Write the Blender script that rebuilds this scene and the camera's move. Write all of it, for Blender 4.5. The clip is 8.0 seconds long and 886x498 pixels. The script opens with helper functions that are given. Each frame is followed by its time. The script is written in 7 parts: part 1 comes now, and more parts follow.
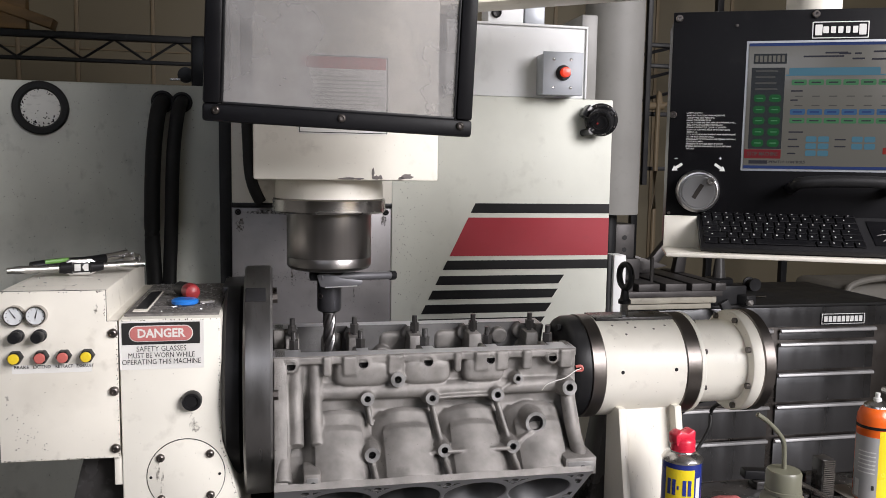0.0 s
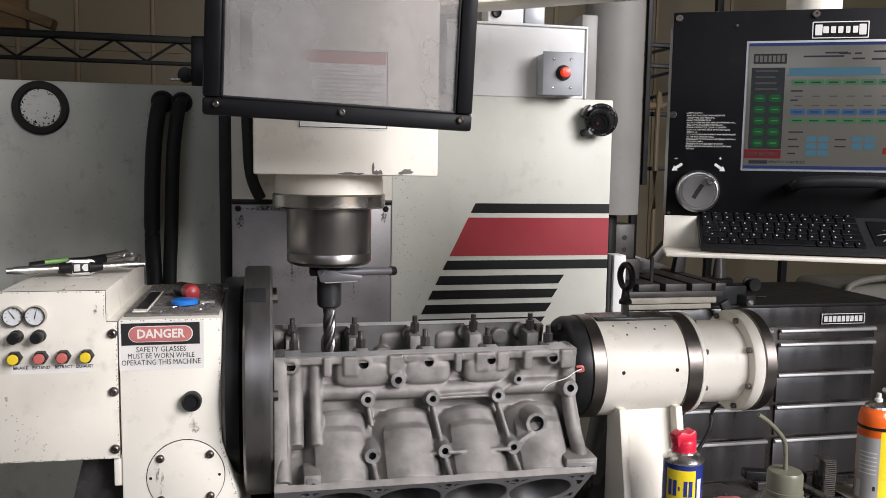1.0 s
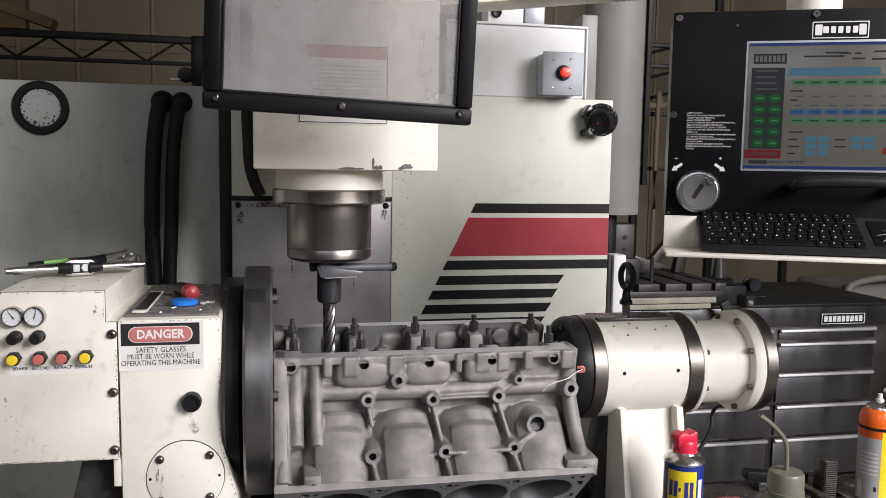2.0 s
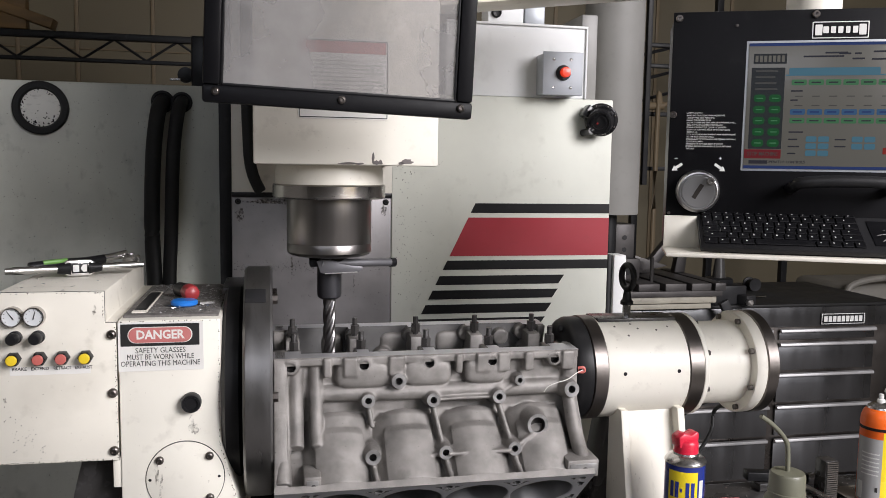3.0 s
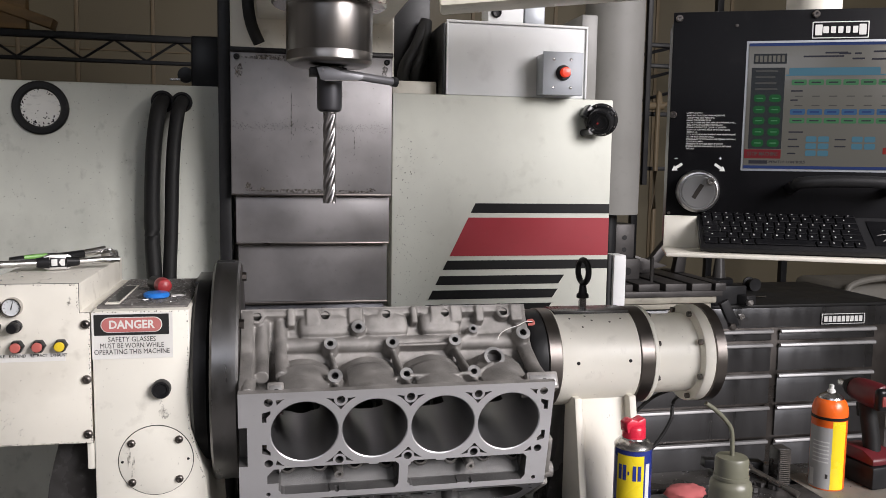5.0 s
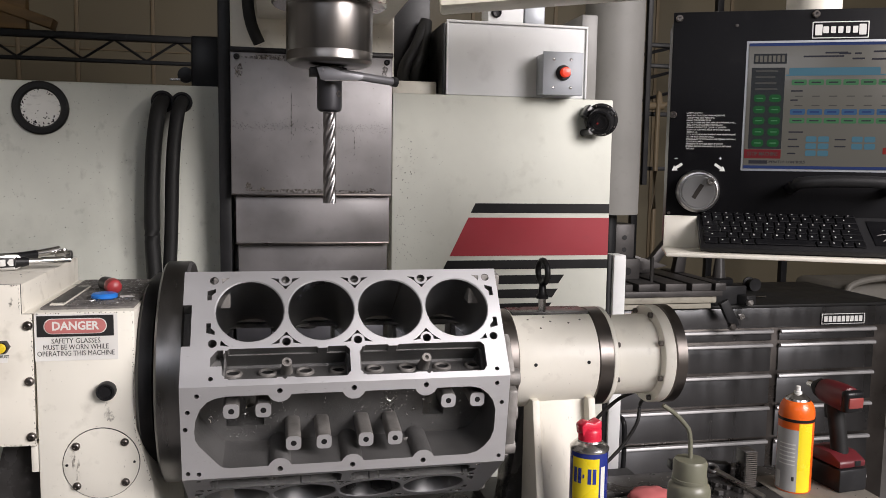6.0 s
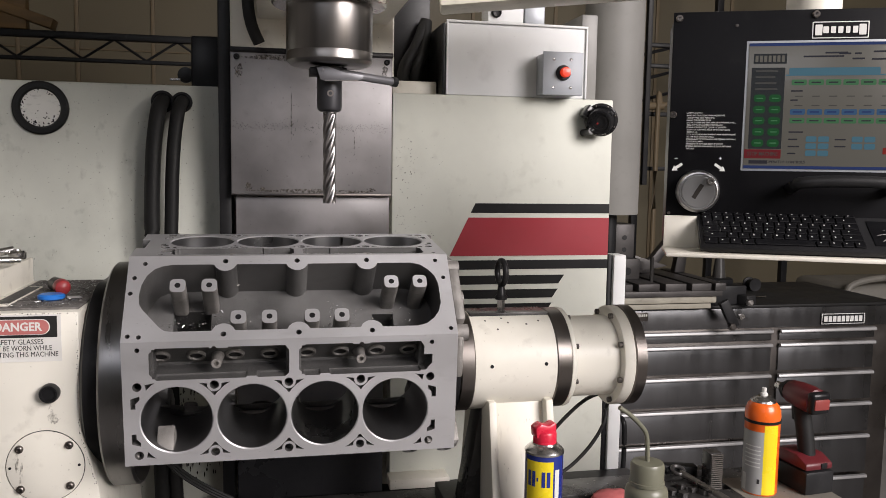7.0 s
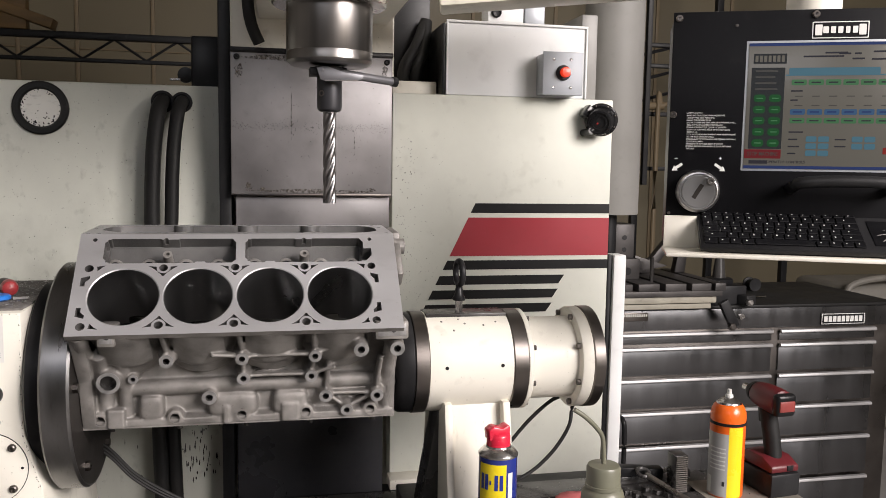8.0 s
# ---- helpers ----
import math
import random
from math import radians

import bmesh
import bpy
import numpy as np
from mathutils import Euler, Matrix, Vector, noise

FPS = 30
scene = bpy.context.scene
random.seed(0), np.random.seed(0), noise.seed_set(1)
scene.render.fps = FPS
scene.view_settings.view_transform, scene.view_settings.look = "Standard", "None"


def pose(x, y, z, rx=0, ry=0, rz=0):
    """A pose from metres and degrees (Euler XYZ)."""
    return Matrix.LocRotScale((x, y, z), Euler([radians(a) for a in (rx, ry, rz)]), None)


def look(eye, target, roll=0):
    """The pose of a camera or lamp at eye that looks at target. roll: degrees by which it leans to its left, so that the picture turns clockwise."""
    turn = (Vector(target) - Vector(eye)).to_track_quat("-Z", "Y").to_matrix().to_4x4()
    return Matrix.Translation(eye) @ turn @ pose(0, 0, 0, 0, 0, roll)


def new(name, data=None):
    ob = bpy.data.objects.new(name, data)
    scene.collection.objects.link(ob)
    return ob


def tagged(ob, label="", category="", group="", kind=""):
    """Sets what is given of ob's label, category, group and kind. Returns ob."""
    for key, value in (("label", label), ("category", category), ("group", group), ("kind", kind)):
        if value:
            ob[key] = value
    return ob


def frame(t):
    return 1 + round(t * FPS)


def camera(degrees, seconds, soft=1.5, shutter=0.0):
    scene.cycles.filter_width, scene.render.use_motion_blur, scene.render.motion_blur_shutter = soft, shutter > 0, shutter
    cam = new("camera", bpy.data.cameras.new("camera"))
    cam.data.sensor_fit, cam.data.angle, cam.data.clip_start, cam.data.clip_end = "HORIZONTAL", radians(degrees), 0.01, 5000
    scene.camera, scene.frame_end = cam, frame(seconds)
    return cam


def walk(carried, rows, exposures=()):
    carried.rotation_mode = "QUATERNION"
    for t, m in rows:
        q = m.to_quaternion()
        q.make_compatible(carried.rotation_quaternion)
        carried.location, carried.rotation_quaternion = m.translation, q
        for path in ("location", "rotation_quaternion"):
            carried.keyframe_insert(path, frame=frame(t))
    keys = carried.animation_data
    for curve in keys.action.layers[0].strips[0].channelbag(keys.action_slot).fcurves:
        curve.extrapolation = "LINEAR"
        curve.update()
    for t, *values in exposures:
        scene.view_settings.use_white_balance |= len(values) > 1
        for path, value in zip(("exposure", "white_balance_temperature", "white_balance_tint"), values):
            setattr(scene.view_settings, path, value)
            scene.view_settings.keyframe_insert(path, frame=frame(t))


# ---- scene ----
CAM_Z = 1.55
AXIS_Z = 1.1827

cam = camera(57.39, 8.0, soft=0.75)
EYE = (0, 0, CAM_Z)
VIEW = look(EYE, (0.2071, 0.9732, CAM_Z - 0.1003), 0.88)
walk(cam, [(0.0, VIEW), (8.0, VIEW)], [(0.0, 0.0, 6450, 10.5), (3.0, -0.03, 6420, 10.5), (4.5, -0.03, 6450, 10.5), (6.5, -0.08, 6750, 11.5), (7.5, -0.04, 6800, 11.5), (8.0, 0.17, 6900, 11.5)])

# ---- world and light ----
world = bpy.data.worlds.new("sky")
scene.world = world
world.use_nodes = True
wn = world.node_tree
sky = wn.nodes.new("ShaderNodeTexSky")
sky.sky_type = "NISHITA"
sky.sun_disc = False
sky.sun_elevation, sky.sun_rotation = radians(40), radians(140)
wn.links.new(sky.outputs[0], wn.nodes["Background"].inputs[0])
wn.nodes["Background"].inputs[1].default_value = 0.1


def area(name, m, sx, sy, power, colour):
    d = bpy.data.lights.new(name, "AREA")
    d.shape, d.size, d.size_y, d.energy, d.color = "RECTANGLE", sx, sy, power, colour
    ob = new(name, d)
    ob.matrix_world = m
    return ob


# daylight of the open shop door, in front of the machine
area("door_daylight", look((2.8, -2.1, 3.25), (0.25, 1.7, 1.3)), 2.7, 2.0, 385, (1.0, 0.955, 0.965))
# weak fill lamp added on the left to lift the shadows
area("window_daylight", look((-1.2, -2.15, 3.2), (0.2, 1.6, 1.2)), 2.2, 0.8, 14, (0.98, 0.96, 1.0))


# ---- materials ----
def nodes_of(name):
    m = bpy.data.materials.new(name)
    m.use_nodes = True
    return m, m.node_tree.nodes, m.node_tree.links, m.node_tree.nodes["Principled BSDF"]


def mat(name, colour, rough=0.5, metal=0.0, vary=0.12, scale=6.0, bump=0.0, bscale=80.0, dirt=None, dirt_amount=0.0,
        dirt_scale=25.0, stretch=(1, 1, 1), coat=0.0, rvary=0.12, spec=0.5):
    """A surface with two scales of variation: broad tone, fine grain, and specks or stains."""
    m, n, l, b = nodes_of(name)
    tc = n.new("ShaderNodeTexCoord")
    mp = n.new("ShaderNodeMapping")
    mp.inputs["Scale"].default_value = stretch
    l.new(tc.outputs["Object"], mp.inputs[0])
    big = n.new("ShaderNodeTexNoise")
    big.inputs["Scale"].default_value = scale
    big.inputs["Detail"].default_value = 6
    l.new(mp.outputs[0], big.inputs["Vector"])
    ramp = n.new("ShaderNodeMapRange")
    ramp.inputs["From Min"].default_value, ramp.inputs["From Max"].default_value = 0.3, 0.7
    ramp.inputs["To Min"].default_value, ramp.inputs["To Max"].default_value = 1 - vary, 1 + vary
    l.new(big.outputs[0], ramp.inputs[0])
    mul = n.new("ShaderNodeMix")
    mul.data_type, mul.blend_type = "RGBA", "MULTIPLY"
    mul.inputs[0].default_value = 1.0
    mul.inputs[6].default_value = (*colour, 1)
    l.new(ramp.outputs[0], mul.inputs[7])
    out = mul.outputs[2]
    fine = n.new("ShaderNodeTexNoise")
    fine.inputs["Scale"].default_value = bscale
    fine.inputs["Detail"].default_value = 4
    l.new(mp.outputs[0], fine.inputs["Vector"])
    if dirt:
        for sc, lo, hi, am in ((dirt_scale * 11, 0.69, 0.75, 0.75), (dirt_scale * 1.7, 0.60, 0.80, 0.45), (dirt_scale * 0.3, 0.54, 0.80, 0.42)):
            t = n.new("ShaderNodeTexNoise")
            t.inputs["Scale"].default_value = sc
            t.inputs["Detail"].default_value = 5
            l.new(mp.outputs[0], t.inputs["Vector"])
            r = n.new("ShaderNodeMapRange")
            r.inputs["From Min"].default_value, r.inputs["From Max"].default_value = lo, hi
            r.inputs["To Max"].default_value = dirt_amount * am
            l.new(t.outputs[0], r.inputs[0])
            x = n.new("ShaderNodeMix")
            x.data_type = "RGBA"
            l.new(r.outputs[0], x.inputs[0])
            l.new(out, x.inputs[6])
            x.inputs[7].default_value = (*dirt, 1)
            out = x.outputs[2]
    l.new(out, b.inputs["Base Color"])
    rr = n.new("ShaderNodeMapRange")
    rr.inputs["From Min"].default_value, rr.inputs["From Max"].default_value = 0.3, 0.7
    rr.inputs["To Min"].default_value, rr.inputs["To Max"].default_value = max(rough - rvary, 0.03), min(rough + rvary, 1)
    l.new(big.outputs[0], rr.inputs[0])
    l.new(rr.outputs[0], b.inputs["Roughness"])
    b.inputs["Metallic"].default_value = metal
    b.inputs["Coat Weight"].default_value = coat
    b.inputs["Specular IOR Level"].default_value = spec
    if bump:
        bp = n.new("ShaderNodeBump")
        bp.inputs["Strength"].default_value = bump
        bp.inputs["Distance"].default_value = 0.002
        l.new(fine.outputs[0], bp.inputs["Height"])
        l.new(bp.outputs[0], b.inputs["Normal"])
    return m


DARK = (0.05, 0.045, 0.04)
CREAM = mat("cream_enamel", (0.74, 0.71, 0.63), 0.42, vary=0.06, bump=0.05, bscale=120, dirt=(0.17, 0.135, 0.09), dirt_amount=0.8, dirt_scale=17)
CREAM2 = mat("cream_enamel_clean", (0.78, 0.755, 0.675), 0.38, vary=0.04, bump=0.04, bscale=150, dirt=(0.14, 0.11, 0.08), dirt_amount=0.55, dirt_scale=18)
PANEL = mat("panel_enamel", (0.62, 0.63, 0.565), 0.58, spec=0.3, vary=0.06, bump=0.04, bscale=140, dirt=(0.12, 0.10, 0.08), dirt_amount=0.35, dirt_scale=16)
PANEL_SOILED = mat("panel_enamel_soiled", (0.50, 0.51, 0.455), 0.5, vary=0.1, bump=0.05, dirt=(0.09, 0.08, 0.07), dirt_amount=0.85, dirt_scale=22, stretch=(1, 1, 0.7))
WHITE = mat("white_enamel", (0.76, 0.77, 0.77), 0.5, spec=0.35, vary=0.03, dirt=DARK, dirt_amount=0.3, dirt_scale=10)
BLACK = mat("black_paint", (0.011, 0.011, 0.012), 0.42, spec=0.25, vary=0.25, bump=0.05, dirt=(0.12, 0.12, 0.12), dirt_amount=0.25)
RIM = mat("rim_steel", (0.24, 0.237, 0.237), 0.36, 1.0, vary=0.15, bump=0.04, dirt=(0.04, 0.03, 0.02), dirt_amount=0.5, stretch=(4, 1, 1))
PULL = mat("worn_drawer_pull", (0.40, 0.395, 0.395), 0.46, 0.6, vary=0.1)
BLACK_PANEL = mat("black_panel_enamel", (0.006, 0.006, 0.007), 0.42, spec=0.12, vary=0.2, bump=0.03, bscale=300, dirt=(0.07, 0.07, 0.07), dirt_amount=0.15)
GLOSSBLACK = mat("gloss_black_plastic", (0.010, 0.010, 0.011), 0.22, spec=0.4, vary=0.2, dirt=(0.1, 0.1, 0.1), dirt_amount=0.2)
RUBBER = mat("black_rubber", (0.012, 0.012, 0.012), 0.55, spec=0.3, vary=0.2, bump=0.05, dirt=(0.10, 0.09, 0.08), dirt_amount=0.3)
OILY = mat("oily_black_steel", (0.035, 0.033, 0.032), 0.3, vary=0.3, bump=0.2, bscale=60, dirt=(0.25, 0.25, 0.25), dirt_amount=0.5, dirt_scale=40)
STEEL = mat("ground_steel", (0.50, 0.48, 0.46), 0.28, 1.0, vary=0.1, bump=0.03, bscale=200, dirt=(0.10, 0.08, 0.06), dirt_amount=0.5, dirt_scale=20, stretch=(1, 1, 3))
QUILL = mat("ground_quill_steel", (0.25, 0.238, 0.23), 0.31, 1.0, vary=0.16, scale=30, stretch=(1, 1, 0.02), rvary=0.03)
DRILL = mat("cutter_steel", (0.26, 0.25, 0.25), 0.34, 1.0, vary=0.08, rvary=0.05)
STREAKED = mat("streaked_cream_enamel", (0.68, 0.65, 0.57), 0.45, vary=0.06, bump=0.05, dirt=(0.10, 0.07, 0.04), dirt_amount=0.85, dirt_scale=30, stretch=(1, 1, 0.22))
SOILED = mat("soiled_cream_plate", (0.19, 0.175, 0.15), 0.5, vary=0.2, bump=0.1, dirt=(0.03, 0.025, 0.02), dirt_amount=0.95, dirt_scale=45)
PORT = mat("chipped_white_cover", (0.66, 0.66, 0.62), 0.5, vary=0.08, dirt=(0.02, 0.02, 0.02), dirt_amount=1.0, dirt_scale=30, stretch=(0.7, 1, 1.6))
# darker copy of the cast iron: oil, plus the shade of deep pockets
DARKCAST = mat("oily_shaded_core_iron", (0.125, 0.123, 0.121), 0.42, 0.4, vary=0.32, scale=14, bump=0.4, bscale=900, dirt=(0.03, 0.028, 0.025), dirt_amount=0.6, dirt_scale=16)
BRIGHT = mat("polished_steel", (0.62, 0.61, 0.60), 0.27, 1.0, vary=0.06, bump=0.02, bscale=260, rvary=0.06)
DARKSTEEL = mat("dark_turned_steel", (0.16, 0.145, 0.135), 0.36, 1.0, vary=0.18, bump=0.05, bscale=120, dirt=(0.03, 0.025, 0.02), dirt_amount=0.5)
COVER = mat("steel_way_cover", (0.215, 0.206, 0.208), 0.46, 0.45, vary=0.26, scale=7, bump=0.06, bscale=90, dirt=(0.06, 0.055, 0.055), dirt_amount=0.55, dirt_scale=14)
# darker and smoother than the covers above it
COVER_LOW = mat("dark_way_cover", (0.10, 0.10, 0.11), 0.32, 0.6, vary=0.25, bump=0.08, dirt=(0.02, 0.02, 0.02), dirt_amount=0.6)
ALUMINIUM = mat("satin_aluminium", (0.50, 0.50, 0.50), 0.38, 1.0, vary=0.05, bump=0.02)
FACE = mat("oily_turned_face", (0.05, 0.045, 0.042), 0.42, 0.7, vary=0.25, bump=0.05)
CAST = mat("cast_iron", (0.245, 0.233, 0.22), 0.50, 0.4, vary=0.30, scale=30, bump=0.42, bscale=900, dirt=(0.045, 0.038, 0.032), dirt_amount=0.85, dirt_scale=22)
MACHINED = mat("machined_iron", (0.66, 0.66, 0.68), 0.42, 0.75, vary=0.07, bump=0.05, bscale=500, dirt=(0.2, 0.19, 0.18), dirt_amount=0.35, dirt_scale=24, stretch=(0.4, 1, 1))
SPOT = mat("spot_faced_iron", (0.27, 0.267, 0.263), 0.42, 0.45, vary=0.3, scale=60, bump=0.03, bscale=500)
# white paint lowered to dark grey; the dim light is in the colour
DUCT = mat("dimmed_duct_enamel", (0.21, 0.206, 0.195), 0.5, vary=0.06, bump=0.04, dirt=DARK, dirt_amount=0.3)
BORE = mat("bored_iron", (0.36, 0.36, 0.365), 0.36, 1.0, vary=0.12, bump=0.04, bscale=400, dirt=(0.5, 0.5, 0.5), dirt_amount=0.2, dirt_scale=60)
RED = mat("red_vinyl", (0.36, 0.035, 0.05), 0.35, vary=0.05, bump=0.02, dirt=DARK, dirt_amount=0.2)
DECAL = mat("black_vinyl", (0.012, 0.012, 0.013), 0.42, spec=0.25, vary=0.15, dirt=(0.1, 0.1, 0.1), dirt_amount=0.2)
WALL = mat("yellowed_sheet_wall", (0.125, 0.104, 0.064), 0.6, vary=0.1, scale=1.5, bump=0.05, dirt=(0.12, 0.09, 0.05), dirt_amount=0.4, dirt_scale=3)
CONCRETE = mat("stained_concrete", (0.22, 0.21, 0.20), 0.7, vary=0.2, scale=2, bump=0.2, bscale=60, dirt=(0.05, 0.05, 0.05), dirt_amount=0.5, dirt_scale=4)
PLASTER = mat("painted_wall", (0.25, 0.24, 0.22), 0.7, vary=0.08, scale=1.2, bump=0.08, dirt=(0.2, 0.18, 0.14), dirt_amount=0.3, dirt_scale=3)
STAINLESS = mat("brushed_stainless", (0.16, 0.16, 0.165), 0.33, 1.0, vary=0.1, scale=3, bump=0.015, bscale=60, stretch=(3, 1, 0.35), dirt=(0.07, 0.065, 0.06), dirt_amount=0.45)


def plain(name, colour, rough=0.45, metal=0.0, vary=0.06, **k):
    return mat(name, colour, rough, metal, vary=vary, bump=0.02, **k)


REDPAINT = plain("red_plastic", (0.50, 0.03, 0.03), 0.3, dirt=DARK, dirt_amount=0.3)
BLUE = plain("blue_plastic", (0.02, 0.18, 0.62), 0.35)
YELLOW = plain("yellow_plastic", (0.75, 0.55, 0.03), 0.35)
PINKRED = plain("faded_red_plastic", (0.50, 0.13, 0.11), 0.4)
PAPER = plain("sign_white", (0.74, 0.73, 0.70), 0.45, dirt=(0.3, 0.26, 0.2), dirt_amount=0.3)
SIGNRED = plain("sign_red", (0.50, 0.16, 0.15), 0.4, dirt=(0.6, 0.5, 0.45), dirt_amount=0.3)
GRIT = mat("swarf_grit", (0.13, 0.122, 0.115), 0.8, vary=0.5, scale=70, bump=0.6, bscale=420, dirt=(0.42, 0.41, 0.40), dirt_amount=0.8, dirt_scale=60)
GREASE = mat("brown_grease", (0.20, 0.15, 0.09), 0.5, vary=0.3, bump=0.1)
WORN = mat("bare_worn_edge", (0.10, 0.09, 0.08), 0.5, 0.4, vary=0.3)
INK = plain("sign_black", (0.02, 0.02, 0.02), 0.45)
GAUGE = plain("gauge_face", (0.60, 0.62, 0.63), 0.3)
LABELGREY = plain("label_grey", (0.50, 0.50, 0.47), 0.4)
GREYBOX = plain("grey_powder_coat", (0.36, 0.38, 0.41), 0.42, 0.2)


def glow(name, colour, strength, base=1.0):
    m, n, l, b = nodes_of(name)
    b.inputs["Base Color"].default_value = (*[c * base for c in colour], 1)
    b.inputs["Emission Color"].default_value = (*colour, 1)
    b.inputs["Emission Strength"].default_value = strength
    b.inputs["Roughness"].default_value = 0.25
    return m


# ---- building helpers ----
def flecks(points, parent, name, material, label, size=(0.0006, 0.0016), seed=1, flat=True):
    """Small irregular flakes, flat on upright faces, as one part of kind stuff."""
    rnd = random.Random(seed)
    b = bmesh.new()
    for p in points:
        s = rnd.uniform(*size)
        n = rnd.choice((4, 5, 6))
        b.faces.new([b.verts.new((p[0] + s * rnd.uniform(0.5, 1.5) * math.cos(2 * math.pi * k / n), p[1], p[2] + s * rnd.uniform(0.5, 1.5) * math.sin(2 * math.pi * k / n))) for k in range(n)])
    o = part(name, b, material, parent, label)
    o["kind"] = "stuff"
    return o


def edge_points(a, c, n, spread, seed):
    """Points scattered close to an edge line."""
    rnd = random.Random(seed)
    a, c = Vector(a), Vector(c)
    out = []
    for k in range(n):
        p = a.lerp(c, rnd.random())
        out.append((p.x + rnd.gauss(0, spread), p.y, p.z + rnd.gauss(0, spread)))
    return out


BASES = {}
MOVED = []


def thing(name, base, label, category, group="", kind=""):
    ob = new(name)
    ob.empty_display_size = 0.05
    ob.location = base
    BASES[ob.name] = Vector(base)
    return tagged(ob, label, category, group, kind)


def base_of(ob):
    while ob is not None:
        if ob.name in BASES:
            return BASES[ob.name]
        ob = ob.parent
    return Vector((0, 0, 0))


def smooth(me, angle=35):
    me.polygons.foreach_set("use_smooth", [True] * len(me.polygons))
    me.set_sharp_from_angle(angle=radians(angle))


def part(name, bm, material, parent, label="", angle=35):
    """Links a bmesh, built in the space in which its thing was placed, as one mesh under a thing or part."""
    b = base_of(parent)
    bmesh.ops.translate(bm, verts=bm.verts, vec=-b)
    me = bpy.data.meshes.new(name)
    bm.to_mesh(me)
    bm.free()
    smooth(me, angle)
    for m in (material if isinstance(material, (list, tuple)) else [material]):
        me.materials.append(m)
    ob = new(name, me)
    ob.parent = parent
    return tagged(ob, label)


def solid(name, bm, material, label="", category="", kind="structure", angle=35):
    me = bpy.data.meshes.new(name)
    bm.to_mesh(me)
    bm.free()
    smooth(me, angle)
    for m in (material if isinstance(material, (list, tuple)) else [material]):
        me.materials.append(m)
    return tagged(new(name, me), label, category, kind=kind)


def box(x0, x1, y0, y1, z0, z1, bevel=0.002, bm=None, seg=2):
    b = bmesh.new()
    bmesh.ops.create_cube(b, size=1)
    bmesh.ops.scale(b, verts=b.verts, vec=(abs(x1 - x0), abs(y1 - y0), abs(z1 - z0)))
    bmesh.ops.translate(b, verts=b.verts, vec=((x0 + x1) / 2, (y0 + y1) / 2, (z0 + z1) / 2))
    if bevel:
        bmesh.ops.bevel(b, geom=b.edges[:], offset=bevel, segments=seg, profile=0.5, affect="EDGES")
    return merge(bm, b)


def merge(bm, b):
    if bm is None:
        return b
    me = bpy.data.meshes.new("tmp")
    b.to_mesh(me)
    b.free()
    bm.from_mesh(me)
    bpy.data.meshes.remove(me)
    return bm


def tr(b, m):
    bmesh.ops.transform(b, verts=b.verts, matrix=m)
    return b


AX = {"x": Matrix.Rotation(radians(90), 4, "Y"), "y": Matrix.Rotation(radians(-90), 4, "X"), "z": Matrix.Identity(4)}


def lathe(profile, centre, axis="z", seg=40, bm=None, close=True):
    """A turned solid: profile rows of (radius, distance along the axis) from centre."""
    b = bmesh.new()
    rings = []
    for r, h in profile:
        rings.append([b.verts.new((r * math.cos(2 * math.pi * i / seg), r * math.sin(2 * math.pi * i / seg), h)) for i in range(seg)])
    for p, q in zip(rings, rings[1:]):
        for i in range(seg):
            b.faces.new((p[i], p[(i + 1) % seg], q[(i + 1) % seg], q[i]))
    if close:
        b.faces.new(rings[0][::-1])
        b.faces.new(rings[-1])
    bmesh.ops.transform(b, verts=b.verts, matrix=Matrix.Translation(centre) @ AX[axis])
    bmesh.ops.recalc_face_normals(b, faces=b.faces)
    return merge(bm, b)


def rod(a, c, r, bm=None, seg=12, r2=None):
    a, c = Vector(a), Vector(c)
    d = c - a
    b = bmesh.new()
    bmesh.ops.create_cone(b, cap_ends=True, segments=seg, radius1=r, radius2=r if r2 is None else r2, depth=d.length)
    bmesh.ops.transform(b, verts=b.verts, matrix=Matrix.Translation((a + c) / 2) @ d.to_track_quat("Z", "Y").to_matrix().to_4x4())
    return merge(bm, b)


def ring(major, minor, m, bm=None, seg=32, sub=10):
    b = bmesh.new()
    rows = [[b.verts.new(((major + minor * math.cos(2 * math.pi * j / sub)) * math.cos(2 * math.pi * i / seg),
                          (major + minor * math.cos(2 * math.pi * j / sub)) * math.sin(2 * math.pi * i / seg),
                          minor * math.sin(2 * math.pi * j / sub))) for j in range(sub)] for i in range(seg)]
    for i in range(seg):
        for j in range(sub):
            b.faces.new((rows[i][j], rows[(i + 1) % seg][j], rows[(i + 1) % seg][(j + 1) % sub], rows[i][(j + 1) % sub]))
    bmesh.ops.transform(b, verts=b.verts, matrix=m)
    return merge(bm, b)


def prism(points, d0, d1, axes="xz", bevel=0.0, bm=None):
    """A polygon given in two axes, drawn out along the third from d0 to d1."""
    third = {"xz": 1, "yz": 0, "xy": 2}[axes]
    ia, ib = "xyz".index(axes[0]), "xyz".index(axes[1])
    b = bmesh.new()
    rows = []
    for d in (d0, d1):
        row = []
        for p in points:
            v = [0, 0, 0]
            v[ia], v[ib], v[third] = p[0], p[1], d
            row.append(b.verts.new(v))
        rows.append(row)
    n = len(points)
    b.faces.new(rows[0])
    b.faces.new(rows[1][::-1])
    for i in range(n):
        b.faces.new((rows[0][i], rows[1][i], rows[1][(i + 1) % n], rows[0][(i + 1) % n]))
    bmesh.ops.recalc_face_normals(b, faces=b.faces)
    if bevel:
        bmesh.ops.bevel(b, geom=b.edges[:], offset=bevel, segments=2, profile=0.5, affect="EDGES")
    return merge(bm, b)


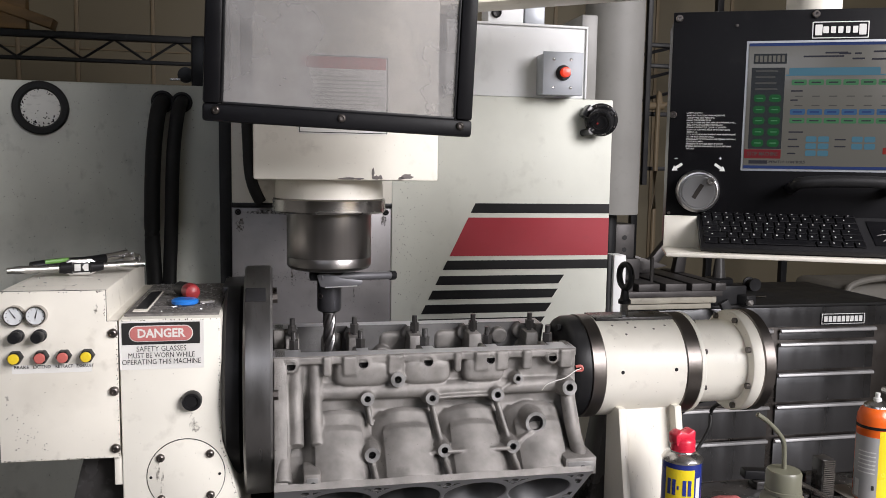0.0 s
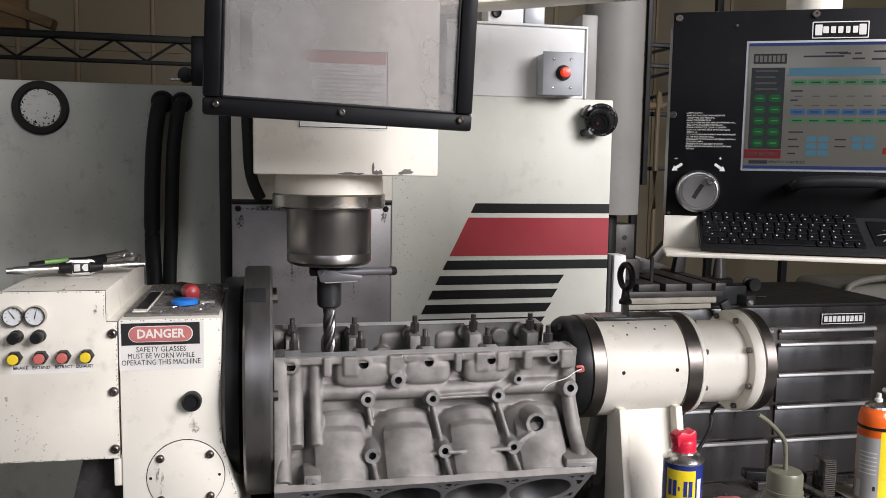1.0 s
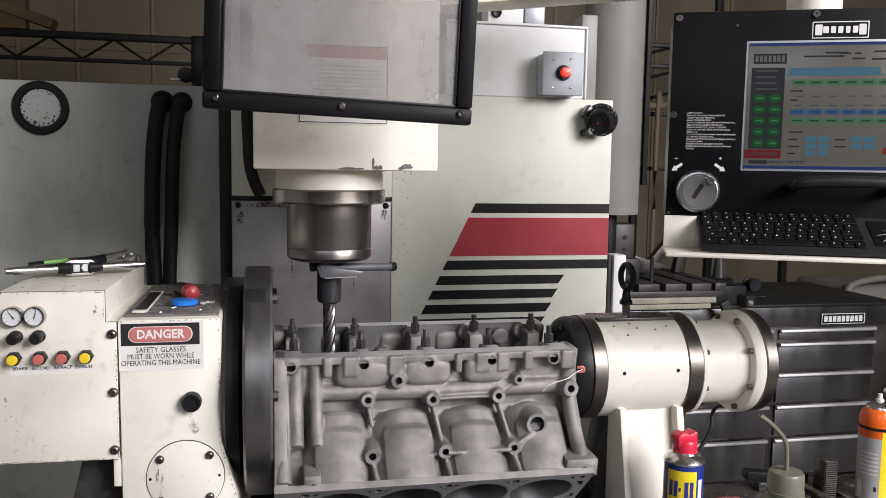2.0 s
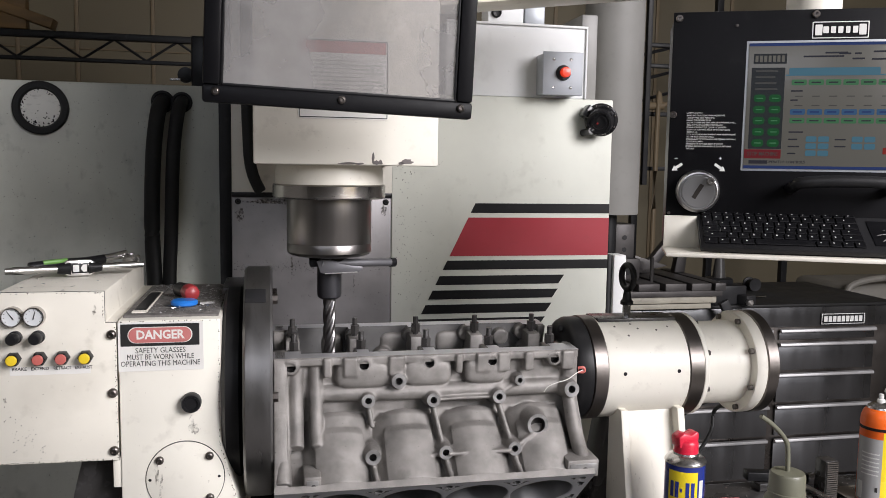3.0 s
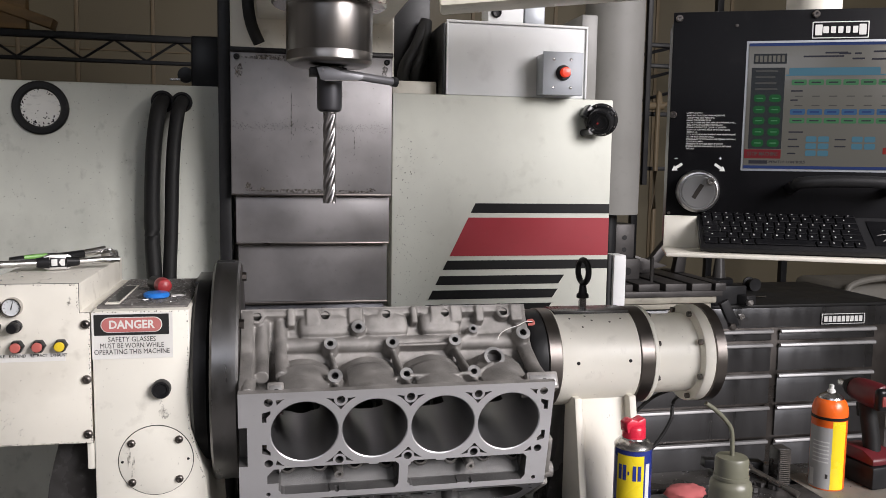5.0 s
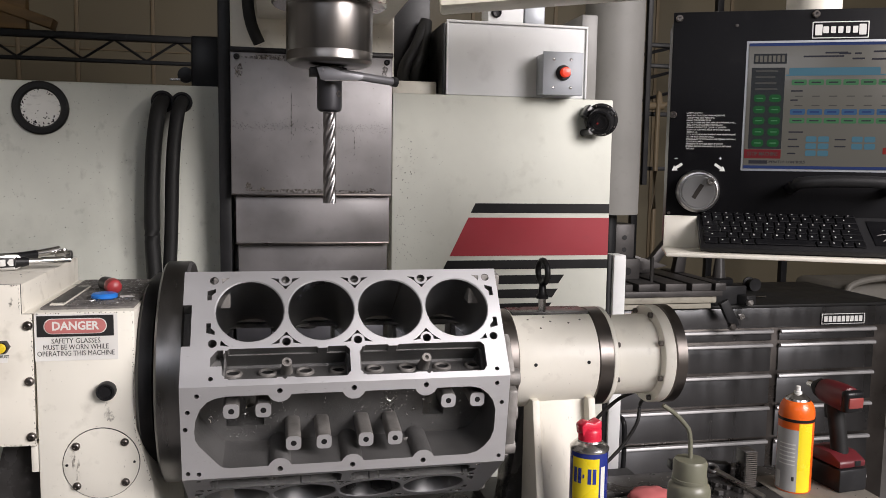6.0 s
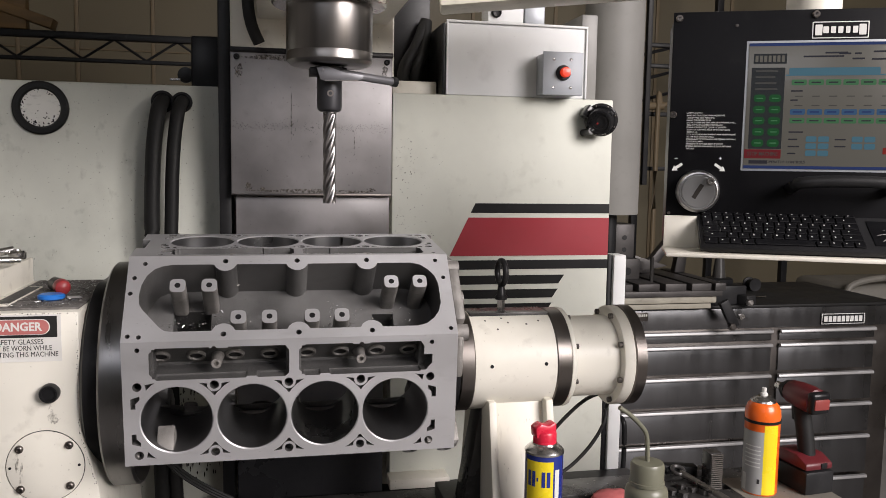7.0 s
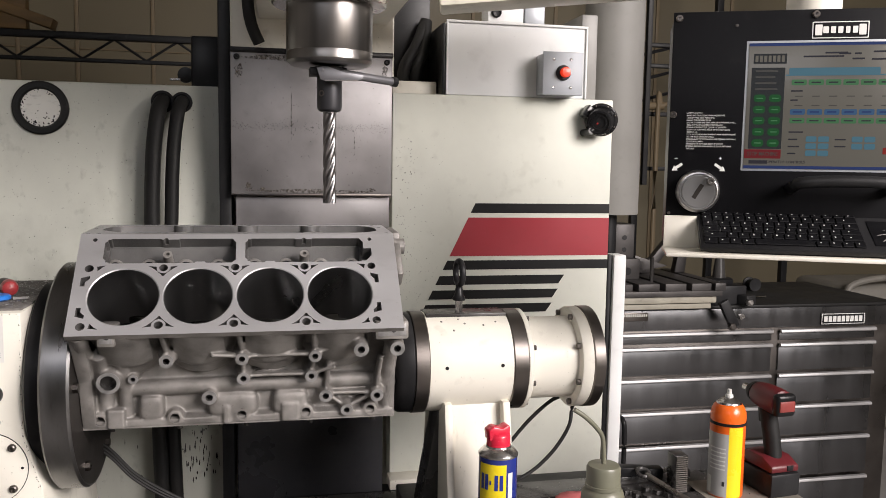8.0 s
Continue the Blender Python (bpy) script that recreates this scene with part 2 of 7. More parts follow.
def tube(points, r, bm=None, seg=12, samples=8):
    """A round hose through points, smoothed."""
    pts = [Vector(p) for p in points]
    path = []
    for i in range(len(pts) - 1):
        p0, p1, p2, p3 = pts[max(i - 1, 0)], pts[i], pts[i + 1], pts[min(i + 2, len(pts) - 1)]
        for k in range(samples):
            t = k / samples
            path.append(0.5 * ((2 * p1) + (p2 - p0) * t + (2 * p0 - 5 * p1 + 4 * p2 - p3) * t * t + (3 * p1 - p0 - 3 * p2 + p3) * t ** 3))
    path.append(pts[-1])
    b = bmesh.new()
    rows = []
    for i, p in enumerate(path):
        d = (path[min(i + 1, len(path) - 1)] - path[max(i - 1, 0)]).normalized()
        q = d.to_track_quat("Z", "Y")
        rows.append([b.verts.new(p + q @ Vector((r * math.cos(2 * math.pi * j / seg), r * math.sin(2 * math.pi * j / seg), 0))) for j in range(seg)])
    for p, q in zip(rows, rows[1:]):
        for j in range(seg):
            b.faces.new((p[j], p[(j + 1) % seg], q[(j + 1) % seg], q[j]))
    b.faces.new(rows[0][::-1])
    b.faces.new(rows[-1])
    bmesh.ops.recalc_face_normals(b, faces=b.faces)
    return merge(bm, b)


def words(text, size, m, bm=None, width=None, thick=0.0002, align="CENTER", bold=0.009):
    """Raised lettering in the built-in font; m places it, writing along x with z towards the reader."""
    cu = bpy.data.curves.new("words", "FONT")
    cu.body, cu.size, cu.align_x, cu.align_y, cu.extrude, cu.resolution_u = text, size, align, "CENTER", thick, 2
    cu.offset = size * bold
    tmp = new("words", cu)
    bpy.context.view_layer.update()
    me = bpy.data.meshes.new_from_object(tmp.evaluated_get(bpy.context.evaluated_depsgraph_get()))
    bpy.data.objects.remove(tmp)
    bpy.data.curves.remove(cu)
    b = bmesh.new()
    b.from_mesh(me)
    bpy.data.meshes.remove(me)
    if width:
        xs = [v.co.x for v in b.verts]
        k = width / (max(xs) - min(xs))
        bmesh.ops.scale(b, verts=b.verts, vec=(k, 1, 1))
    bmesh.ops.transform(b, verts=b.verts, matrix=m)
    return merge(bm, b)


def facing(x, y, z, rz=0):
    """Places a sheet, drawn in x and y, upright at a point so that it faces -y (turned by rz)."""
    return pose(x, y, z, 90, 0, rz)


def sheet(w, h, r, m, thick=0.0006, bm=None):
    """A thin plate with rounded corners, centred, its face towards +z before m."""
    pts = []
    for cx, cy, a0 in ((w / 2 - r, h / 2 - r, 0), (-w / 2 + r, h / 2 - r, 90), (-w / 2 + r, -h / 2 + r, 180), (w / 2 - r, -h / 2 + r, 270)):
        for k in range(6):
            a = radians(a0 + 18 * k)
            pts.append((cx + r * math.cos(a), cy + r * math.sin(a)))
    b = prism(pts, 0, thick, "xy")
    bmesh.ops.transform(b, verts=b.verts, matrix=m)
    return merge(bm, b)


def screw(x, y, z, r, parent, axis="y", name="screw", material=None):
    """A domed socket-head screw; y is the surface, the head stands towards -y."""
    b = lathe([(r, 0), (r, -r * 0.35), (r * 0.8, -r * 0.65), (r * 0.5, -r * 0.78), (r * 0.42, -r * 0.4), (0.0001, -r * 0.4)], (x, y, z), axis, 14)
    return part(name, b, material or DARKSTEEL, parent)


def carried(ob, spin=False):
    """Marks a thing as riding on the table (and turning with the work)."""
    MOVED.append((ob, spin))
    return ob



# ---- the room ----
SEAM = mat("wall_seam", (0.16, 0.12, 0.07), 0.6)

def room():
    solid("floor", box(-4.2, 6.2, -2.4, 6.7, -0.1, 0.0, 0), CONCRETE, "stained grey concrete shop floor", "floor")
    solid("ceiling", box(-4.2, 6.2, -2.4, 6.7, 6.0, 6.1, 0), PLASTER, "dim painted shop ceiling", "ceiling")
    back = solid("wall_north", box(-4.0, 6.0, 6.5, 6.7, 0, 6.0, 0), WALL, "yellowed sheet-clad shop wall", "wall")
    solid("wall_west", box(-4.2, -4.0, -2.2, 6.7, 0, 6.0, 0), PLASTER, "painted shop wall", "wall")
    solid("wall_east", box(6.0, 6.2, -2.2, 6.7, 0, 6.0, 0), PLASTER, "painted shop wall", "wall")
    # door wall, unseen: solid pieces round the open door and the fill lamp's slot
    b = box(-4.0, 1.6, -2.4, -2.2, 0, 2.6, 0)
    box(4.4, 6.0, -2.4, -2.2, 0, 6.0, 0, b)
    box(1.6, 4.4, -2.4, -2.2, 5.2, 6.0, 0, b)
    box(1.6, 4.4, -2.4, -2.2, 0, 1.1, 0, b)
    box(-4.0, -2.4, -2.4, -2.2, 2.6, 6.0, 0, b)
    box(0.0, 1.6, -2.4, -2.2, 2.6, 6.0, 0, b)
    box(-2.4, 0.0, -2.4, -2.2, 3.7, 6.0, 0, b)
    solid("wall_south", b, PLASTER, "unseen painted shop wall with openings for the door light and fill lamp", "wall")
    # sheet seams of the back wall
    for x in (-2.3, -1.79, -1.387, -0.857, -0.3, 0.3, 0.95, 1.6, 2.3, 3.207, 3.9):
        s = solid("seam", box(x - 0.014, x + 0.014, 6.484, 6.502, 0, 6.0, 0.003), SEAM)
        s.parent = back
        del s["kind"]
    s = solid("seam", box(-4, 6, 6.488, 6.502, 2.372, 2.384, 0.003), SEAM)
    s.parent = back
    del s["kind"]


room()


# ---- machine column ----
YC = 2.0
TOP = 1.731


def forward(b, k=0.955):
    """Brings a cover nearer along the sight lines, to stand proud of the panels."""
    bmesh.ops.transform(b, verts=b.verts, matrix=Matrix.Translation(EYE) @ Matrix.Scale(k, 4) @ Matrix.Translation((0, 0, -CAM_Z)))
    return b


def column():
    t = thing("machine_column", (0.1, 2.2, 0), "pale grey-green enamelled boring machine column with red and black stripes", "machine")
    b = box(0.293, 0.874, YC, 2.9, 0.28, TOP, 0.004)
    part("enclosure_panel", b, PANEL, t, "pale enamelled panel, chipped and speckled")
    part("enclosure_panel", box(-1.9, -0.118, YC, 2.9, 0.28, TOP, 0.004), PANEL_SOILED, t, "pale soiled panel flecked with swarf")
    part("side_strip", box(-0.1165, -0.0895, 1.925, 2.6, 0.28, 2.6, 0.003), BLACK, t, "black side strip")
    part("base", box(-1.9, 0.94, 1.72, 2.95, 0.0, 0.28, 0.01), BLACK, t, "oily dark machine base")
    part("corner_trim", box(0.876, 0.889, YC + 0.004, YC + 0.03, 0.28, 1.325, 0.002), BLACK, t)
    part("corner_post", box(0.890, 0.925, YC - 0.005, YC + 0.05, 0.28, 1.325, 0.003), WHITE, t, "white enamelled corner post")
    # stripes, thin vinyl on the panel
    for z0, z1, m, x1, rs in ((1.436, 1.4605, DECAL, 0.872, 0), (1.3255, 1.424, RED, 0.872, 0), (1.2905, 1.3140, DECAL, 0.872, 0),
                              (1.2515, 1.2745, DECAL, 0.7365, 0.0155), (1.2145, 1.2375, DECAL, 0.720, 0.0155), (1.1775, 1.2005, DECAL, 0.7035, 0.0155), (1.150, 1.164, DECAL, 0.692, 0.01)):
        sl = lambda z: 0.371 + (z - 1.1775) * 0.485
        b = prism([(sl(z0), z0), (x1, z0), (x1 + rs, z1), (sl(z1), z1)], YC - 0.0012, YC + 0.002, "xz")
        part("stripe", b, m, t, "red vinyl stripe" if m is RED else "black vinyl stripe")
    # round window with a black gasket
    ring_c = (-0.508, YC, 1.670)
    part("porthole_gasket", lathe([(0.060, 0.002), (0.060, -0.006), (0.056, -0.009), (0.046, -0.009), (0.042, -0.004), (0.042, 0.002)], ring_c, "y", 48, close=False), RUBBER, t, "swarf-flecked black rubber gasket")
    part("porthole_cover", lathe([(0.0455, 0.001), (0.0455, -0.003), (0.0001, -0.003)], ring_c, "y", 48, close=False), PORT, t, "white cover with dark chips")
    rnd = random.Random(31)
    pts = []
    for k in range(150):
        a, r = rnd.uniform(0, 6.283), 0.041 * (1 - abs(rnd.gauss(0, 0.10)))
        if rnd.random() < 0.35 + 0.65 * max(0.0, -math.sin(a)):
            pts.append((ring_c[0] + r * math.cos(a), YC - 0.0034, ring_c[2] + r * math.sin(a)))
    pts += [(ring_c[0] + rnd.uniform(-0.025, 0.03), YC - 0.0034, ring_c[2] + rnd.uniform(-0.034, -0.005)) for k in range(14)]
    flecks(pts, t, "cover_chips", DECAL, "black chips round the cover's edge", (0.0006, 0.0022), 33)
    # column above the table, behind the spindle head
    part("column_box", box(-0.092, 0.305, 2.06, 2.9, 0.28, 2.95, 0.006), CREAM2, t)
    # fixed lower way covers
    part("way_cover", forward(box(-0.080, 0.287, 2.028, 2.045, 1.210, 1.47, 0.003)), COVER, t, "scuffed steel way cover")
    part("way_cover_lip", forward(box(-0.080, 0.287, 2.020, 2.030, 1.205, 1.213, 0.002)), DARKSTEEL, t)
    part("lower_way_cover", forward(box(-0.087, 0.280, 2.035, 2.055, 0.60, 1.209, 0.003)), COVER_LOW, t, "dark lower way cover")
    part("foot_plate", box(-0.10, 0.95, 1.70, 1.99, 0.70, 0.742, 0.005), BLACK, t, "oily black foot plate")
    part("foot_block", box(0.285, 0.44, 1.94, 1.999, 0.742, 0.768, 0.004), CREAM, t)
    # swarf on the front panels, small dark chips
    rnd = random.Random(5)
    b = bmesh.new()
    for i in range(420):
        left = rnd.random() < 0.6
        x = rnd.uniform(-0.62, -0.13) if left else 0.30 + abs(rnd.gauss(0, 0.05))
        z = rnd.uniform(1.12, 1.70) if left else rnd.uniform(1.2, 1.62)
        s = rnd.uniform(0.0005, 0.0012) * (1.6 if rnd.random() < 0.08 else 1)
        c = Vector((x, YC - 0.0005, z))
        vs = [b.verts.new(c + Vector((s * math.cos(a) * rnd.uniform(0.6, 1.3), -s * 0.5 * (j == 1), s * math.sin(a) * rnd.uniform(0.6, 1.6)))) for j, a in enumerate((0.3, 1.6, 2.9, 4.6))]
        b.faces.new(vs)
    for i in range(170):
        x, z, w, h = rnd.gauss(-0.20, 0.05), rnd.uniform(0.78, 1.02), rnd.uniform(0.0008, 0.0022), rnd.uniform(0.002, 0.014)
        b.faces.new([b.verts.new((x + dx * w * rnd.uniform(0.6, 1.2), YC - 0.0006, z + dz * h)) for dx, dz in ((-0.4, 0.5), (0.4, 0.45), (1, -0.3), (0.2, -1), (-1, -0.4))])
    o = part("swarf_specks", b, OILY, t, "scattered dark swarf specks")
    o["kind"] = "stuff"
    return t


column()


def hoses():
    for i, (x, xm, xb, r) in enumerate(((-0.246, -0.268, -0.262, 0.0175), (-0.203, -0.226, -0.23, 0.0155))):
        t = thing("air_hose", (x, YC, 1.69), "thick black rubber hose hanging from a panel grommet", "hose", "hoses on the panel")
        pts = [(x, YC + 0.05, 1.692), (x, YC - 0.015, 1.690), (x - 0.006, YC - 0.05, 1.655), (x - 0.016, YC - 0.055, 1.56), (xm, YC - 0.05, 1.40), (xb - 0.002, YC - 0.05, 1.25), (xb, YC - 0.05, 1.0), (xb + 0.01, YC - 0.05, 0.6), (xb + 0.02, YC - 0.04, 0.27)]
        part("hose", tube(pts, r, seg=18, samples=10), RUBBER, t)
        part("grommet", ring(r + 0.004, 0.0045, pose(x, YC - 0.001, 1.692, 90)), BLACK, t)


hoses()


def control_cabinet():
    t = thing("electrical_cabinet", (0.61, 2.1, TOP), "white enamelled electrical cabinet on the machine column", "cabinet")
    part("body", box(0.426, 0.797, 2.002, 2.35, TOP, 1.912, 0.004), WHITE, t)
    part("edge_trim", box(0.416, 0.425, 2.0, 2.3, TOP, 1.905, 0.002), BLACK, t)
    # takes the dimmed duct colour for the weaker light back here
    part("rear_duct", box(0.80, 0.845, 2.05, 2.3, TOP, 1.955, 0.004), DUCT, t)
    for x0, x1, z0, z1 in ((0.426, 0.797, 1.908, 1.914), (0.426, 0.431, TOP, 1.908), (0.792, 0.797, TOP, 1.908)):
        part("door_lip", box(x0, x1, 1.996, 2.002, z0, z1, 0.0015), WHITE, t)
    for k in range(2):
        part("cable_hose", tube([(0.335 + 0.03 * k, 2.12, TOP + 0.03), (0.34 + 0.03 * k, 2.10, 1.81), (0.37 + 0.02 * k, 2.11, 1.86), (0.40, 2.14, 1.93)], 0.016, seg=12), RUBBER, t)
    # black block put in for the deep shade behind the head
    part("shadow_recess", box(0.30, 0.415, 2.16, 2.3, TOP, 2.1, 0.003), BLACK, t, "black block standing for the shadowed gap behind the spindle head")
    part("rail", box(0.30, 0.413, 2.05, 2.158, TOP, 1.766, 0.003), CREAM, t)
    s = thing("switch_box", (0.711, 1.99, 1.79), "grey two-gang switch box with a red push button", "switch box")
    part("body", box(0.6605, 0.7615, 1.945, 2.0, 1.736, 1.836, 0.004), GREYBOX, s)
    part("cover_plate", box(0.6585, 0.7635, 1.939, 1.9445, 1.7335, 1.8395, 0.002), GREYBOX, s)
    for x in (0.686, 0.731):
        for z in (1.752, 1.821):
            screw(x, 1.939, z, 0.0035, s, material=STEEL)
    b = lathe([(0.019, 0), (0.019, -0.004), (0.016, -0.012), (0.013, -0.012)], (0.711, 1.939, 1.788), "y", 24)
    part("button_collar", b, BLACK, s)
    part("button", lathe([(0.0125, -0.008), (0.0125, -0.022), (0.011, -0.025), (0.0001, -0.026)], (0.711, 1.939, 1.788), "y", 24), glow("lit_red_button", (0.85, 0.04, 0.01), 0.5), s, "lit red push button")
    w = thing("work_lamp", (0.835, 1.97, 1.68), "small round black work lamp on a bracket", "lamp")
    axis = Vector((-0.50, -0.81, -0.30))
    m = Matrix.Translation((0.828, 1.968, 1.678)) @ axis.to_track_quat("Z", "Y").to_matrix().to_4x4()
    hs = part("housing", tr(lathe([(0.020, -0.012), (0.036, -0.006), (0.0425, 0.0), (0.0425, 0.006), (0.040, 0.008), (0.034, 0.009), (0.033, 0.030), (0.031, 0.034), (0.026, 0.035), (0.025, 0.032), (0.0001, 0.032)], (0, 0, 0), "z", 40), m), GLOSSBLACK, w)
    for k in range(8):
        a = 2 * math.pi * k / 8 + 0.3
        part("rim_screw", tr(lathe([(0.0026, 0.007), (0.0026, 0.0095), (0.0014, 0.0105)], (0.0385 * math.cos(a), 0.0385 * math.sin(a), 0), "z", 10), m), DARKSTEEL, hs)
    for k in range(4):
        a = 2 * math.pi * k / 4 + 0.6
        part("clamp_lug", tr(box(0.030, 0.0375, -0.005, 0.005, 0.008, 0.027, 0.0015), m @ Matrix.Rotation(a, 4, "Z")), GLOSSBLACK, hs)
    part("face_ridge", tr(lathe([(0.020, 0.032), (0.020, 0.0345), (0.0165, 0.0345), (0.0165, 0.032)], (0, 0, 0), "z", 32, close=False), m), GLOSSBLACK, hs)
    part("indicator", tr(lathe([(0.0022, 0.032), (0.0022, 0.0335), (0.0001, 0.034)], (-0.004, -0.002, 0), "z", 12), m), REDPAINT, hs, "tiny red indicator")
    b = tr(box(-0.009, 0.009, -0.020, 0.012, -0.016, 0.016, 0.003), pose(0.791, 1.980, 1.697, 0, 35, 0))
    rod((0.791, 1.975, 1.697), (0.809, 1.967, 1.688), 0.010, b, 14)
    part("bracket", b, GLOSSBLACK, w)
    b = rod((0.791, 1.999, 1.645), (0.797, 1.955, 1.648), 0.0085, seg=14)
    rod((0.797, 1.957, 1.648), (0.814, 1.957, 1.662), 0.006, b, 12)
    part("knob", b, GLOSSBLACK, w)
    c = thing("camera_box", (0.62, 2.06, 1.914), "small white sensor box with a round black lens", "sensor box")
    part("body", box(0.545, 0.640, 2.05, 2.12, 1.914, 1.975, 0.003), WHITE, c)
    part("side_plate", box(0.642, 0.695, 2.045, 2.11, 1.914, 1.970, 0.002), GREYBOX, c)
    part("lens", lathe([(0.013, 0), (0.013, -0.006), (0.010, -0.008), (0.008, -0.004), (0.0001, -0.003)], (0.566, 2.05, 1.946), "y", 24), BLACK, c)


control_cabinet()


def stain():
    m, n, l, b = nodes_of("thin_grease")
    tc = n.new("ShaderNodeTexCoord")
    t1 = n.new("ShaderNodeTexNoise")
    t1.inputs["Scale"].default_value, t1.inputs["Detail"].default_value = 180, 6
    l.new(tc.outputs["Object"], t1.inputs["Vector"])
    r = n.new("ShaderNodeMapRange")
    r.inputs["From Min"].default_value, r.inputs["From Max"].default_value = 0.42, 0.68
    r.inputs["To Max"].default_value = 0.6
    l.new(t1.outputs[0], r.inputs[0])
    tp = n.new("ShaderNodeBsdfTransparent")
    mix = n.new("ShaderNodeMixShader")
    b.inputs["Base Color"].default_value = (0.075, 0.062, 0.045, 1)
    b.inputs["Roughness"].default_value = 0.5
    l.new(r.outputs[0], mix.inputs[0])
    l.new(tp.outputs[0], mix.inputs[1])
    l.new(b.outputs[0], mix.inputs[2])
    l.new(mix.outputs[0], n["Material Output"].inputs[0])
    return m


STAIN = stain()


# ---- spindle head, carries its upper way covers; built at its raised height ----
LIFT = 0.348
SX, SY = 0.0988, 1.42


ARM = mat("grey_anodised_tube", (0.15, 0.15, 0.16), 0.38, 0.5, vary=0.1, bump=0.02)
HOLDER = mat("satin_black_steel", (0.05, 0.05, 0.055), 0.38, 0.6, vary=0.12, bump=0.02)
CHIP = mat("bare_primer", (0.13, 0.115, 0.11), 0.6, vary=0.25, scale=60)


def spindle_head():
    t = thing("spindle_head", (SX, 1.70, 1.875), "cream enamelled boring spindle head with a steel quill", "machine head")
    z0 = 1.527 + LIFT
    part("head_casting", box(-0.0276, 0.2664, 1.30, 1.94, z0, 2.62, 0.004), CREAM2, t, "cream enamelled head casting with chipped lower edge")
    part("carriage", forward(box(-0.092, 0.292, 1.985, 2.05, 1.467 + LIFT, 2.70, 0.004)), CREAM, t)
    # chips along the lower front edge
    rnd = random.Random(2)
    for x, w, h in ((0.215, 0.012, 0.006), (0.165, 0.008, 0.004), (0.12, 0.018, 0.0022), (0.138, 0.010, 0.002), (0.172, 0.004, 0.005), (0.16, 0.0025, 0.012), (0.205, 0.006, 0.003)):
        n = 13
        b = prism([(x + w * (0.55 + 0.45 * rnd.random()) * math.cos(2 * math.pi * i / n), z0 + h + 0.001 + h * (0.5 + 0.5 * rnd.random()) * math.sin(2 * math.pi * i / n)) for i in range(n)], 1.2994, 1.3005, "xz")
        part("paint_chip", b, CHIP, t, "bare grey patch in the paint")
    d = LIFT
    part("spindle_collar", lathe([(0.0925, 1.4945 + d), (0.0925, 1.518 + d), (0.090, 1.527 + d)], (SX, SY, 0), "z", 64), CREAM, t)
    part("spindle_flange", lathe([(0.094, 1.470 + d), (0.097, 1.473 + d), (0.097, 1.492 + d), (0.095, 1.4945 + d)], (SX, SY, 0), "z", 72), STEEL, t, "turned steel flange")
    part("quill", lathe([(0.062, 1.371 + d), (0.069, 1.3735 + d), (0.073, 1.378 + d), (0.073, 1.392 + d), (0.0725, 1.393 + d), (0.073, 1.394 + d), (0.073, 1.470 + d)], (SX, SY, 0), "z", 72), QUILL, t, "bright turned steel quill")
    b = rod((SX - 0.018, SY - 0.036, 1.3605 + d), (0.213, SY + 0.034, 1.3525 + d), 0.0072, seg=16)
    part("probe_arm", b, ARM, t, "grey tubular probe arm")
    part("probe_tip", rod((0.211, SY + 0.0328, 1.3527 + d), (0.2195, SY + 0.038, 1.3521 + d), 0.0085, seg=16), BLACK, t)
    b = prism([(SX - 0.024, 1.364 + d), (SX - 0.008, 1.367 + d), (SX + 0.02, 1.358 + d), (SX + 0.054, 1.354 + d), (SX + 0.053, 1.348 + d), (SX + 0.046, 1.3445 + d), (SX - 0.010, 1.342 + d), (SX - 0.018, 1.345 + d)], SY - 0.0405, SY - 0.038, "xz", 0.0005)
    q = part("probe_bracket", b, ARM, t, "bent grey bracket")
    part("bracket_lip", rod((SX - 0.010, SY - 0.041, 1.3428 + d), (SX + 0.045, SY - 0.041, 1.3450 + d), 0.0011, seg=8), BRIGHT, q)
    part("arm_collar", rod((SX - 0.012, SY - 0.0325, 1.3602 + d), (SX - 0.006, SY - 0.029, 1.3598 + d), 0.0082, seg=16), ARM, t)
    b = lathe([(0.03, 1.360 + d), (0.03, 1.368 + d)], (SX, SY, 0), "z", 32)
    box(SX - 0.035, SX - 0.012, SY - 0.03, SY + 0.01, 1.353 + d, 1.366 + d, 0.002, b)
    part("nose_ring", b, BLACK, t)
    # warning plate
    p = part("warning_plate", sheet(0.142, 0.125, 0.005, facing(0.1125, 1.2995, 1.662 + d)), PAPER, t, "white warning plate with a red band")
    part("red_band", sheet(0.134, 0.018, 0.001, facing(0.1125, 1.2988, 1.711 + d)), SIGNRED, p)
    b = bmesh.new()
    for k in range(12):
        sheet(0.124 if k % 4 else 0.09, 0.0017, 0.0004, facing(0.1125 - (0 if k % 4 else 0.017), 1.2988, 1.690 - 0.0062 * k + d), bm=b)
    part("text_bars", b, LABELGREY, p)
    b = bmesh.new()
    for x0, x1, za, zb in ((0.043, 0.182, 1.6015, 1.6027), (0.043, 0.182, 1.7205, 1.7217), (0.043, 0.0442, 1.6027, 1.7205), (0.1808, 0.182, 1.6027, 1.7205)):
        box(x0, x1, 1.2984, 1.2988, za + d, zb + d, 0, b)
    part("plate_border", b, INK, p)
    # cable down the side of the head
    part("head_cable", tube([(-0.052, 1.865, 2.6), (-0.052, 1.86, 2.1), (-0.049, 1.855, 1.93), (-0.042, 1.85, 1.86), (-0.024, 1.86, 1.815)], 0.013, seg=12), RUBBER, t, "black ribbed cable")
    # upper covers ride with the head
    part("way_cover", forward(box(-0.093, 0.291, 1.990, 2.002, 1.480, 1.815, 0.003)), COVER, t, "scuffed steel way cover")
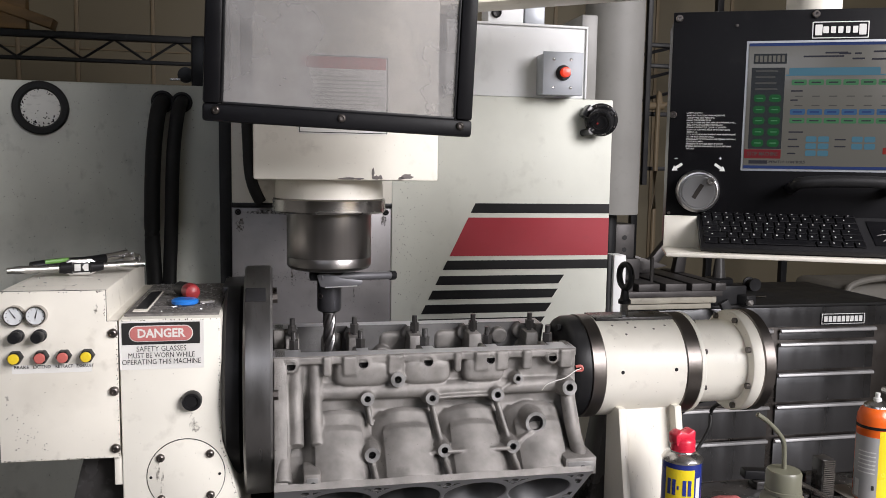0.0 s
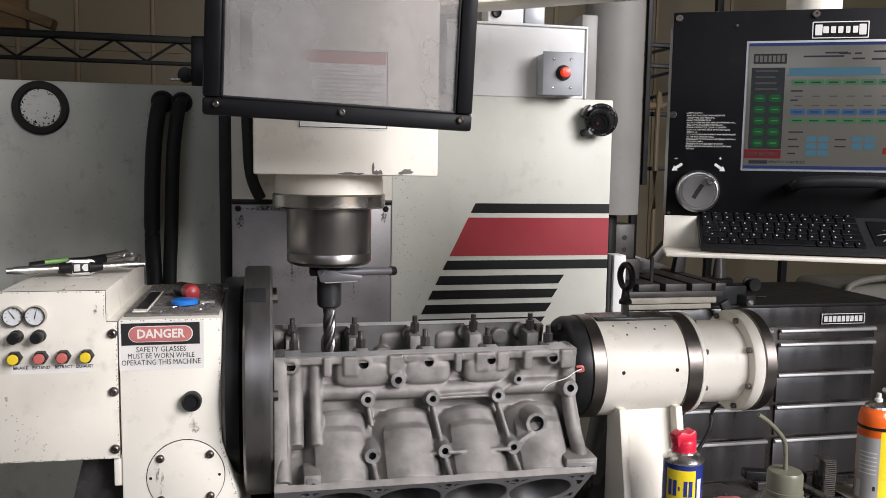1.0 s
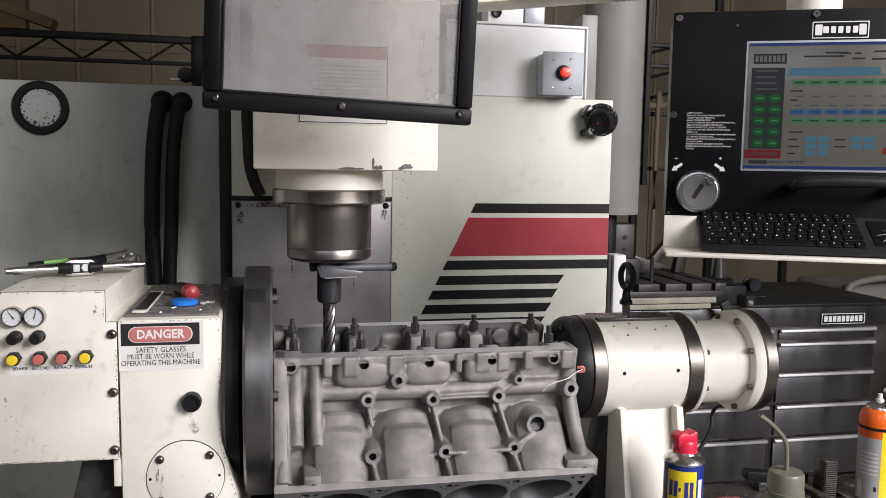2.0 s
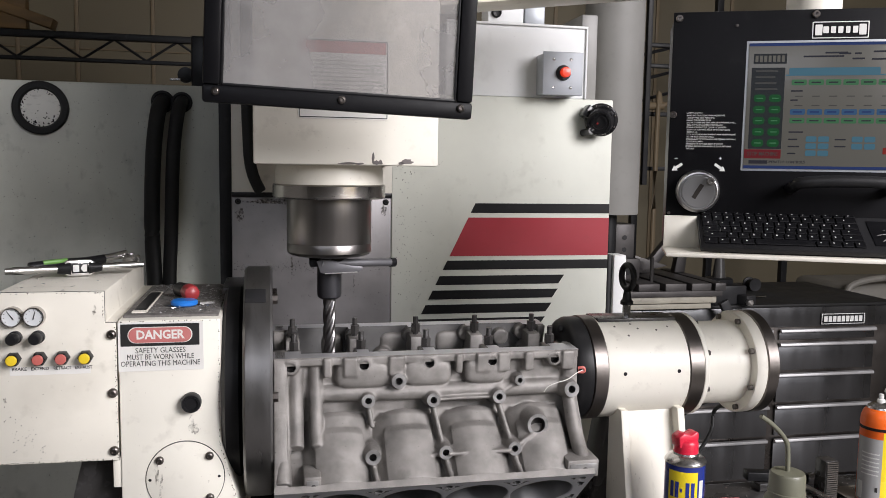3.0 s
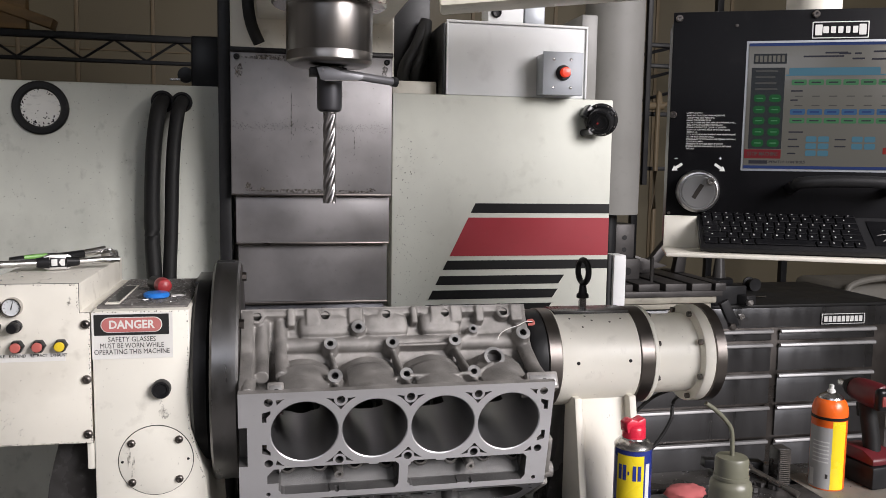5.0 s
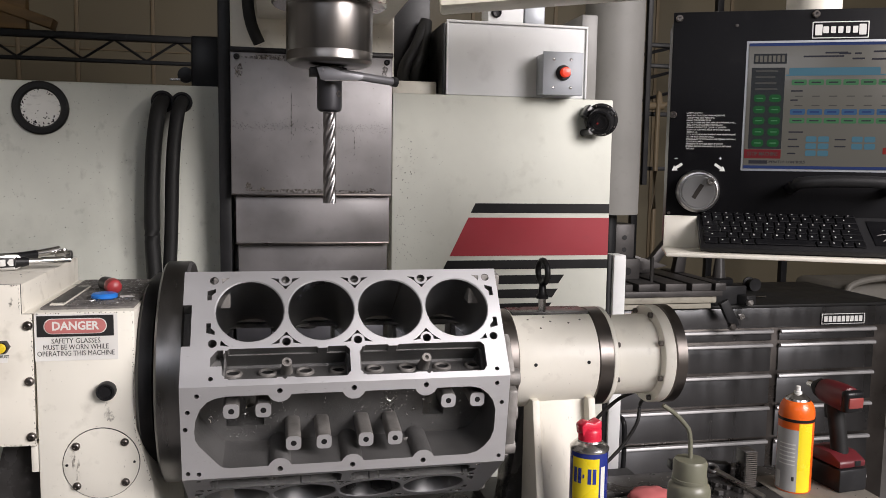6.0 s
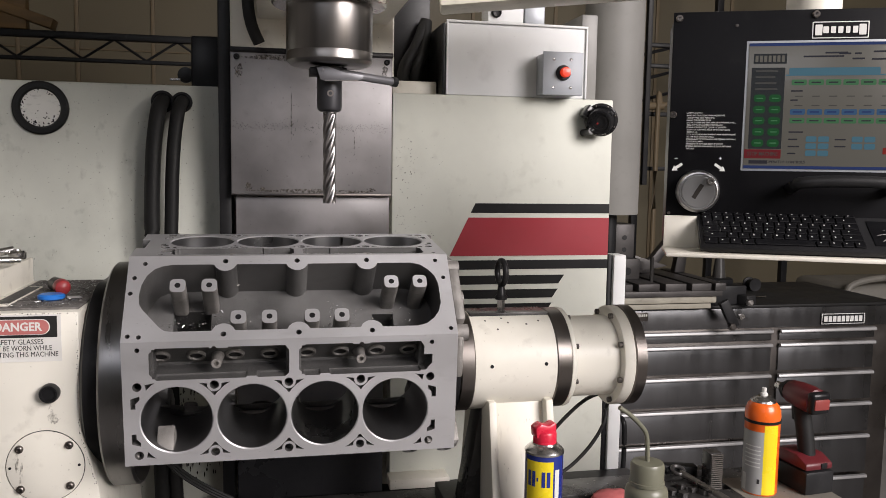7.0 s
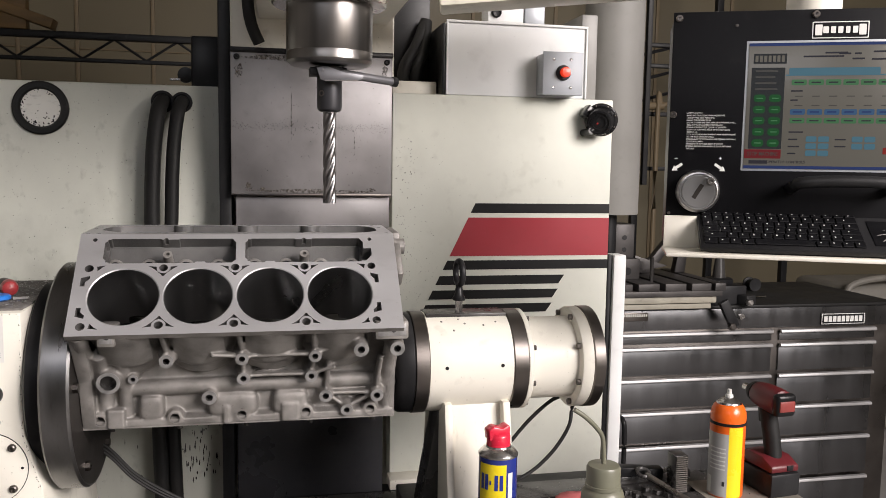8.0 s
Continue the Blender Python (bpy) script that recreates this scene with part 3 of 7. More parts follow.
    part("way_cover_lip", forward(box(-0.093, 0.292, 1.984, 1.998, 1.812, 1.824, 0.002)), BLACK, t)
    part("way_cover_lip", forward(box(-0.093, 0.291, 1.986, 1.995, 1.476, 1.482, 0.002)), DARKSTEEL, t)
    part("way_cover", forward(box(-0.084, 0.288, 2.006, 2.016, 1.360, 1.480, 0.003)), COVER, t, "scuffed steel way cover")
    part("way_cover_lip", forward(box(-0.084, 0.288, 2.003, 2.010, 1.356, 1.363, 0.002)), DARKSTEEL, t)
    for x in (-0.078, 0.277):
        screw(x * 0.955, 1.901, 1.79, 0.007, t, material=BLACK)
    # speckled swarf bands on the cover
    rnd = random.Random(21)
    pts = [(rnd.uniform(-0.086, 0.275), 1.8995, rnd.gauss(1.638, 0.006)) for k in range(420)] + [(rnd.uniform(-0.086, 0.275), 1.8995, rnd.uniform(1.49, 1.79)) for k in range(120)]
    flecks(pts, t, "swarf_specks", OILY, "dark swarf specks on the cover", (0.0004, 0.0011), 22)
    for x, z, w, h in ((0.046, 1.66, 0.0022, 0.060), (0.19, 1.60, 0.002, 0.030), (-0.05, 1.50, 0.010, 0.012), (-0.02, 1.495, 0.006, 0.008), (0.23, 1.495, 0.012, 0.006), (-0.07, 1.76, 0.012, 0.018), (0.26, 1.77, 0.010, 0.014), (0.05, 1.79, 0.12, 0.010), (0.10, 1.49, 0.17, 0.006)):
        n = 18
        b = prism([(x + w * rnd.uniform(0.5, 1.0) * math.cos(2 * math.pi * i / n), z + h * rnd.uniform(0.5, 1.0) * math.sin(2 * math.pi * i / n)) for i in range(n)], 1.8992, 1.8999, "xz")
        part("oil_stain", b, STAIN, t, "thin dark oil stain")
    # guard frame, slightly canted
    g = Matrix.Translation((0.0917, 1.10, 1.599 + d)) @ Matrix.Rotation(radians(2.2), 4, "Y")
    W, H, F = 0.179, 0.40, 0.0225

    def put(b):
        bmesh.ops.transform(b, verts=b.verts, matrix=g)
        return b
    b = box(-W, W, -0.006, 0.012, 0, F, 0.004)
    box(-W, W, -0.006, 0.012, H - F, H, 0.004, b)
    box(-W, -W + F, -0.006, 0.012, F, H - F, 0.004, b)
    box(W - F, W, -0.006, 0.012, F, H - F, 0.004, b)
    gf = part("guard_frame", put(b), BLACK_PANEL, t, "black guard frame")
    part("guard_window", put(box(-W + F - 0.004, W - F + 0.004, 0.001, 0.004, F - 0.004, H - F + 0.004, 0)), HAZE, t, "hazy scratched clear plastic window").visible_shadow = True
    b = box(-W + F, W - F, -0.002, 0.001, F, F + 0.0035, 0.001)
    box(-W + F, -W + F + 0.0035, -0.002, 0.001, F, H - F, 0.001, b)
    box(W - F - 0.0035, W - F, -0.002, 0.001, F, H - F, 0.001, b)
    part("window_seal", put(b), BLACK, t)
    for x in (-W + 0.017, 0.0, W - 0.017):
        c = g @ Vector((x, -0.006, 0.014))
        screw(c.x, c.y, c.z, 0.0055, t, material=DARKSTEEL)
    part("guard_arm", box(0.02, 0.06, 1.112, 1.31, 2.25, 2.29, 0.003), BLACK, t)
    return t


def haze():
    m, n, l, b = nodes_of("scratched_clear_plastic")
    tc = n.new("ShaderNodeTexCoord")
    t1 = n.new("ShaderNodeTexNoise")
    t1.inputs["Scale"].default_value, t1.inputs["Detail"].default_value = 14, 6
    l.new(tc.outputs["Object"], t1.inputs["Vector"])
    r = n.new("ShaderNodeMapRange")
    r.inputs["From Min"].default_value, r.inputs["From Max"].default_value = 0.3, 0.75
    r.inputs["To Min"].default_value, r.inputs["To Max"].default_value = 0.30, 0.55
    l.new(t1.outputs[0], r.inputs[0])
    tr = n.new("ShaderNodeBsdfTransparent")
    tr.inputs[0].default_value = (0.74, 0.73, 0.725, 1)
    mix = n.new("ShaderNodeMixShader")
    b.inputs["Base Color"].default_value = (0.34, 0.333, 0.328, 1)
    b.inputs["Roughness"].default_value = 0.22
    l.new(r.outputs[0], mix.inputs[0])
    l.new(tr.outputs[0], mix.inputs[1])
    l.new(b.outputs[0], mix.inputs[2])
    l.new(mix.outputs[0], n["Material Output"].inputs[0])
    return m


HAZE = haze()
head = spindle_head()


def milling_cutter():
    """The turning tool: holder and fluted cutter."""
    d = LIFT
    t = thing("milling_cutter", (SX, SY, 1.376 + d), "long fluted steel milling cutter in a black holder", "cutting tool")
    b = lathe([(0.016, 1.2940 + d), (0.0200, 1.297 + d), (0.0213, 1.302 + d), (0.0213, 1.352 + d), (0.018, 1.355 + d), (0.018, 1.372 + d)], (SX, SY, 0), "z", 36)
    h = part("tool_holder", b, HOLDER, t, "black steel tool holder")
    part("set_screw", lathe([(0.0055, 0), (0.0055, -0.0216), (0.003, -0.0216), (0.003, -0.018), (0.0001, -0.018)], (SX, SY, 1.324 + d), "y", 16), DARKSTEEL, h)
    b = bmesh.new()
    z1, z0, n, seg = 1.2945 + d, 1.137 + d, 150, 36
    rows = []
    for i in range(n + 1):
        z = z1 + (z0 - z1) * i / n
        tw = -(z1 - z) * 49.0
        row = []
        for j in range(seg):
            a = 2 * math.pi * j / seg
            f = 0.5 + 0.5 * math.cos(4 * (a - tw))
            r = 0.0112 if i < 4 else 0.0070 + 0.0042 * min(1, f * 1.6)
            row.append(b.verts.new((SX + r * math.cos(a), SY + r * math.sin(a), z)))
        rows.append(row)
    for p, q in zip(rows, rows[1:]):
        for j in range(seg):
            b.faces.new((p[j], q[j], q[(j + 1) % seg], p[(j + 1) % seg]))
    b.faces.new(rows[0][::-1])
    b.faces.new(rows[-1])
    bmesh.ops.recalc_face_normals(b, faces=b.faces)
    part("fluted_shank", b, DRILL, t, "bright spiral-fluted shank", angle=60)
    return t


cutter = milling_cutter()


# ---- table and fixtures; built about the work's axis, carried by the table ----
TZ = -0.33


def machine_table():
    t = carried(thing("machine_table", (0.3, 0, TZ), "oily cast iron machine table with slots and swarf", "machine table"))
    ys = [-0.29, -0.20, -0.175, -0.065, -0.04, 0.07, 0.095, 0.185]
    part("body", box(-0.85, 1.166, -0.29, 0.185, TZ - 0.11, TZ - 0.022, 0.004), OILY, t)
    for a, c in zip(ys[::2], ys[1::2]):
        part("bed_strip", box(-0.85, 1.166, a, c, TZ - 0.0221, TZ, 0.0015), OILY, t)
    part("saddle", box(-0.3, 0.7, -0.24, 0.16, -0.62, TZ - 0.111, 0.01), OILY, t)
    rnd = random.Random(9)
    b = bmesh.new()
    for i in range(900):
        x, y = rnd.uniform(-0.3, 1.16), rnd.uniform(-0.28, 0.18)
        s = rnd.uniform(0.0008, 0.0028)
        a = rnd.uniform(0, 6.28)
        c = Vector((x, y, TZ + 0.0006))
        vs = [b.verts.new(c + Vector((s * math.cos(a + k) * rnd.uniform(0.5, 1.4), s * math.sin(a + k) * rnd.uniform(0.4, 1.0), (k == 2) * s * 0.8))) for k in (0, 2, 4)]
        b.faces.new(vs)
    o = part("swarf", b, BRIGHT, t, "loose bright swarf")
    o["kind"] = "stuff"


machine_table()


def headstock():
    t = carried(thing("rotary_headstock", (-0.43, 0.03, TZ), "cream enamelled rotary headstock with an oily black top", "machine headstock"))
    b = prism([(-0.484, 0.133), (-0.336, 0.133), (-0.336, -0.062), (-0.312, -0.155), (-0.300, TZ), (-0.484, TZ)], -0.141, 0.205, "xz", 0.003)
    part("body", b, CREAM2, t, "cream enamelled casting")
    b = prism([(-0.480, 0.1325), (-0.340, 0.1325), (-0.340, 0.137), (-0.480, 0.137)], -0.12, 0.2, "xz", 0.0015)
    part("top_tray", b, GRIT, t, "swarf-covered top plate")
    part("slot_frame", box(-0.470, -0.448, -0.105, 0.10, 0.137, 0.1395, 0.001), CREAM, t)
    # no opening cut: black strip gives the slot's dark inside
    part("slot", box(-0.468, -0.450, -0.09, 0.085, 0.1395, 0.1405, 0), BLACK, t)
    part("hub", lathe([(0.150, -0.336), (0.160, -0.330), (0.160, -0.310), (0.150, -0.304)], (0, 0, 0), "x", 72), BLACK, t, "black bellows hub")
    part("clamp_arm", box(-0.345, -0.306, 0.06, 0.20, 0.126, 0.150, 0.003), OILY, t)
    # round access plate with bolts
    pc = (-0.3905, -0.141, -0.1145)
    part("access_plate", lathe([(0.0575, 0.0), (0.0575, -0.0018), (0.0565, -0.0024), (0.0001, -0.0024)], pc, "y", 64), CREAM2, t, "round cream access plate")
    part("plate_groove", ring(0.0578, 0.0010, pose(pc[0], -0.1412, pc[2], 90), seg=64, sub=6), OILY, t)
    for dx, dz in ((-0.0375, 0.0305), (0.036, 0.0335), (-0.0375, -0.035), (0.036, -0.033)):
        screw(pc[0] + dx, -0.1434, pc[2] + dz, 0.0065, t, material=DARKSTEEL)
    for dx in (-0.052, 0.050):
        # black disc for the dark of each pin hole
        part("pin_hole", lathe([(0.0023, 0), (0.0023, -0.0026), (0.0001, -0.0026)], (pc[0] + dx, -0.141, pc[2]), "y", 12), BLACK, t)
    part("plug", lathe([(0.0150, 0), (0.0150, -0.010), (0.0135, -0.014), (0.0105, -0.014), (0.0095, -0.011), (0.0001, -0.011)], (-0.380, -0.141, 0.005), "y", 36), BLACK, t, "black rubber plug")
    # control box
    c = part("control_box", prism([(-0.652, 0.178), (-0.501, 0.178), (-0.501, 0.131), (-0.4855, 0.131), (-0.4855, -0.079), (-0.652, -0.077)], -0.146, -0.143, "xz", 0.001), CREAM, t, "cream valve box cover")
    part("cover_joint", prism([(-0.6532, 0.1786), (-0.5004, 0.1786), (-0.5004, 0.1316), (-0.4849, 0.1316), (-0.4849, -0.0796), (-0.6532, -0.0776)], -0.1432, -0.1422, "xz"), OILY, c, "grimy dark joint")
    part("box_shell", prism([(-0.652, 0.176), (-0.503, 0.176), (-0.503, 0.129), (-0.487, 0.129), (-0.487, -0.076), (-0.652, -0.074)], -0.142, 0.25, "xz", 0.002), CREAM, c)
    part("box_stub", box(-0.496, -0.483, -0.138, 0.0, -0.125, -0.077, 0.002), CREAM2, c)
    part("box_bracket", prism([(-0.545, -0.078), (-0.492, -0.078), (-0.492, TZ), (-0.585, TZ), (-0.565, -0.16)], -0.10, 0.16, "xz", 0.004), OILY, t, "oily black bracket below the valve box")
    for z in (0.1134, 0.025, -0.0638):
        screw(-0.4918, -0.146, z, 0.0072, c, material=DARKSTEEL)
    for x in (-0.625, -0.5955):
        g = part("gauge", lathe([(0.0150, 0), (0.0150, -0.008), (0.0140, -0.010), (0.0128, -0.010), (0.0126, -0.0075)], (x, -0.146, 0.1435), "y", 36, close=False), STEEL, c, "small steel-rimmed pressure gauge")
        part("dial", lathe([(0.0127, -0.0065), (0.0127, -0.0072), (0.0001, -0.0072)], (x, -0.146, 0.1435), "y", 36, close=False), GAUGE, g)
        b = prism([(-0.0009, -0.004), (0.0009, -0.004), (0.0003, 0.010), (-0.0003, 0.010)], -0.0004, 0.0, "xz")
        bmesh.ops.transform(b, verts=b.verts, matrix=pose(x, -0.1534, 0.1435, 0, -35 if x < -0.61 else 15, 0))
        part("needle", b, INK, g)
        b = bmesh.new()
        for k in range(9):
            a = radians(-130 + 260 * k / 8)
            rod((x + 0.0095 * math.sin(a), -0.1534, 0.1435 + 0.0095 * math.cos(a)), (x + 0.0115 * math.sin(a), -0.1534, 0.1435 + 0.0115 * math.cos(a)), 0.0004, b, 4)
        part("tick_marks", b, INK, g)
    for x in (-0.6225, -0.5920):
        part("regulator_knob", lathe([(0.0095, 0), (0.0095, -0.006), (0.0075, -0.007), (0.0085, -0.010), (0.0080, -0.022), (0.0065, -0.024)], (x, -0.146, 0.113), "y", 24), BLACK, c, "black regulator knob")
    for x, m in ((-0.6255, YELLOW), (-0.5905, PINKRED), (-0.5595, PINKRED), (-0.5275, YELLOW)):
        k = part("push_button", lathe([(0.0105, 0), (0.0105, -0.010), (0.0095, -0.013), (0.0085, -0.013)], (x, -0.146, 0.0815), "y", 6), BLACK, c, "hexagonal black button collar")
        part("button_cap", lathe([(0.0075, -0.010), (0.0075, -0.0165), (0.0065, -0.0175), (0.0001, -0.0178)], (x, -0.146, 0.0815), "y", 24), m, k)
    p = part("name_strip", sheet(0.110, 0.0125, 0.0006, facing(-0.577, -0.146, 0.0625)), PAPER, c, "engraved button name strip")
    b = bmesh.new()
    for s, x in (("BRAKE", -0.619), ("EXTEND", -0.591), ("RETRACT", -0.5605), ("EXHAUST", -0.5315)):
        words(s, 0.0068, facing(x, -0.1468, 0.0655), b, 0.024 if s != "BRAKE" else 0.020)
    part("lettering", b, INK, p)
    # safety sign
    s = part("safety_sign", sheet(0.1225, 0.0745, 0.001, facing(-0.4225, -0.1411, 0.0925)), PAPER, t, "white safety sign with a red oval in a black field")
    part("black_field", sheet(0.113, 0.0335, 0.0005, facing(-0.4235, -0.1418, 0.1105)), INK, s)
    for w, h, m, y in ((0.093, 0.0245, PAPER, -0.1425), (0.090, 0.0225, SIGNRED, -0.1432)):
        part("oval", sheet(w, h, h / 2 - 0.0002, facing(-0.4235, y, 0.1105)), m, s)
    part("warning_word", words("DANGER", 0.0185, facing(-0.4235, -0.144, 0.1105), width=0.069, bold=0.03), PAPER, s)
    b = words("SAFETY GLASSES", 0.0115, facing(-0.4235, -0.1419, 0.0865), width=0.072, bold=0.0)
    words("MUST BE WORN WHILE", 0.0115, facing(-0.4235, -0.1419, 0.0765), b, 0.096, bold=0.0)
    words("OPERATING THIS MACHINE", 0.0115, facing(-0.4235, -0.1419, 0.0665), b, 0.114, bold=0.0)
    part("safety_text", b, INK, s)
    # worn paint and grease on the front
    y = -0.1415
    pts = edge_points((-0.484, y, 0.131), (-0.337, y, 0.131), 34, 0.0006, 1) + edge_points((-0.3392, y, 0.13), (-0.3392, y, -0.06), 34, 0.0005, 2) + edge_points((-0.3395, y, -0.06), (-0.316, y, -0.15), 30, 0.0006, 3)
    flecks(pts, t, "worn_paint", WORN, "dark worn paint along the edges", (0.0003, 0.0010), 4)
    y = -0.1465
    pts = edge_points((-0.65, y, 0.1765), (-0.503, y, 0.1765), 26, 0.0005, 5) + edge_points((-0.503, y, 0.176), (-0.503, y, 0.131), 12, 0.0004, 6) + edge_points((-0.65, y, -0.0755), (-0.487, y, -0.0775), 70, 0.0008, 7) + edge_points((-0.4868, y, 0.128), (-0.4868, y, -0.076), 60, 0.0006, 8)
    pts += [(p[0], y, p[2]) for p in edge_points((-0.64, y, 0.0), (-0.60, y, -0.07), 40, 0.012, 9)]
    flecks(pts, c, "worn_paint", WORN, "dark worn paint along the edges", (0.0003, 0.0010), 10)
    rnd = random.Random(6)
    for k, (x, z, w, h) in enumerate(((-0.380, -0.030, 0.007, 0.018), (-0.374, -0.040, 0.005, 0.013), (-0.432, -0.105, 0.004, 0.022), (-0.425, -0.118, 0.003, 0.016), (-0.428, -0.135, 0.0035, 0.014), (-0.515, 0.150, 0.004, 0.010), (-0.640, 0.02, 0.004, 0.006))):
        n = 16
        yy = (-0.1414 if x > -0.48 else -0.1464) if not (-0.44 < x < -0.42) else -0.1438
        b = prism([(x + w * rnd.uniform(0.35, 1.0) * math.cos(2 * math.pi * i / n), z + h * rnd.uniform(0.45, 1.0) * math.sin(2 * math.pi * i / n)) for i in range(n)], yy, yy + 0.0008, "xz")
        part("grease_stain", b, STAIN, t, "thin brown grease stain")
    return t


headstock()


def faceplate():
    t = carried(thing("faceplate", (-0.28, 0, 0), "dark turned steel faceplate gripping the engine block", "faceplate"), True)
    part("disc", lathe([(0.15, -0.304), (0.190, -0.303), (0.194, -0.299), (0.194, -0.262), (0.191, -0.258), (0.188, -0.258)], (0, 0, 0), "x", 96), RIM, t, "turned steel rim")
    part("front_face", lathe([(0.1885, -0.260), (0.1885, -0.2578), (0.05, -0.2578)], (0, 0, 0), "x", 96), FACE, t, "oily black turned face")
    # black block, almost flush, stands for the shaded notch
    part("key_slot", tr(box(-0.3005, -0.268, 0.170, 0.1948, -0.016, 0.016, 0.002), pose(0, 0, 0, 31)), BLACK, t, "square key slot")
    for k in range(6):
        a = 2 * math.pi * k / 6 + 0.4
        part("bolt", rod((-0.259, 0.165 * math.cos(a), 0.165 * math.sin(a)), (-0.250, 0.165 * math.cos(a), 0.165 * math.sin(a)), 0.008, seg=6), DARKSTEEL, t)
    part("dowel", rod((-0.259, -0.15, 0.09), (-0.235, -0.15, 0.09), 0.006, seg=12), STEEL, t)
    return t


faceplate()


def tailstock():
    t = carried(thing("tailstock", (0.46, 0, TZ), "cream enamelled cylindrical tailstock on a ribbed pedestal", "machine tailstock"))
    X = lambda prof, seg=64: lathe(prof, (0, 0, 0), "x", seg)
    b = X([(0.045, 0.262), (0.082, 0.263), (0.090, 0.268), (0.094, 0.276), (0.094, 0.296), (0.090, 0.300)], 72)
    part("face_cap", b, BLACK, t, "black tailstock face cap")
    for k in range(8):
        a = 2 * math.pi * k / 8 + 0.2
        part("cap_bolt", rod((0.262, 0.078 * math.cos(a), 0.078 * math.sin(a)), (0.2555, 0.078 * math.cos(a), 0.078 * math.sin(a)), 0.006, seg=6), BLACK, t)
    part("spindle_nose", X([(0.03, 0.245), (0.046, 0.247), (0.05, 0.263)], 40), BRIGHT, t, "bright turned spindle nose")
    part("front_ring", X([(0.092, 0.297), (0.096, 0.299), (0.096, 0.322), (0.094, 0.324)]), DARKSTEEL, t, "dark turned steel ring")
    part("barrel", X([(0.0935, 0.324), (0.0940, 0.326), (0.0940, 0.482)]), CREAM2, t, "cream enamelled barrel")
    part("clamp_ring", X([(0.094, 0.480), (0.0965, 0.482), (0.0965, 0.508), (0.0955, 0.509)]), DARKSTEEL, t, "dark turned steel ring")
    part("rear_flange", X([(0.0955, 0.509), (0.0965, 0.510), (0.0965, 0.517), (0.094, 0.519)]), CREAM2, t)
    part("rear_barrel", X([(0.079, 0.517), (0.079, 0.618)]), CREAM2, t, "cream enamelled rear barrel")
    part("end_flange", X([(0.079, 0.612), (0.096, 0.614), (0.098, 0.617), (0.098, 0.634), (0.096, 0.636)]), CREAM2, t)
    part("end_ring", X([(0.096, 0.636), (0.099, 0.638), (0.099, 0.658), (0.092, 0.661), (0.04, 0.662)]), DARKSTEEL, t, "dark turned steel end ring")
    for x, z in ((0.358, 0.0075), (0.462, 0.009)):
        # oil holes are black discs, their shade set by colour
        part("oil_hole", lathe([(0.0034, 0.004), (0.0034, -0.0005), (0.0001, -0.0005)], (x - 0.004, -0.0938, z), "y", 12), BLACK, t)
    for x, a in ((0.372, 48), (0.395, 58), (0.385, 66), (0.43, 55), (0.455, 60), (0.352, 62)):
        y, z = -0.0941 * math.cos(radians(a)), 0.0941 * math.sin(radians(a))
        part("paint_chip", rod((x, y * 0.998, z * 0.998), (x, y * 1.002, z * 1.002), 0.0022, seg=7), DARKSTEEL, t)
    for k in range(8):
        a = 2 * math.pi * k / 8 + 0.35
        part("flange_bolt", rod((0.606, 0.089 * math.cos(a), 0.089 * math.sin(a)), (0.6125, 0.089 * math.cos(a), 0.089 * math.sin(a)), 0.0055, seg=10), DARKSTEEL, t)
        part("flange_bolt", rod((0.519, 0.0875 * math.cos(a), 0.0875 * math.sin(a)), (0.525, 0.0875 * math.cos(a), 0.0875 * math.sin(a)), 0.005, seg=10), DARKSTEEL, t)
    for k in range(4):
        a = 2 * math.pi * k / 4 + 0.6
        part("end_bolt", rod((0.66, 0.07 * math.cos(a), 0.07 * math.sin(a)), (0.668, 0.07 * math.cos(a), 0.07 * math.sin(a)), 0.006, seg=10), STEEL, t)
    # pedestal
    b = prism([(-0.06, -0.06), (0.06, -0.06), (0.12, TZ + 0.03), (-0.12, TZ + 0.03)], 0.362, 0.47, "yz", 0.003)
    part("pedestal", b, STREAKED, t, "cream enamelled pedestal")
    for x in (0.352, 0.462):
        b = prism([(-0.085, -0.062), (0.085, -0.062), (0.14, TZ + 0.03), (-0.14, TZ + 0.03)], x, x + 0.014, "yz", 0.002)
        part("rib", b, STREAKED, t)
    part("side_gusset", prism([(0.353, -0.075), (0.353, TZ + 0.03), (0.315, TZ + 0.03)], -0.035, 0.035, "xz", 0.002), OILY, t, "soiled side gusset")
    part("foot", box(0.30, 0.53, -0.15, 0.15, TZ, TZ + 0.03, 0.004), OILY, t)
    # lifting eye
    e = part("lifting_eye", ring(0.0225, 0.0058, pose(0.395, 0.0, 0.168, 90, 0, -85), seg=40, sub=12), BLACK, t, "black forged lifting eye")
    part("eye_shank", rod((0.395, 0, 0.094), (0.395, 0, 0.118), 0.0075, seg=6), BRIGHT, e)
    part("eye_collar", lathe([(0.012, 0.116), (0.012, 0.122), (0.0085, 0.126), (0.006, 0.145)], (0.395, 0, 0), "z", 24), BLACK, e)
    b = box(0.326, 0.48, -0.030, 0.030, 0.080, 0.0948, 0.001)
    part("top_pad", b, OILY, t, "oily flat top pad")
    return t


tailstock()

# ---- engine block, in its own space: x along the crank, y = -v, z = u ----
PITCH, BORE_R, DECK_H = 0.11176, 0.0524, 0.2334
Q = math.sqrt(0.5)


def uv(x, u, v):
    return Vector((x, -v, u))


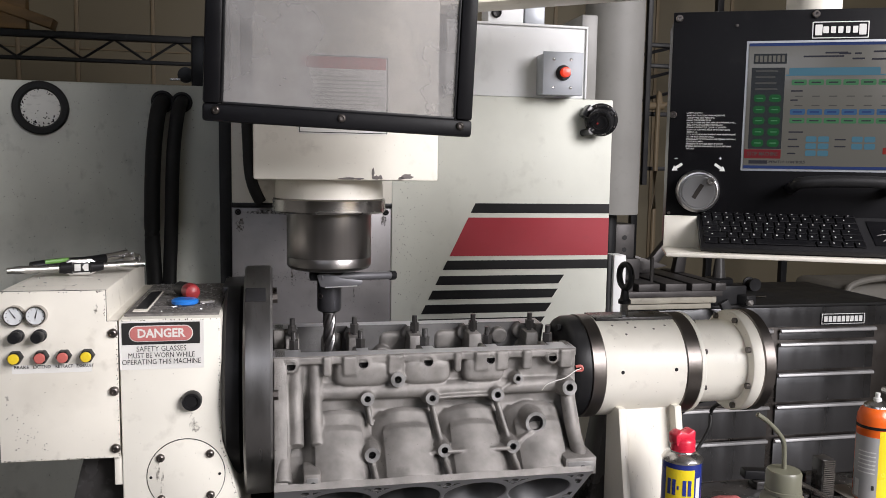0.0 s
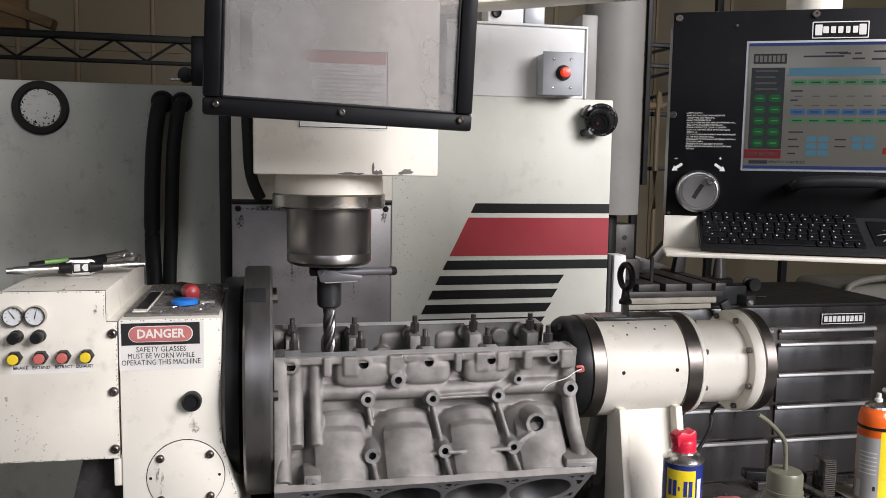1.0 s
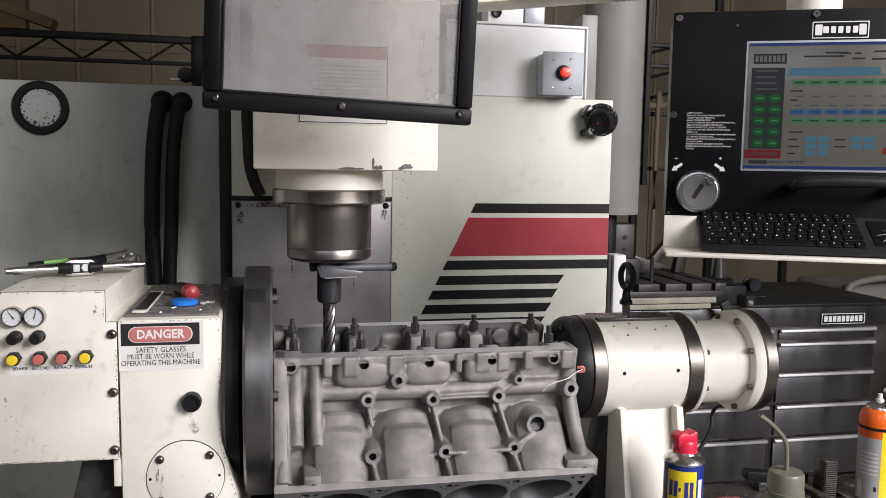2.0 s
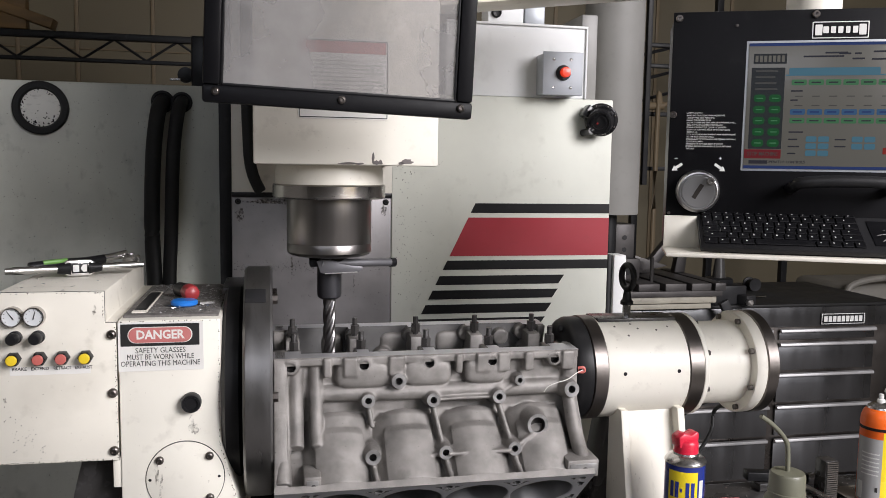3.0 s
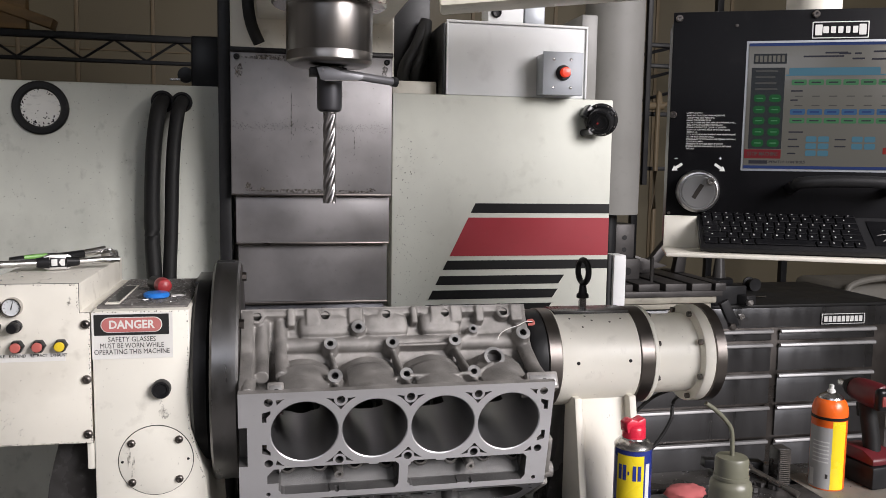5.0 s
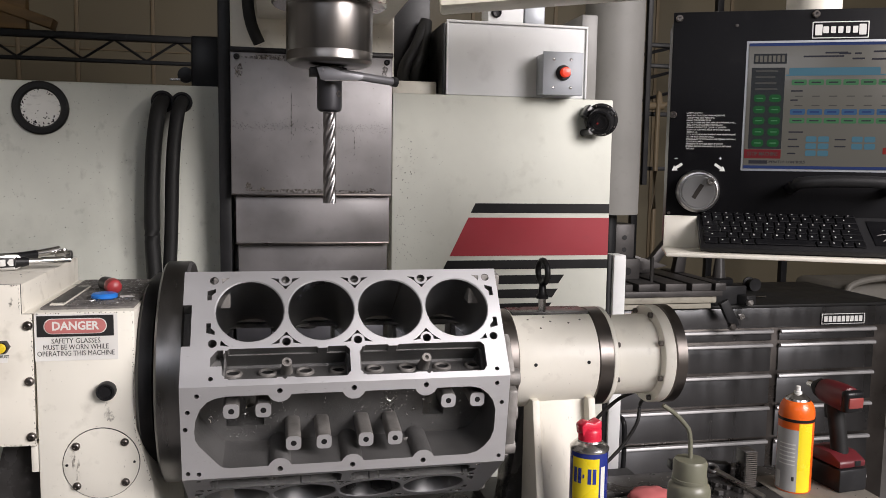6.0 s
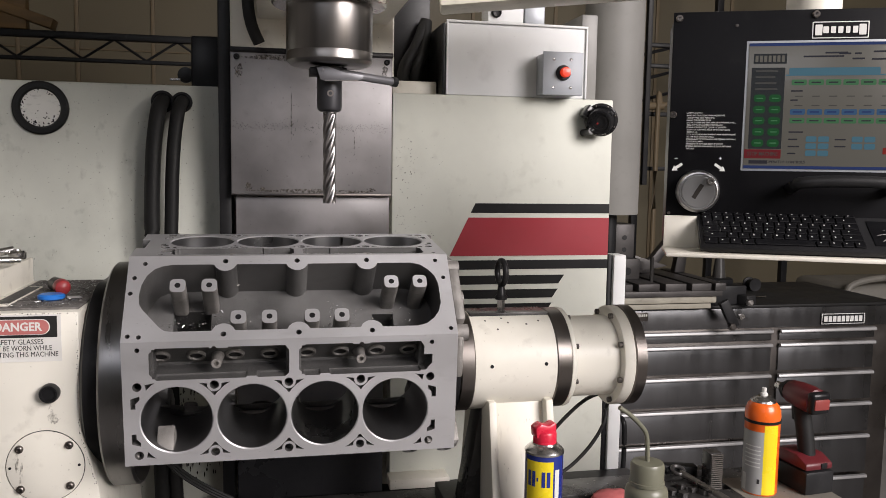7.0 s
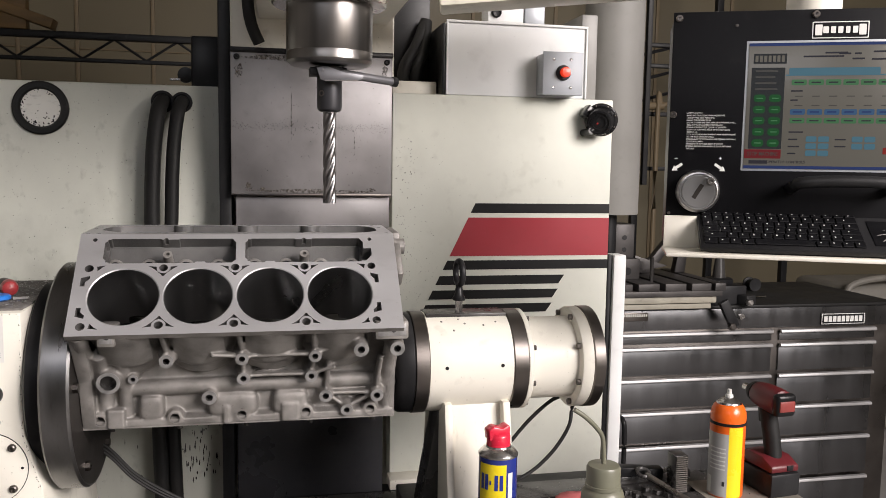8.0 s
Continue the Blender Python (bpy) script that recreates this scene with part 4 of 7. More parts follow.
def bank(side):
    """The pose of a bank's deck: x along the crank, local y towards the valley, z out of the deck."""
    n, s = uv(0, side * Q, Q), uv(0, -side * Q, Q)
    m = Matrix.Identity(4)
    xx = Vector((1, 0, 0))
    for i in range(3):
        m[i][0], m[i][1], m[i][2], m[i][3] = xx[i], s[i], n[i], (n * DECK_H)[i]
    return m


def bm_object(bm):
    me = bpy.data.meshes.new("tmp")
    bmesh.ops.recalc_face_normals(bm, faces=bm.faces)
    bm.to_mesh(me)
    bm.free()
    return new("tmp", me)


def cut(ob, bm, slot, mode="DIFFERENCE", use_self=True):
    """Cuts (or adds) a closed shape, whose faces take the material slot given."""
    for f in bm.faces:
        f.material_index = slot
    other = bm_object(bm)
    for m in ob.data.materials:
        other.data.materials.append(m)
    md = ob.modifiers.new("cut", "BOOLEAN")
    md.object, md.operation, md.solver, md.use_self = other, mode, "EXACT", use_self
    md.material_mode = "INDEX"
    bpy.context.view_layer.update()
    me = bpy.data.meshes.new_from_object(ob.evaluated_get(bpy.context.evaluated_depsgraph_get()))
    ob.modifiers.clear()
    ob.data = me
    bpy.data.objects.remove(other)


def plug(x, y, r, d, m, bm, seg=20, top=0.01):
    b = bmesh.new()
    bmesh.ops.create_cone(b, cap_ends=True, segments=seg, radius1=r, radius2=r, depth=d + top)
    bmesh.ops.translate(b, verts=b.verts, vec=(x, y, (top - d) / 2))
    return merge(bm, tr(b, m))


def shape(pts, z0, z1, m, bm=None):
    return merge(bm, tr(prism(pts, z0, z1, "xy"), m))


def engine_block():
    t = carried(thing("engine_block", (0, 0, 0), "bare cast iron eight-cylinder engine block with bright machined decks", "engine block"), True)
    half = [(0.0765, 0.2525), (0.2152, 0.1148), (0.2075, 0.1071), (0.187, 0.1235), (0.134, 0.0945), (0.104, 0.0600), (0.097, 0.032), (0.097, 0.0), (0.097, -0.050), (0.114, -0.053), (0.114, -0.066)]
    prof = [(u, v) for u, v in half] + [(-u, v) for u, v in half[::-1]]
    b = prism([(-v, u) for u, v in prof], -0.257, 0.2545, "yz")
    body = bm_object(b)
    for m in (CAST, MACHINED, BORE, DARKCAST):
        body.data.materials.append(m)
    # machined faces: decks, valley face, pan rails
    me = body.data
    for p in me.polygons:
        n = p.normal
        v, u = -n.y, n.z
        if v > 0.6 and abs(n.x) < 0.5 and abs(p.center.y) > 0.12:
            p.material_index = 1
        if v < -0.9 and -p.center.y < -0.06:
            p.material_index = 1
    # barrels grown onto the flanks
    for side in (1, -1):
        for first in (0, 1):
            b = bmesh.new()
            for i in (first, first + 2):
                l = lathe([(0.040, -0.142), (0.055, -0.139), (0.0625, -0.130), (0.0645, -0.118), (0.0645, -0.030), (0.067, -0.020), (0.070, -0.013), (0.070, -0.006)], ((i - 1.5) * PITCH + 0.0125 * side, 0, 0), "z", 48)
                merge(b, tr(l, bank(side)))
            cut(body, b, 0, "UNION")
    # pockets: valley, push-rod galleries, bolt holes, water slots
    V = Matrix(((1, 0, 0, 0), (0, 0, -1, -0.2525), (0, 1, 0, 0), (0, 0, 0, 1)))
    rim = []
    for sg in (1, -1):
        if sg > 0:
            row = [(-0.237, 0.004), (-0.235, 0.022), (-0.228, 0.040), (-0.217, 0.052), (-0.206, 0.057), (-0.190, 0.060)]
        else:
            row = [(-0.236, -0.010), (-0.231, -0.020), (-0.204, -0.052), (-0.197, -0.058), (-0.186, -0.060)]
        for xb in (-0.110, 0.003, 0.117):
            row.append((xb - 0.027, 0.060 * sg))
            row += [(xb + 0.0185 * math.cos(radians(a)), (0.066 + 0.0185 * math.sin(radians(a))) * sg) for a in range(200, 341, 20)]
            row.append((xb + 0.027, 0.060 * sg))
        row += [(0.190, 0.060 * sg), (0.206, 0.056 * sg), (0.219, 0.046 * sg), (0.228, 0.034 * sg), (0.233, 0.018 * sg)]
        rim += row if sg > 0 else row[::-1]
    b = shape(rim, -0.085, 0.01, V)
    for x in (-0.110, 0.003, 0.117):
        for u in (0.066, -0.066):
            plug(x, u, 0.0043, 0.02, V, b, 14)
    for x, u in ((-0.232, 0.062), (-0.246, 0.036), (-0.25, 0.008), (-0.232, -0.068), (-0.248, -0.066), (0.233, 0.064), (0.244, -0.066), (0.243, 0.03)):
        plug(x, u, 0.0036, 0.02, V, b, 12)
    wells = []
    for side in (1, -1):
        D = bank(side)
        o = 0.0125 * side
        for xa, xb in ((-0.218, -0.012), (0.003, 0.200)) if side < 0 else ((-0.196, -0.001), (0.014, 0.218)):
            xm = (xa + xb) / 2
            pk = (0.5 if xm > 0 else -0.5) * PITCH + o
            shape([(xa + 0.01, 0.064), (xa, 0.074), (xa, 0.106), (xa + 0.01, 0.114), (xm - 0.016, 0.114), (xm - 0.012, 0.104), (xm + 0.008, 0.104), (xm + 0.012, 0.114), (xb - 0.006, 0.114),
                   (xb, 0.106), (xb, 0.070), (xb - 0.006, 0.064), (pk + 0.009, 0.064), (pk + 0.002, 0.0725), (pk - 0.002, 0.0725), (pk - 0.009, 0.064)], -0.0225, 0.01, D, b)
            wells.append((side, xa + 0.004, xb - 0.004))
        if side > 0:
            shape([(-0.27, -0.012), (-0.27, 0.058), (-0.2435, 0.058), (-0.2435, -0.012)], -0.030, 0.01, D, b)
        e = -side
        shape([(e * 0.207 - 0.0 + o, 0.066), (e * 0.207 + o, 0.092), (e * 0.226 + o, 0.092), (e * 0.226 + o, 0.078), (e * 0.216 + o, 0.066)], -0.03, 0.01, D, b)
        for i in range(5):
            xb = (i - 2) * PITCH + o
            for s in (0.0545, -0.0545):
                plug(xb, s, 0.0068, 0.03, D, b, 18)
                sg = 1 if s > 0 else -1
                R, R2 = 0.0668, 0.0108
                if 0 < i < 4:
                    # forked water slot round the bolt boss
                    pts = []
                    for q in range(7):
                        dx = -0.0235 + 0.0225 * q / 6
                        pts.append((dx, math.sqrt(R * R - (PITCH / 2 + dx) ** 2)))
                    pts += [(-x, y) for x, y in pts[::-1]]
                    for q in range(9):
                        an = radians(12 - 204 * q / 8)
                        pts.append((R2 * math.cos(an), 0.0545 + R2 * math.sin(an)))
                    shape([(xb + x, sg * y) for x, y in pts], -0.012, 0.01, D, b)
                else:
                    k = 1 if i == 0 else -1
                    shape([(xb + k * 0.0110, sg * 0.0580), (xb + k * 0.025, sg * 0.0600), (xb + k * 0.020, sg * 0.0568), (xb + k * 0.0128, sg * 0.0492)], -0.012, 0.01, D, b)
                    shape([(xb - k * 0.010, sg * 0.020), (xb - k * 0.010, sg * 0.036), (xb + k * 0.003, sg * 0.040), (xb + k * 0.003, sg * 0.034), (xb - k * 0.003, sg * 0.028), (xb - k * 0.003, sg * 0.020)], -0.015, 0.01, D, b)
        for x in (-0.234, -0.124 - 0.0, 0.100, 0.212):
            plug(x + o * 0 + (0.0 if side < 0 else 0.022), 0.112, 0.0036, 0.015, D, b, 12)
    # cut faces take the darkened iron, which carries the pockets' shade
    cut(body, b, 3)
    # the galleries go on down to a slanting floor beside the valley wall
    b = bmesh.new()
    for side, xa, xb in wells:
        merge(b, tr(prism([(0.0665, 0.0), (0.1125, 0.0), (0.1125, -0.0225), (0.0715, -0.0635), (0.0665, -0.0635)], xa, xb, "yz"), bank(side)))
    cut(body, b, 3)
    # crankcase bays and crank tunnel
    b = bmesh.new()
    for i in range(4):
        xc = (i - 1.5) * PITCH
        w = 0.046
        prof2 = [(-0.088, -0.08), (0.088, -0.08), (0.088, -0.01), (0.080, 0.03), (0.066, 0.068), (0.03, 0.092), (-0.03, 0.092), (-0.066, 0.068), (-0.080, 0.03), (-0.088, -0.01)]
        prism([(-v, u) for u, v in prof2], xc - w, xc + w, "yz", bm=b)
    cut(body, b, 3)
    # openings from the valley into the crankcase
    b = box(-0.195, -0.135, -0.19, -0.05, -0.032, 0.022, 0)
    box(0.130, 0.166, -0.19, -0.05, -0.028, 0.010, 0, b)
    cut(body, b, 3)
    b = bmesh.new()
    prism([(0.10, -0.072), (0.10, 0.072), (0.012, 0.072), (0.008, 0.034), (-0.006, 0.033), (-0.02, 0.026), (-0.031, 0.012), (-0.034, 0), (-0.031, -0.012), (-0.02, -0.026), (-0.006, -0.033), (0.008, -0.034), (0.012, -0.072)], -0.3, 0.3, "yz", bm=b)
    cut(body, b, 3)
    for side in (1, -1):
        D = bank(side)
        b = bmesh.new()
        for i in range(4):
            plug((i - 1.5) * PITCH + 0.0125 * side, 0, BORE_R, 0.166, D, b, 64)
        cut(body, b, 2)
        # chamfer at the top of each bore
        b = bmesh.new()
        for i in range(4):
            c = bmesh.new()
            bmesh.ops.create_cone(c, cap_ends=True, segments=64, radius1=BORE_R - 0.001, radius2=BORE_R + 0.0035, depth=0.0045)
            bmesh.ops.translate(c, verts=c.verts, vec=((i - 1.5) * PITCH + 0.0125 * side, 0, -0.0008))
            merge(b, tr(c, D))
        cut(body, b, 1)
    me = body.data
    b = bmesh.new()
    b.from_mesh(me)
    bpy.data.objects.remove(body)
    bmesh.ops.remove_doubles(b, verts=b.verts, dist=1e-5)
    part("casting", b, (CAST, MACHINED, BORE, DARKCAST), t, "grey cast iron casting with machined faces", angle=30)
    # barrels and other raised forms on the flanks
    for side in (1, -1):
        flank(t, side)
    # gallery posts and lifter bores behind the deck windows
    for side in (1, -1):
        D = bank(side)
        o = 0.022 if side > 0 else 0.0
        for x in (-0.121 + o, 0.100 + o):
            b = tr(lathe([(0.011, -0.058), (0.0085, -0.03), (0.0075, -0.006), (0.0035, -0.006), (0.0035, -0.012), (0.0001, -0.012)], (x, 0.086, 0), "z", 18), D)
            part("gallery_post", b, CAST, t)
        for i in range(4):
            for k in (-1, 1):
                x = (i - 1.5) * PITCH + k * 0.0265 + 0.0125 * side
                m = D @ Matrix.Translation((x, 0.0885, -0.0465)) @ Matrix.Rotation(radians(45), 4, "X")
                lb = part("lifter_bore", tr(lathe([(0.0150, -0.004), (0.0145, 0.0030), (0.0132, 0.0045), (0.0108, 0.0045), (0.0105, 0.0005)], (0, 0, 0), "z", 22, close=False), m), CAST, t)
                # flat black disc gives the dark of the bore
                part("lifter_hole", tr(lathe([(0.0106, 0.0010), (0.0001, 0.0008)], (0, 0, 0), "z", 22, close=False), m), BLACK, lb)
    # front pads by the timing end
    part("front_pad", box(0.254, 0.272, -0.252, -0.205, -0.050, 0.050, 0.006), CAST, t)
    for u in (-0.062, 0.0, 0.062):
        part("front_boss", rod(uv(0.250, u, 0.228), uv(0.276, u, 0.228), 0.014, seg=20), CAST, t)
    for side in (1, -1):
        part("front_pad", tr(box(0.254, 0.268, 0.045, 0.115, -0.05, -0.012, 0.005), bank(side)), CAST, t)
    # valley lifter bosses
    for x, u in ((-0.183, 0.029), (-0.135, 0.029), (0.157, 0.031), (0.205, 0.031), (-0.089, -0.030), (-0.0415, -0.030), (0.025, -0.030), (0.072, -0.030)):
        b = bmesh.new()
        sheet(0.024, 0.024, 0.007, V @ pose(x, u, -0.088), 0.075, b)
        o = part("lifter_boss", b, CAST, t)
        b = sheet(0.0235, 0.0235, 0.007, V @ pose(x, u, -0.0132), 0.0012)
        part("boss_face", b, MACHINED, o, "bright milled boss face")
        # flush black disc painted in for the shaded hole
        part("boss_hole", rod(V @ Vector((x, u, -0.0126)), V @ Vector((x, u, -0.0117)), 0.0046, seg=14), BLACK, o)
    # loose thread and a red clip at the timing end
    part("thread", tube([(0.270, 0.030, 0.113), (0.250, 0.027, 0.124), (0.232, 0.018, 0.129), (0.212, 0.012, 0.128), (0.199, 0.005, 0.125), (0.193, -0.005, 0.122)], 0.0008, seg=6), PAPER, t, "thin white thread")
    b = tube([(0.256, 0.032, 0.113), (0.265, 0.033, 0.115), (0.267, 0.026, 0.115), (0.257, 0.025, 0.113)], 0.0026, seg=8)
    part("clip", b, PINKRED, t, "small red plastic clip")
    # main studs
    for i in range(5):
        x = (i - 2) * PITCH
        for u, h in ((0.052, 0.052), (-0.052, 0.05)):
            st = part("main_stud", rod(uv(x, u, 0.0), uv(x, u, -0.066 - h * 0.5), 0.0048, seg=10), OILY, t, "black main stud")
            part("stud_nut", rod(uv(x, u, -0.062), uv(x, u, -0.078), 0.0085, seg=6), OILY, st)
        for u in (0.088, -0.088):
            b = box(x - 0.012, x + 0.012, 0.01, 0.058, min(u, u * 0.35), max(u, u * 0.35), 0.003)
            part("main_web", b, CAST, t)
    # swarf clinging in the bores
    rnd = random.Random(8)
    b = bmesh.new()
    for i in range(4):
        for k in range(150):
            a = radians(rnd.gauss(-90 if k % 3 else 95, 14))
            z = -rnd.uniform(0.03, 0.12) if k % 3 else -abs(rnd.gauss(0.07, 0.025))
            c = Vector(((i - 1.5) * PITCH - 0.0125 + 0.0519 * math.cos(a), 0.0519 * math.sin(a), max(z, -0.13)))
            s = rnd.uniform(0.0004, 0.0011)
            b.faces.new([b.verts.new(c + Vector((rnd.gauss(0, s), -math.copysign(rnd.random() * s, math.sin(a)), rnd.gauss(0, s)))) for q in range(3)])
    o = part("bore_swarf", tr(b, bank(-1)), ALUMINIUM, t, "fine bright swarf in the bores")
    o["kind"] = "stuff"
    # swarf in valley
    rnd = random.Random(3)
    b = bmesh.new()
    for i in range(800):
        x, u = rnd.choice((rnd.gauss(-0.17, 0.04), rnd.uniform(-0.2, 0.2), rnd.gauss(0.07, 0.008))), rnd.gauss(-0.01, 0.02)
        c = uv(max(min(x, 0.22), -0.22), max(min(u, 0.05), -0.05), 0.1685)
        s = rnd.uniform(0.0006, 0.0018)
        vs = [b.verts.new(c + Vector((rnd.gauss(0, s), -rnd.random() * s, rnd.gauss(0, s)))) for k in range(3)]
        b.faces.new(vs)
    o = part("swarf", b, BRIGHT, t, "bright swarf flecks")
    o["kind"] = "stuff"
    return t


def dome(c, n, r, h, seg=22, flare=1.35):
    """A solid tapered round boss standing along n from c."""
    l = lathe([(r * flare * 1.1, -0.032), (r * flare, -0.012), (r * 1.12, h * 0.35), (r * 1.02, h * 0.8), (r, h)], (0, 0, 0), "z", seg)
    return tr(l, Matrix.Translation(c) @ n.to_track_quat("Z", "Y").to_matrix().to_4x4())


def shell(r0, r1, z0, z1, a0, a1, x, m, n=18, top=0.0):
    """Part of a thick pipe wall along z, closed."""
    b = bmesh.new()
    rows = []
    for k in range(n + 1):
        a = radians(a0 + (a1 - a0) * k / n)
        rows.append([b.verts.new((x + r * math.cos(a), r * math.sin(a), z)) for r, z in ((r0, z0 + 0.004), (r1 - 0.004, z0), (r1, z0 + 0.010), (r1, z1), (r0, z1))])
    for p, q in zip(rows, rows[1:]):
        for j in range(5):
            b.faces.new((p[j], p[(j + 1) % 5], q[(j + 1) % 5], q[j]))
    b.faces.new(rows[0])
    b.faces.new(rows[-1][::-1])
    bmesh.ops.recalc_face_normals(b, faces=b.faces)
    return tr(b, m)


def fused(bm, voxel, rounds):
    """Casts overlapping solids into one skin with filleted joins."""
    ob = bm_object(bm)
    r = ob.modifiers.new("fuse", "REMESH")
    r.mode, r.voxel_size = "VOXEL", voxel
    sm = ob.modifiers.new("fillet", "SMOOTH")
    sm.factor, sm.iterations = 0.5, rounds
    bpy.context.view_layer.update()
    me = bpy.data.meshes.new_from_object(ob.evaluated_get(bpy.context.evaluated_depsgraph_get()))
    b = bmesh.new()
    b.from_mesh(me)
    bpy.data.objects.remove(ob)
    bpy.data.meshes.remove(me)
    return b


def flank(t, side):
    """One outer side of the block: everything cast in one skin, then its milled faces."""
    D = bank(side)
    o = 0.0125 * side
    n = uv(0, side, -0.12).normalized()
    flat = Vector((0, 0, side))
    mass = bmesh.new()
    wall = [(0.200, 0.1145), (0.188, 0.1215), (0.1355, 0.0930), (0.1055, 0.0585), (0.0985, 0.0315), (0.099, 0.0), (0.098, -0.048), (0.1145, -0.0525), (0.1145, -0.0645),
            (0.100, -0.0645), (0.090, -0.045), (0.090, 0.0), (0.089, 0.036), (0.096, 0.064), (0.126, 0.102), (0.180, 0.128)]
    prism([(-v, side * u) for u, v in wall], -0.2555, 0.2530, "yz", bm=mass)
    for i in range(4):
        merge(mass, shell(0.0565, 0.0655, -0.136, -0.012, -160, -20, (i - 1.5) * PITCH + o, D))
        merge(mass, shell(0.0600, 0.0705, -0.105, -0.012, -125, -55, (i - 1.5) * PITCH + o, D))
    merge(mass, tube([uv(-0.20, side * 0.100, -0.002), uv(0.0, side * 0.103, 0.0), uv(0.235, side * 0.100, 0.001)], 0.0135, seg=18))
    for xc, w in ((-0.113, 0.046), (-0.007, 0.041), (0.092, 0.037)) if side > 0 else ((-0.02, 0.042), (0.075, 0.03), (-0.15, 0.02)):
        b = bmesh.new()
        bmesh.ops.create_uvsphere(b, u_segments=28, v_segments=16, radius=1)
        for v in b.verts:
            for k in range(3):
                v.co[k] = math.copysign(abs(v.co[k]) ** 0.5, v.co[k])
        bmesh.ops.scale(b, verts=b.verts, vec=(w, 0.0215, 0.019))
        bmesh.ops.translate(b, verts=b.verts, vec=uv(xc, side * 0.099, -0.033))
        merge(mass, b)
    for x, w in ((-0.135, 0.012), (-0.060, 0.013), (0.087, 0.013), (0.122, 0.011), (0.045, 0.006), (-0.172, 0.007), (0.166, 0.008), (0.236, 0.012)) if side > 0 else ((-0.205, 0.014), (0.075, 0.015), (-0.03, 0.006)):
        box(x - w, x + w, 0.032, 0.0655, *sorted((side * 0.095, side * 0.120)), 0.003, mass)
    for x, r in ((-0.222, 0.012), (-0.190, 0.0105)):
        merge(mass, tube([uv(x, side * 0.098, -0.05), uv(x, side * 0.108, 0.0), uv(x, side * 0.130, 0.045), uv(x, side * 0.152, 0.070)], r, seg=16))
    for xa in (-0.243, 0.243):
        merge(mass, tube([uv(xa, side * 0.100, -0.055), uv(xa, side * 0.104, 0.0), uv(xa, side * 0.14, 0.06), uv(xa, side * 0.195, 0.112)], 0.0125, seg=14))
    if side > 0:
        spots = ((-0.057, 0.100, -0.022, 0.0125, 0.022), (-0.107, 0.106, 0.008, 0.0115, 0.018), (0.0, 0.110, 0.010, 0.0115, 0.018), (0.112, 0.110, 0.009, 0.0115, 0.018),
                 (-0.105, 0.153, 0.083, 0.0125, 0.024), (0.013, 0.152, 0.083, 0.0115, 0.022), (0.128, 0.152, 0.083, 0.0115, 0.022), (0.238, 0.118, 0.0, 0.0135, 0.014), (0.150, 0.102, -0.015, 0.009, 0.016))
        links = ((0.0, 0.122, 0.010, 0.112, 0.122, 0.009, 0.0045), (-0.03, 0.172, 0.088, 0.013, 0.174, 0.083, 0.005), (0.013, 0.177, 0.083, 0.128, 0.177, 0.083, 0.005), (0.0, 0.118, 0.012, 0.013, 0.164, 0.083, 0.006), (0.112, 0.118, 0.011, 0.128, 0.164, 0.083, 0.006),
                 (0.112, 0.120, 0.009, 0.150, 0.112, -0.014, 0.005), (0.128, 0.172, 0.083, 0.166, 0.160, 0.062, 0.005), (0.013, 0.162, 0.086, 0.018, 0.205, 0.114, 0.0065), (0.128, 0.162, 0.086, 0.133, 0.205, 0.114, 0.0065),
                 (-0.105, 0.160, 0.083, -0.100, 0.205, 0.114, 0.010), (-0.107, 0.110, 0.008, -0.10, 0.130, 0.05, 0.009))
        core = (0.172, 0.131, 0.052)
    else:
        spots = ((-0.057, 0.100, -0.013, 0.0125, 0.022), (-0.118, 0.148, 0.063, 0.0115, 0.020), (-0.002, 0.145, 0.062, 0.0105, 0.020), (-0.001, 0.118, 0.021, 0.0105, 0.018), (0.115, 0.145, 0.063, 0.0105, 0.020), (0.110, 0.118, 0.021, 0.0105, 0.018),
                 (0.187, 0.165, 0.082, 0.0125, 0.034), (0.246, 0.165, 0.082, 0.0125, 0.034), (0.222, 0.112, -0.019, 0.0115, 0.018), (0.171, 0.104, -0.046, 0.0105, 0.016), (0.135, 0.104, -0.019, 0.0115, 0.018), (-0.175, 0.110, 0.024, 0.008, 0.018))
        links = ((-0.002, 0.162, 0.062, 0.115, 0.162, 0.063, 0.0045), (-0.001, 0.132, 0.021, 0.110, 0.132, 0.021, 0.0045), (-0.002, 0.155, 0.062, -0.001, 0.126, 0.021, 0.006), (0.115, 0.155, 0.063, 0.110, 0.126, 0.021, 0.006),
                 (-0.002, 0.155, 0.066, -0.006, 0.203, 0.112, 0.0065), (0.115, 0.155, 0.066, 0.110, 0.203, 0.112, 0.0065), (-0.118, 0.155, 0.063, -0.122, 0.203, 0.112, 0.010), (0.115, 0.162, 0.063, 0.150, 0.170, 0.078, 0.005), (0.110, 0.132, 0.021, 0.150, 0.142, 0.034, 0.005),
                 (-0.002, 0.162, 0.062, -0.05, 0.172, 0.068, 0.005), (0.222, 0.122, -0.019, 0.135, 0.116, -0.019, 0.005), (0.135, 0.116, -0.019, 0.171, 0.114, -0.046, 0.005), (0.171, 0.114, -0.046, 0.222, 0.122, -0.019, 0.005), (0.135, 0.115, -0.019, 0.140, 0.14, 0.05, 0.006), (0.222, 0.12, -0.019, 0.226, 0.15, 0.05, 0.007))
        core = (-0.210, 0.118, 0.024)
    holes = []
    for x, u, v, r, h in spots:
        h += 0.003
        merge(mass, dome(uv(x, side * u, v), n, r, h))
        holes.append((uv(x, side * u, v), n, r, h, 0.48, "boss"))
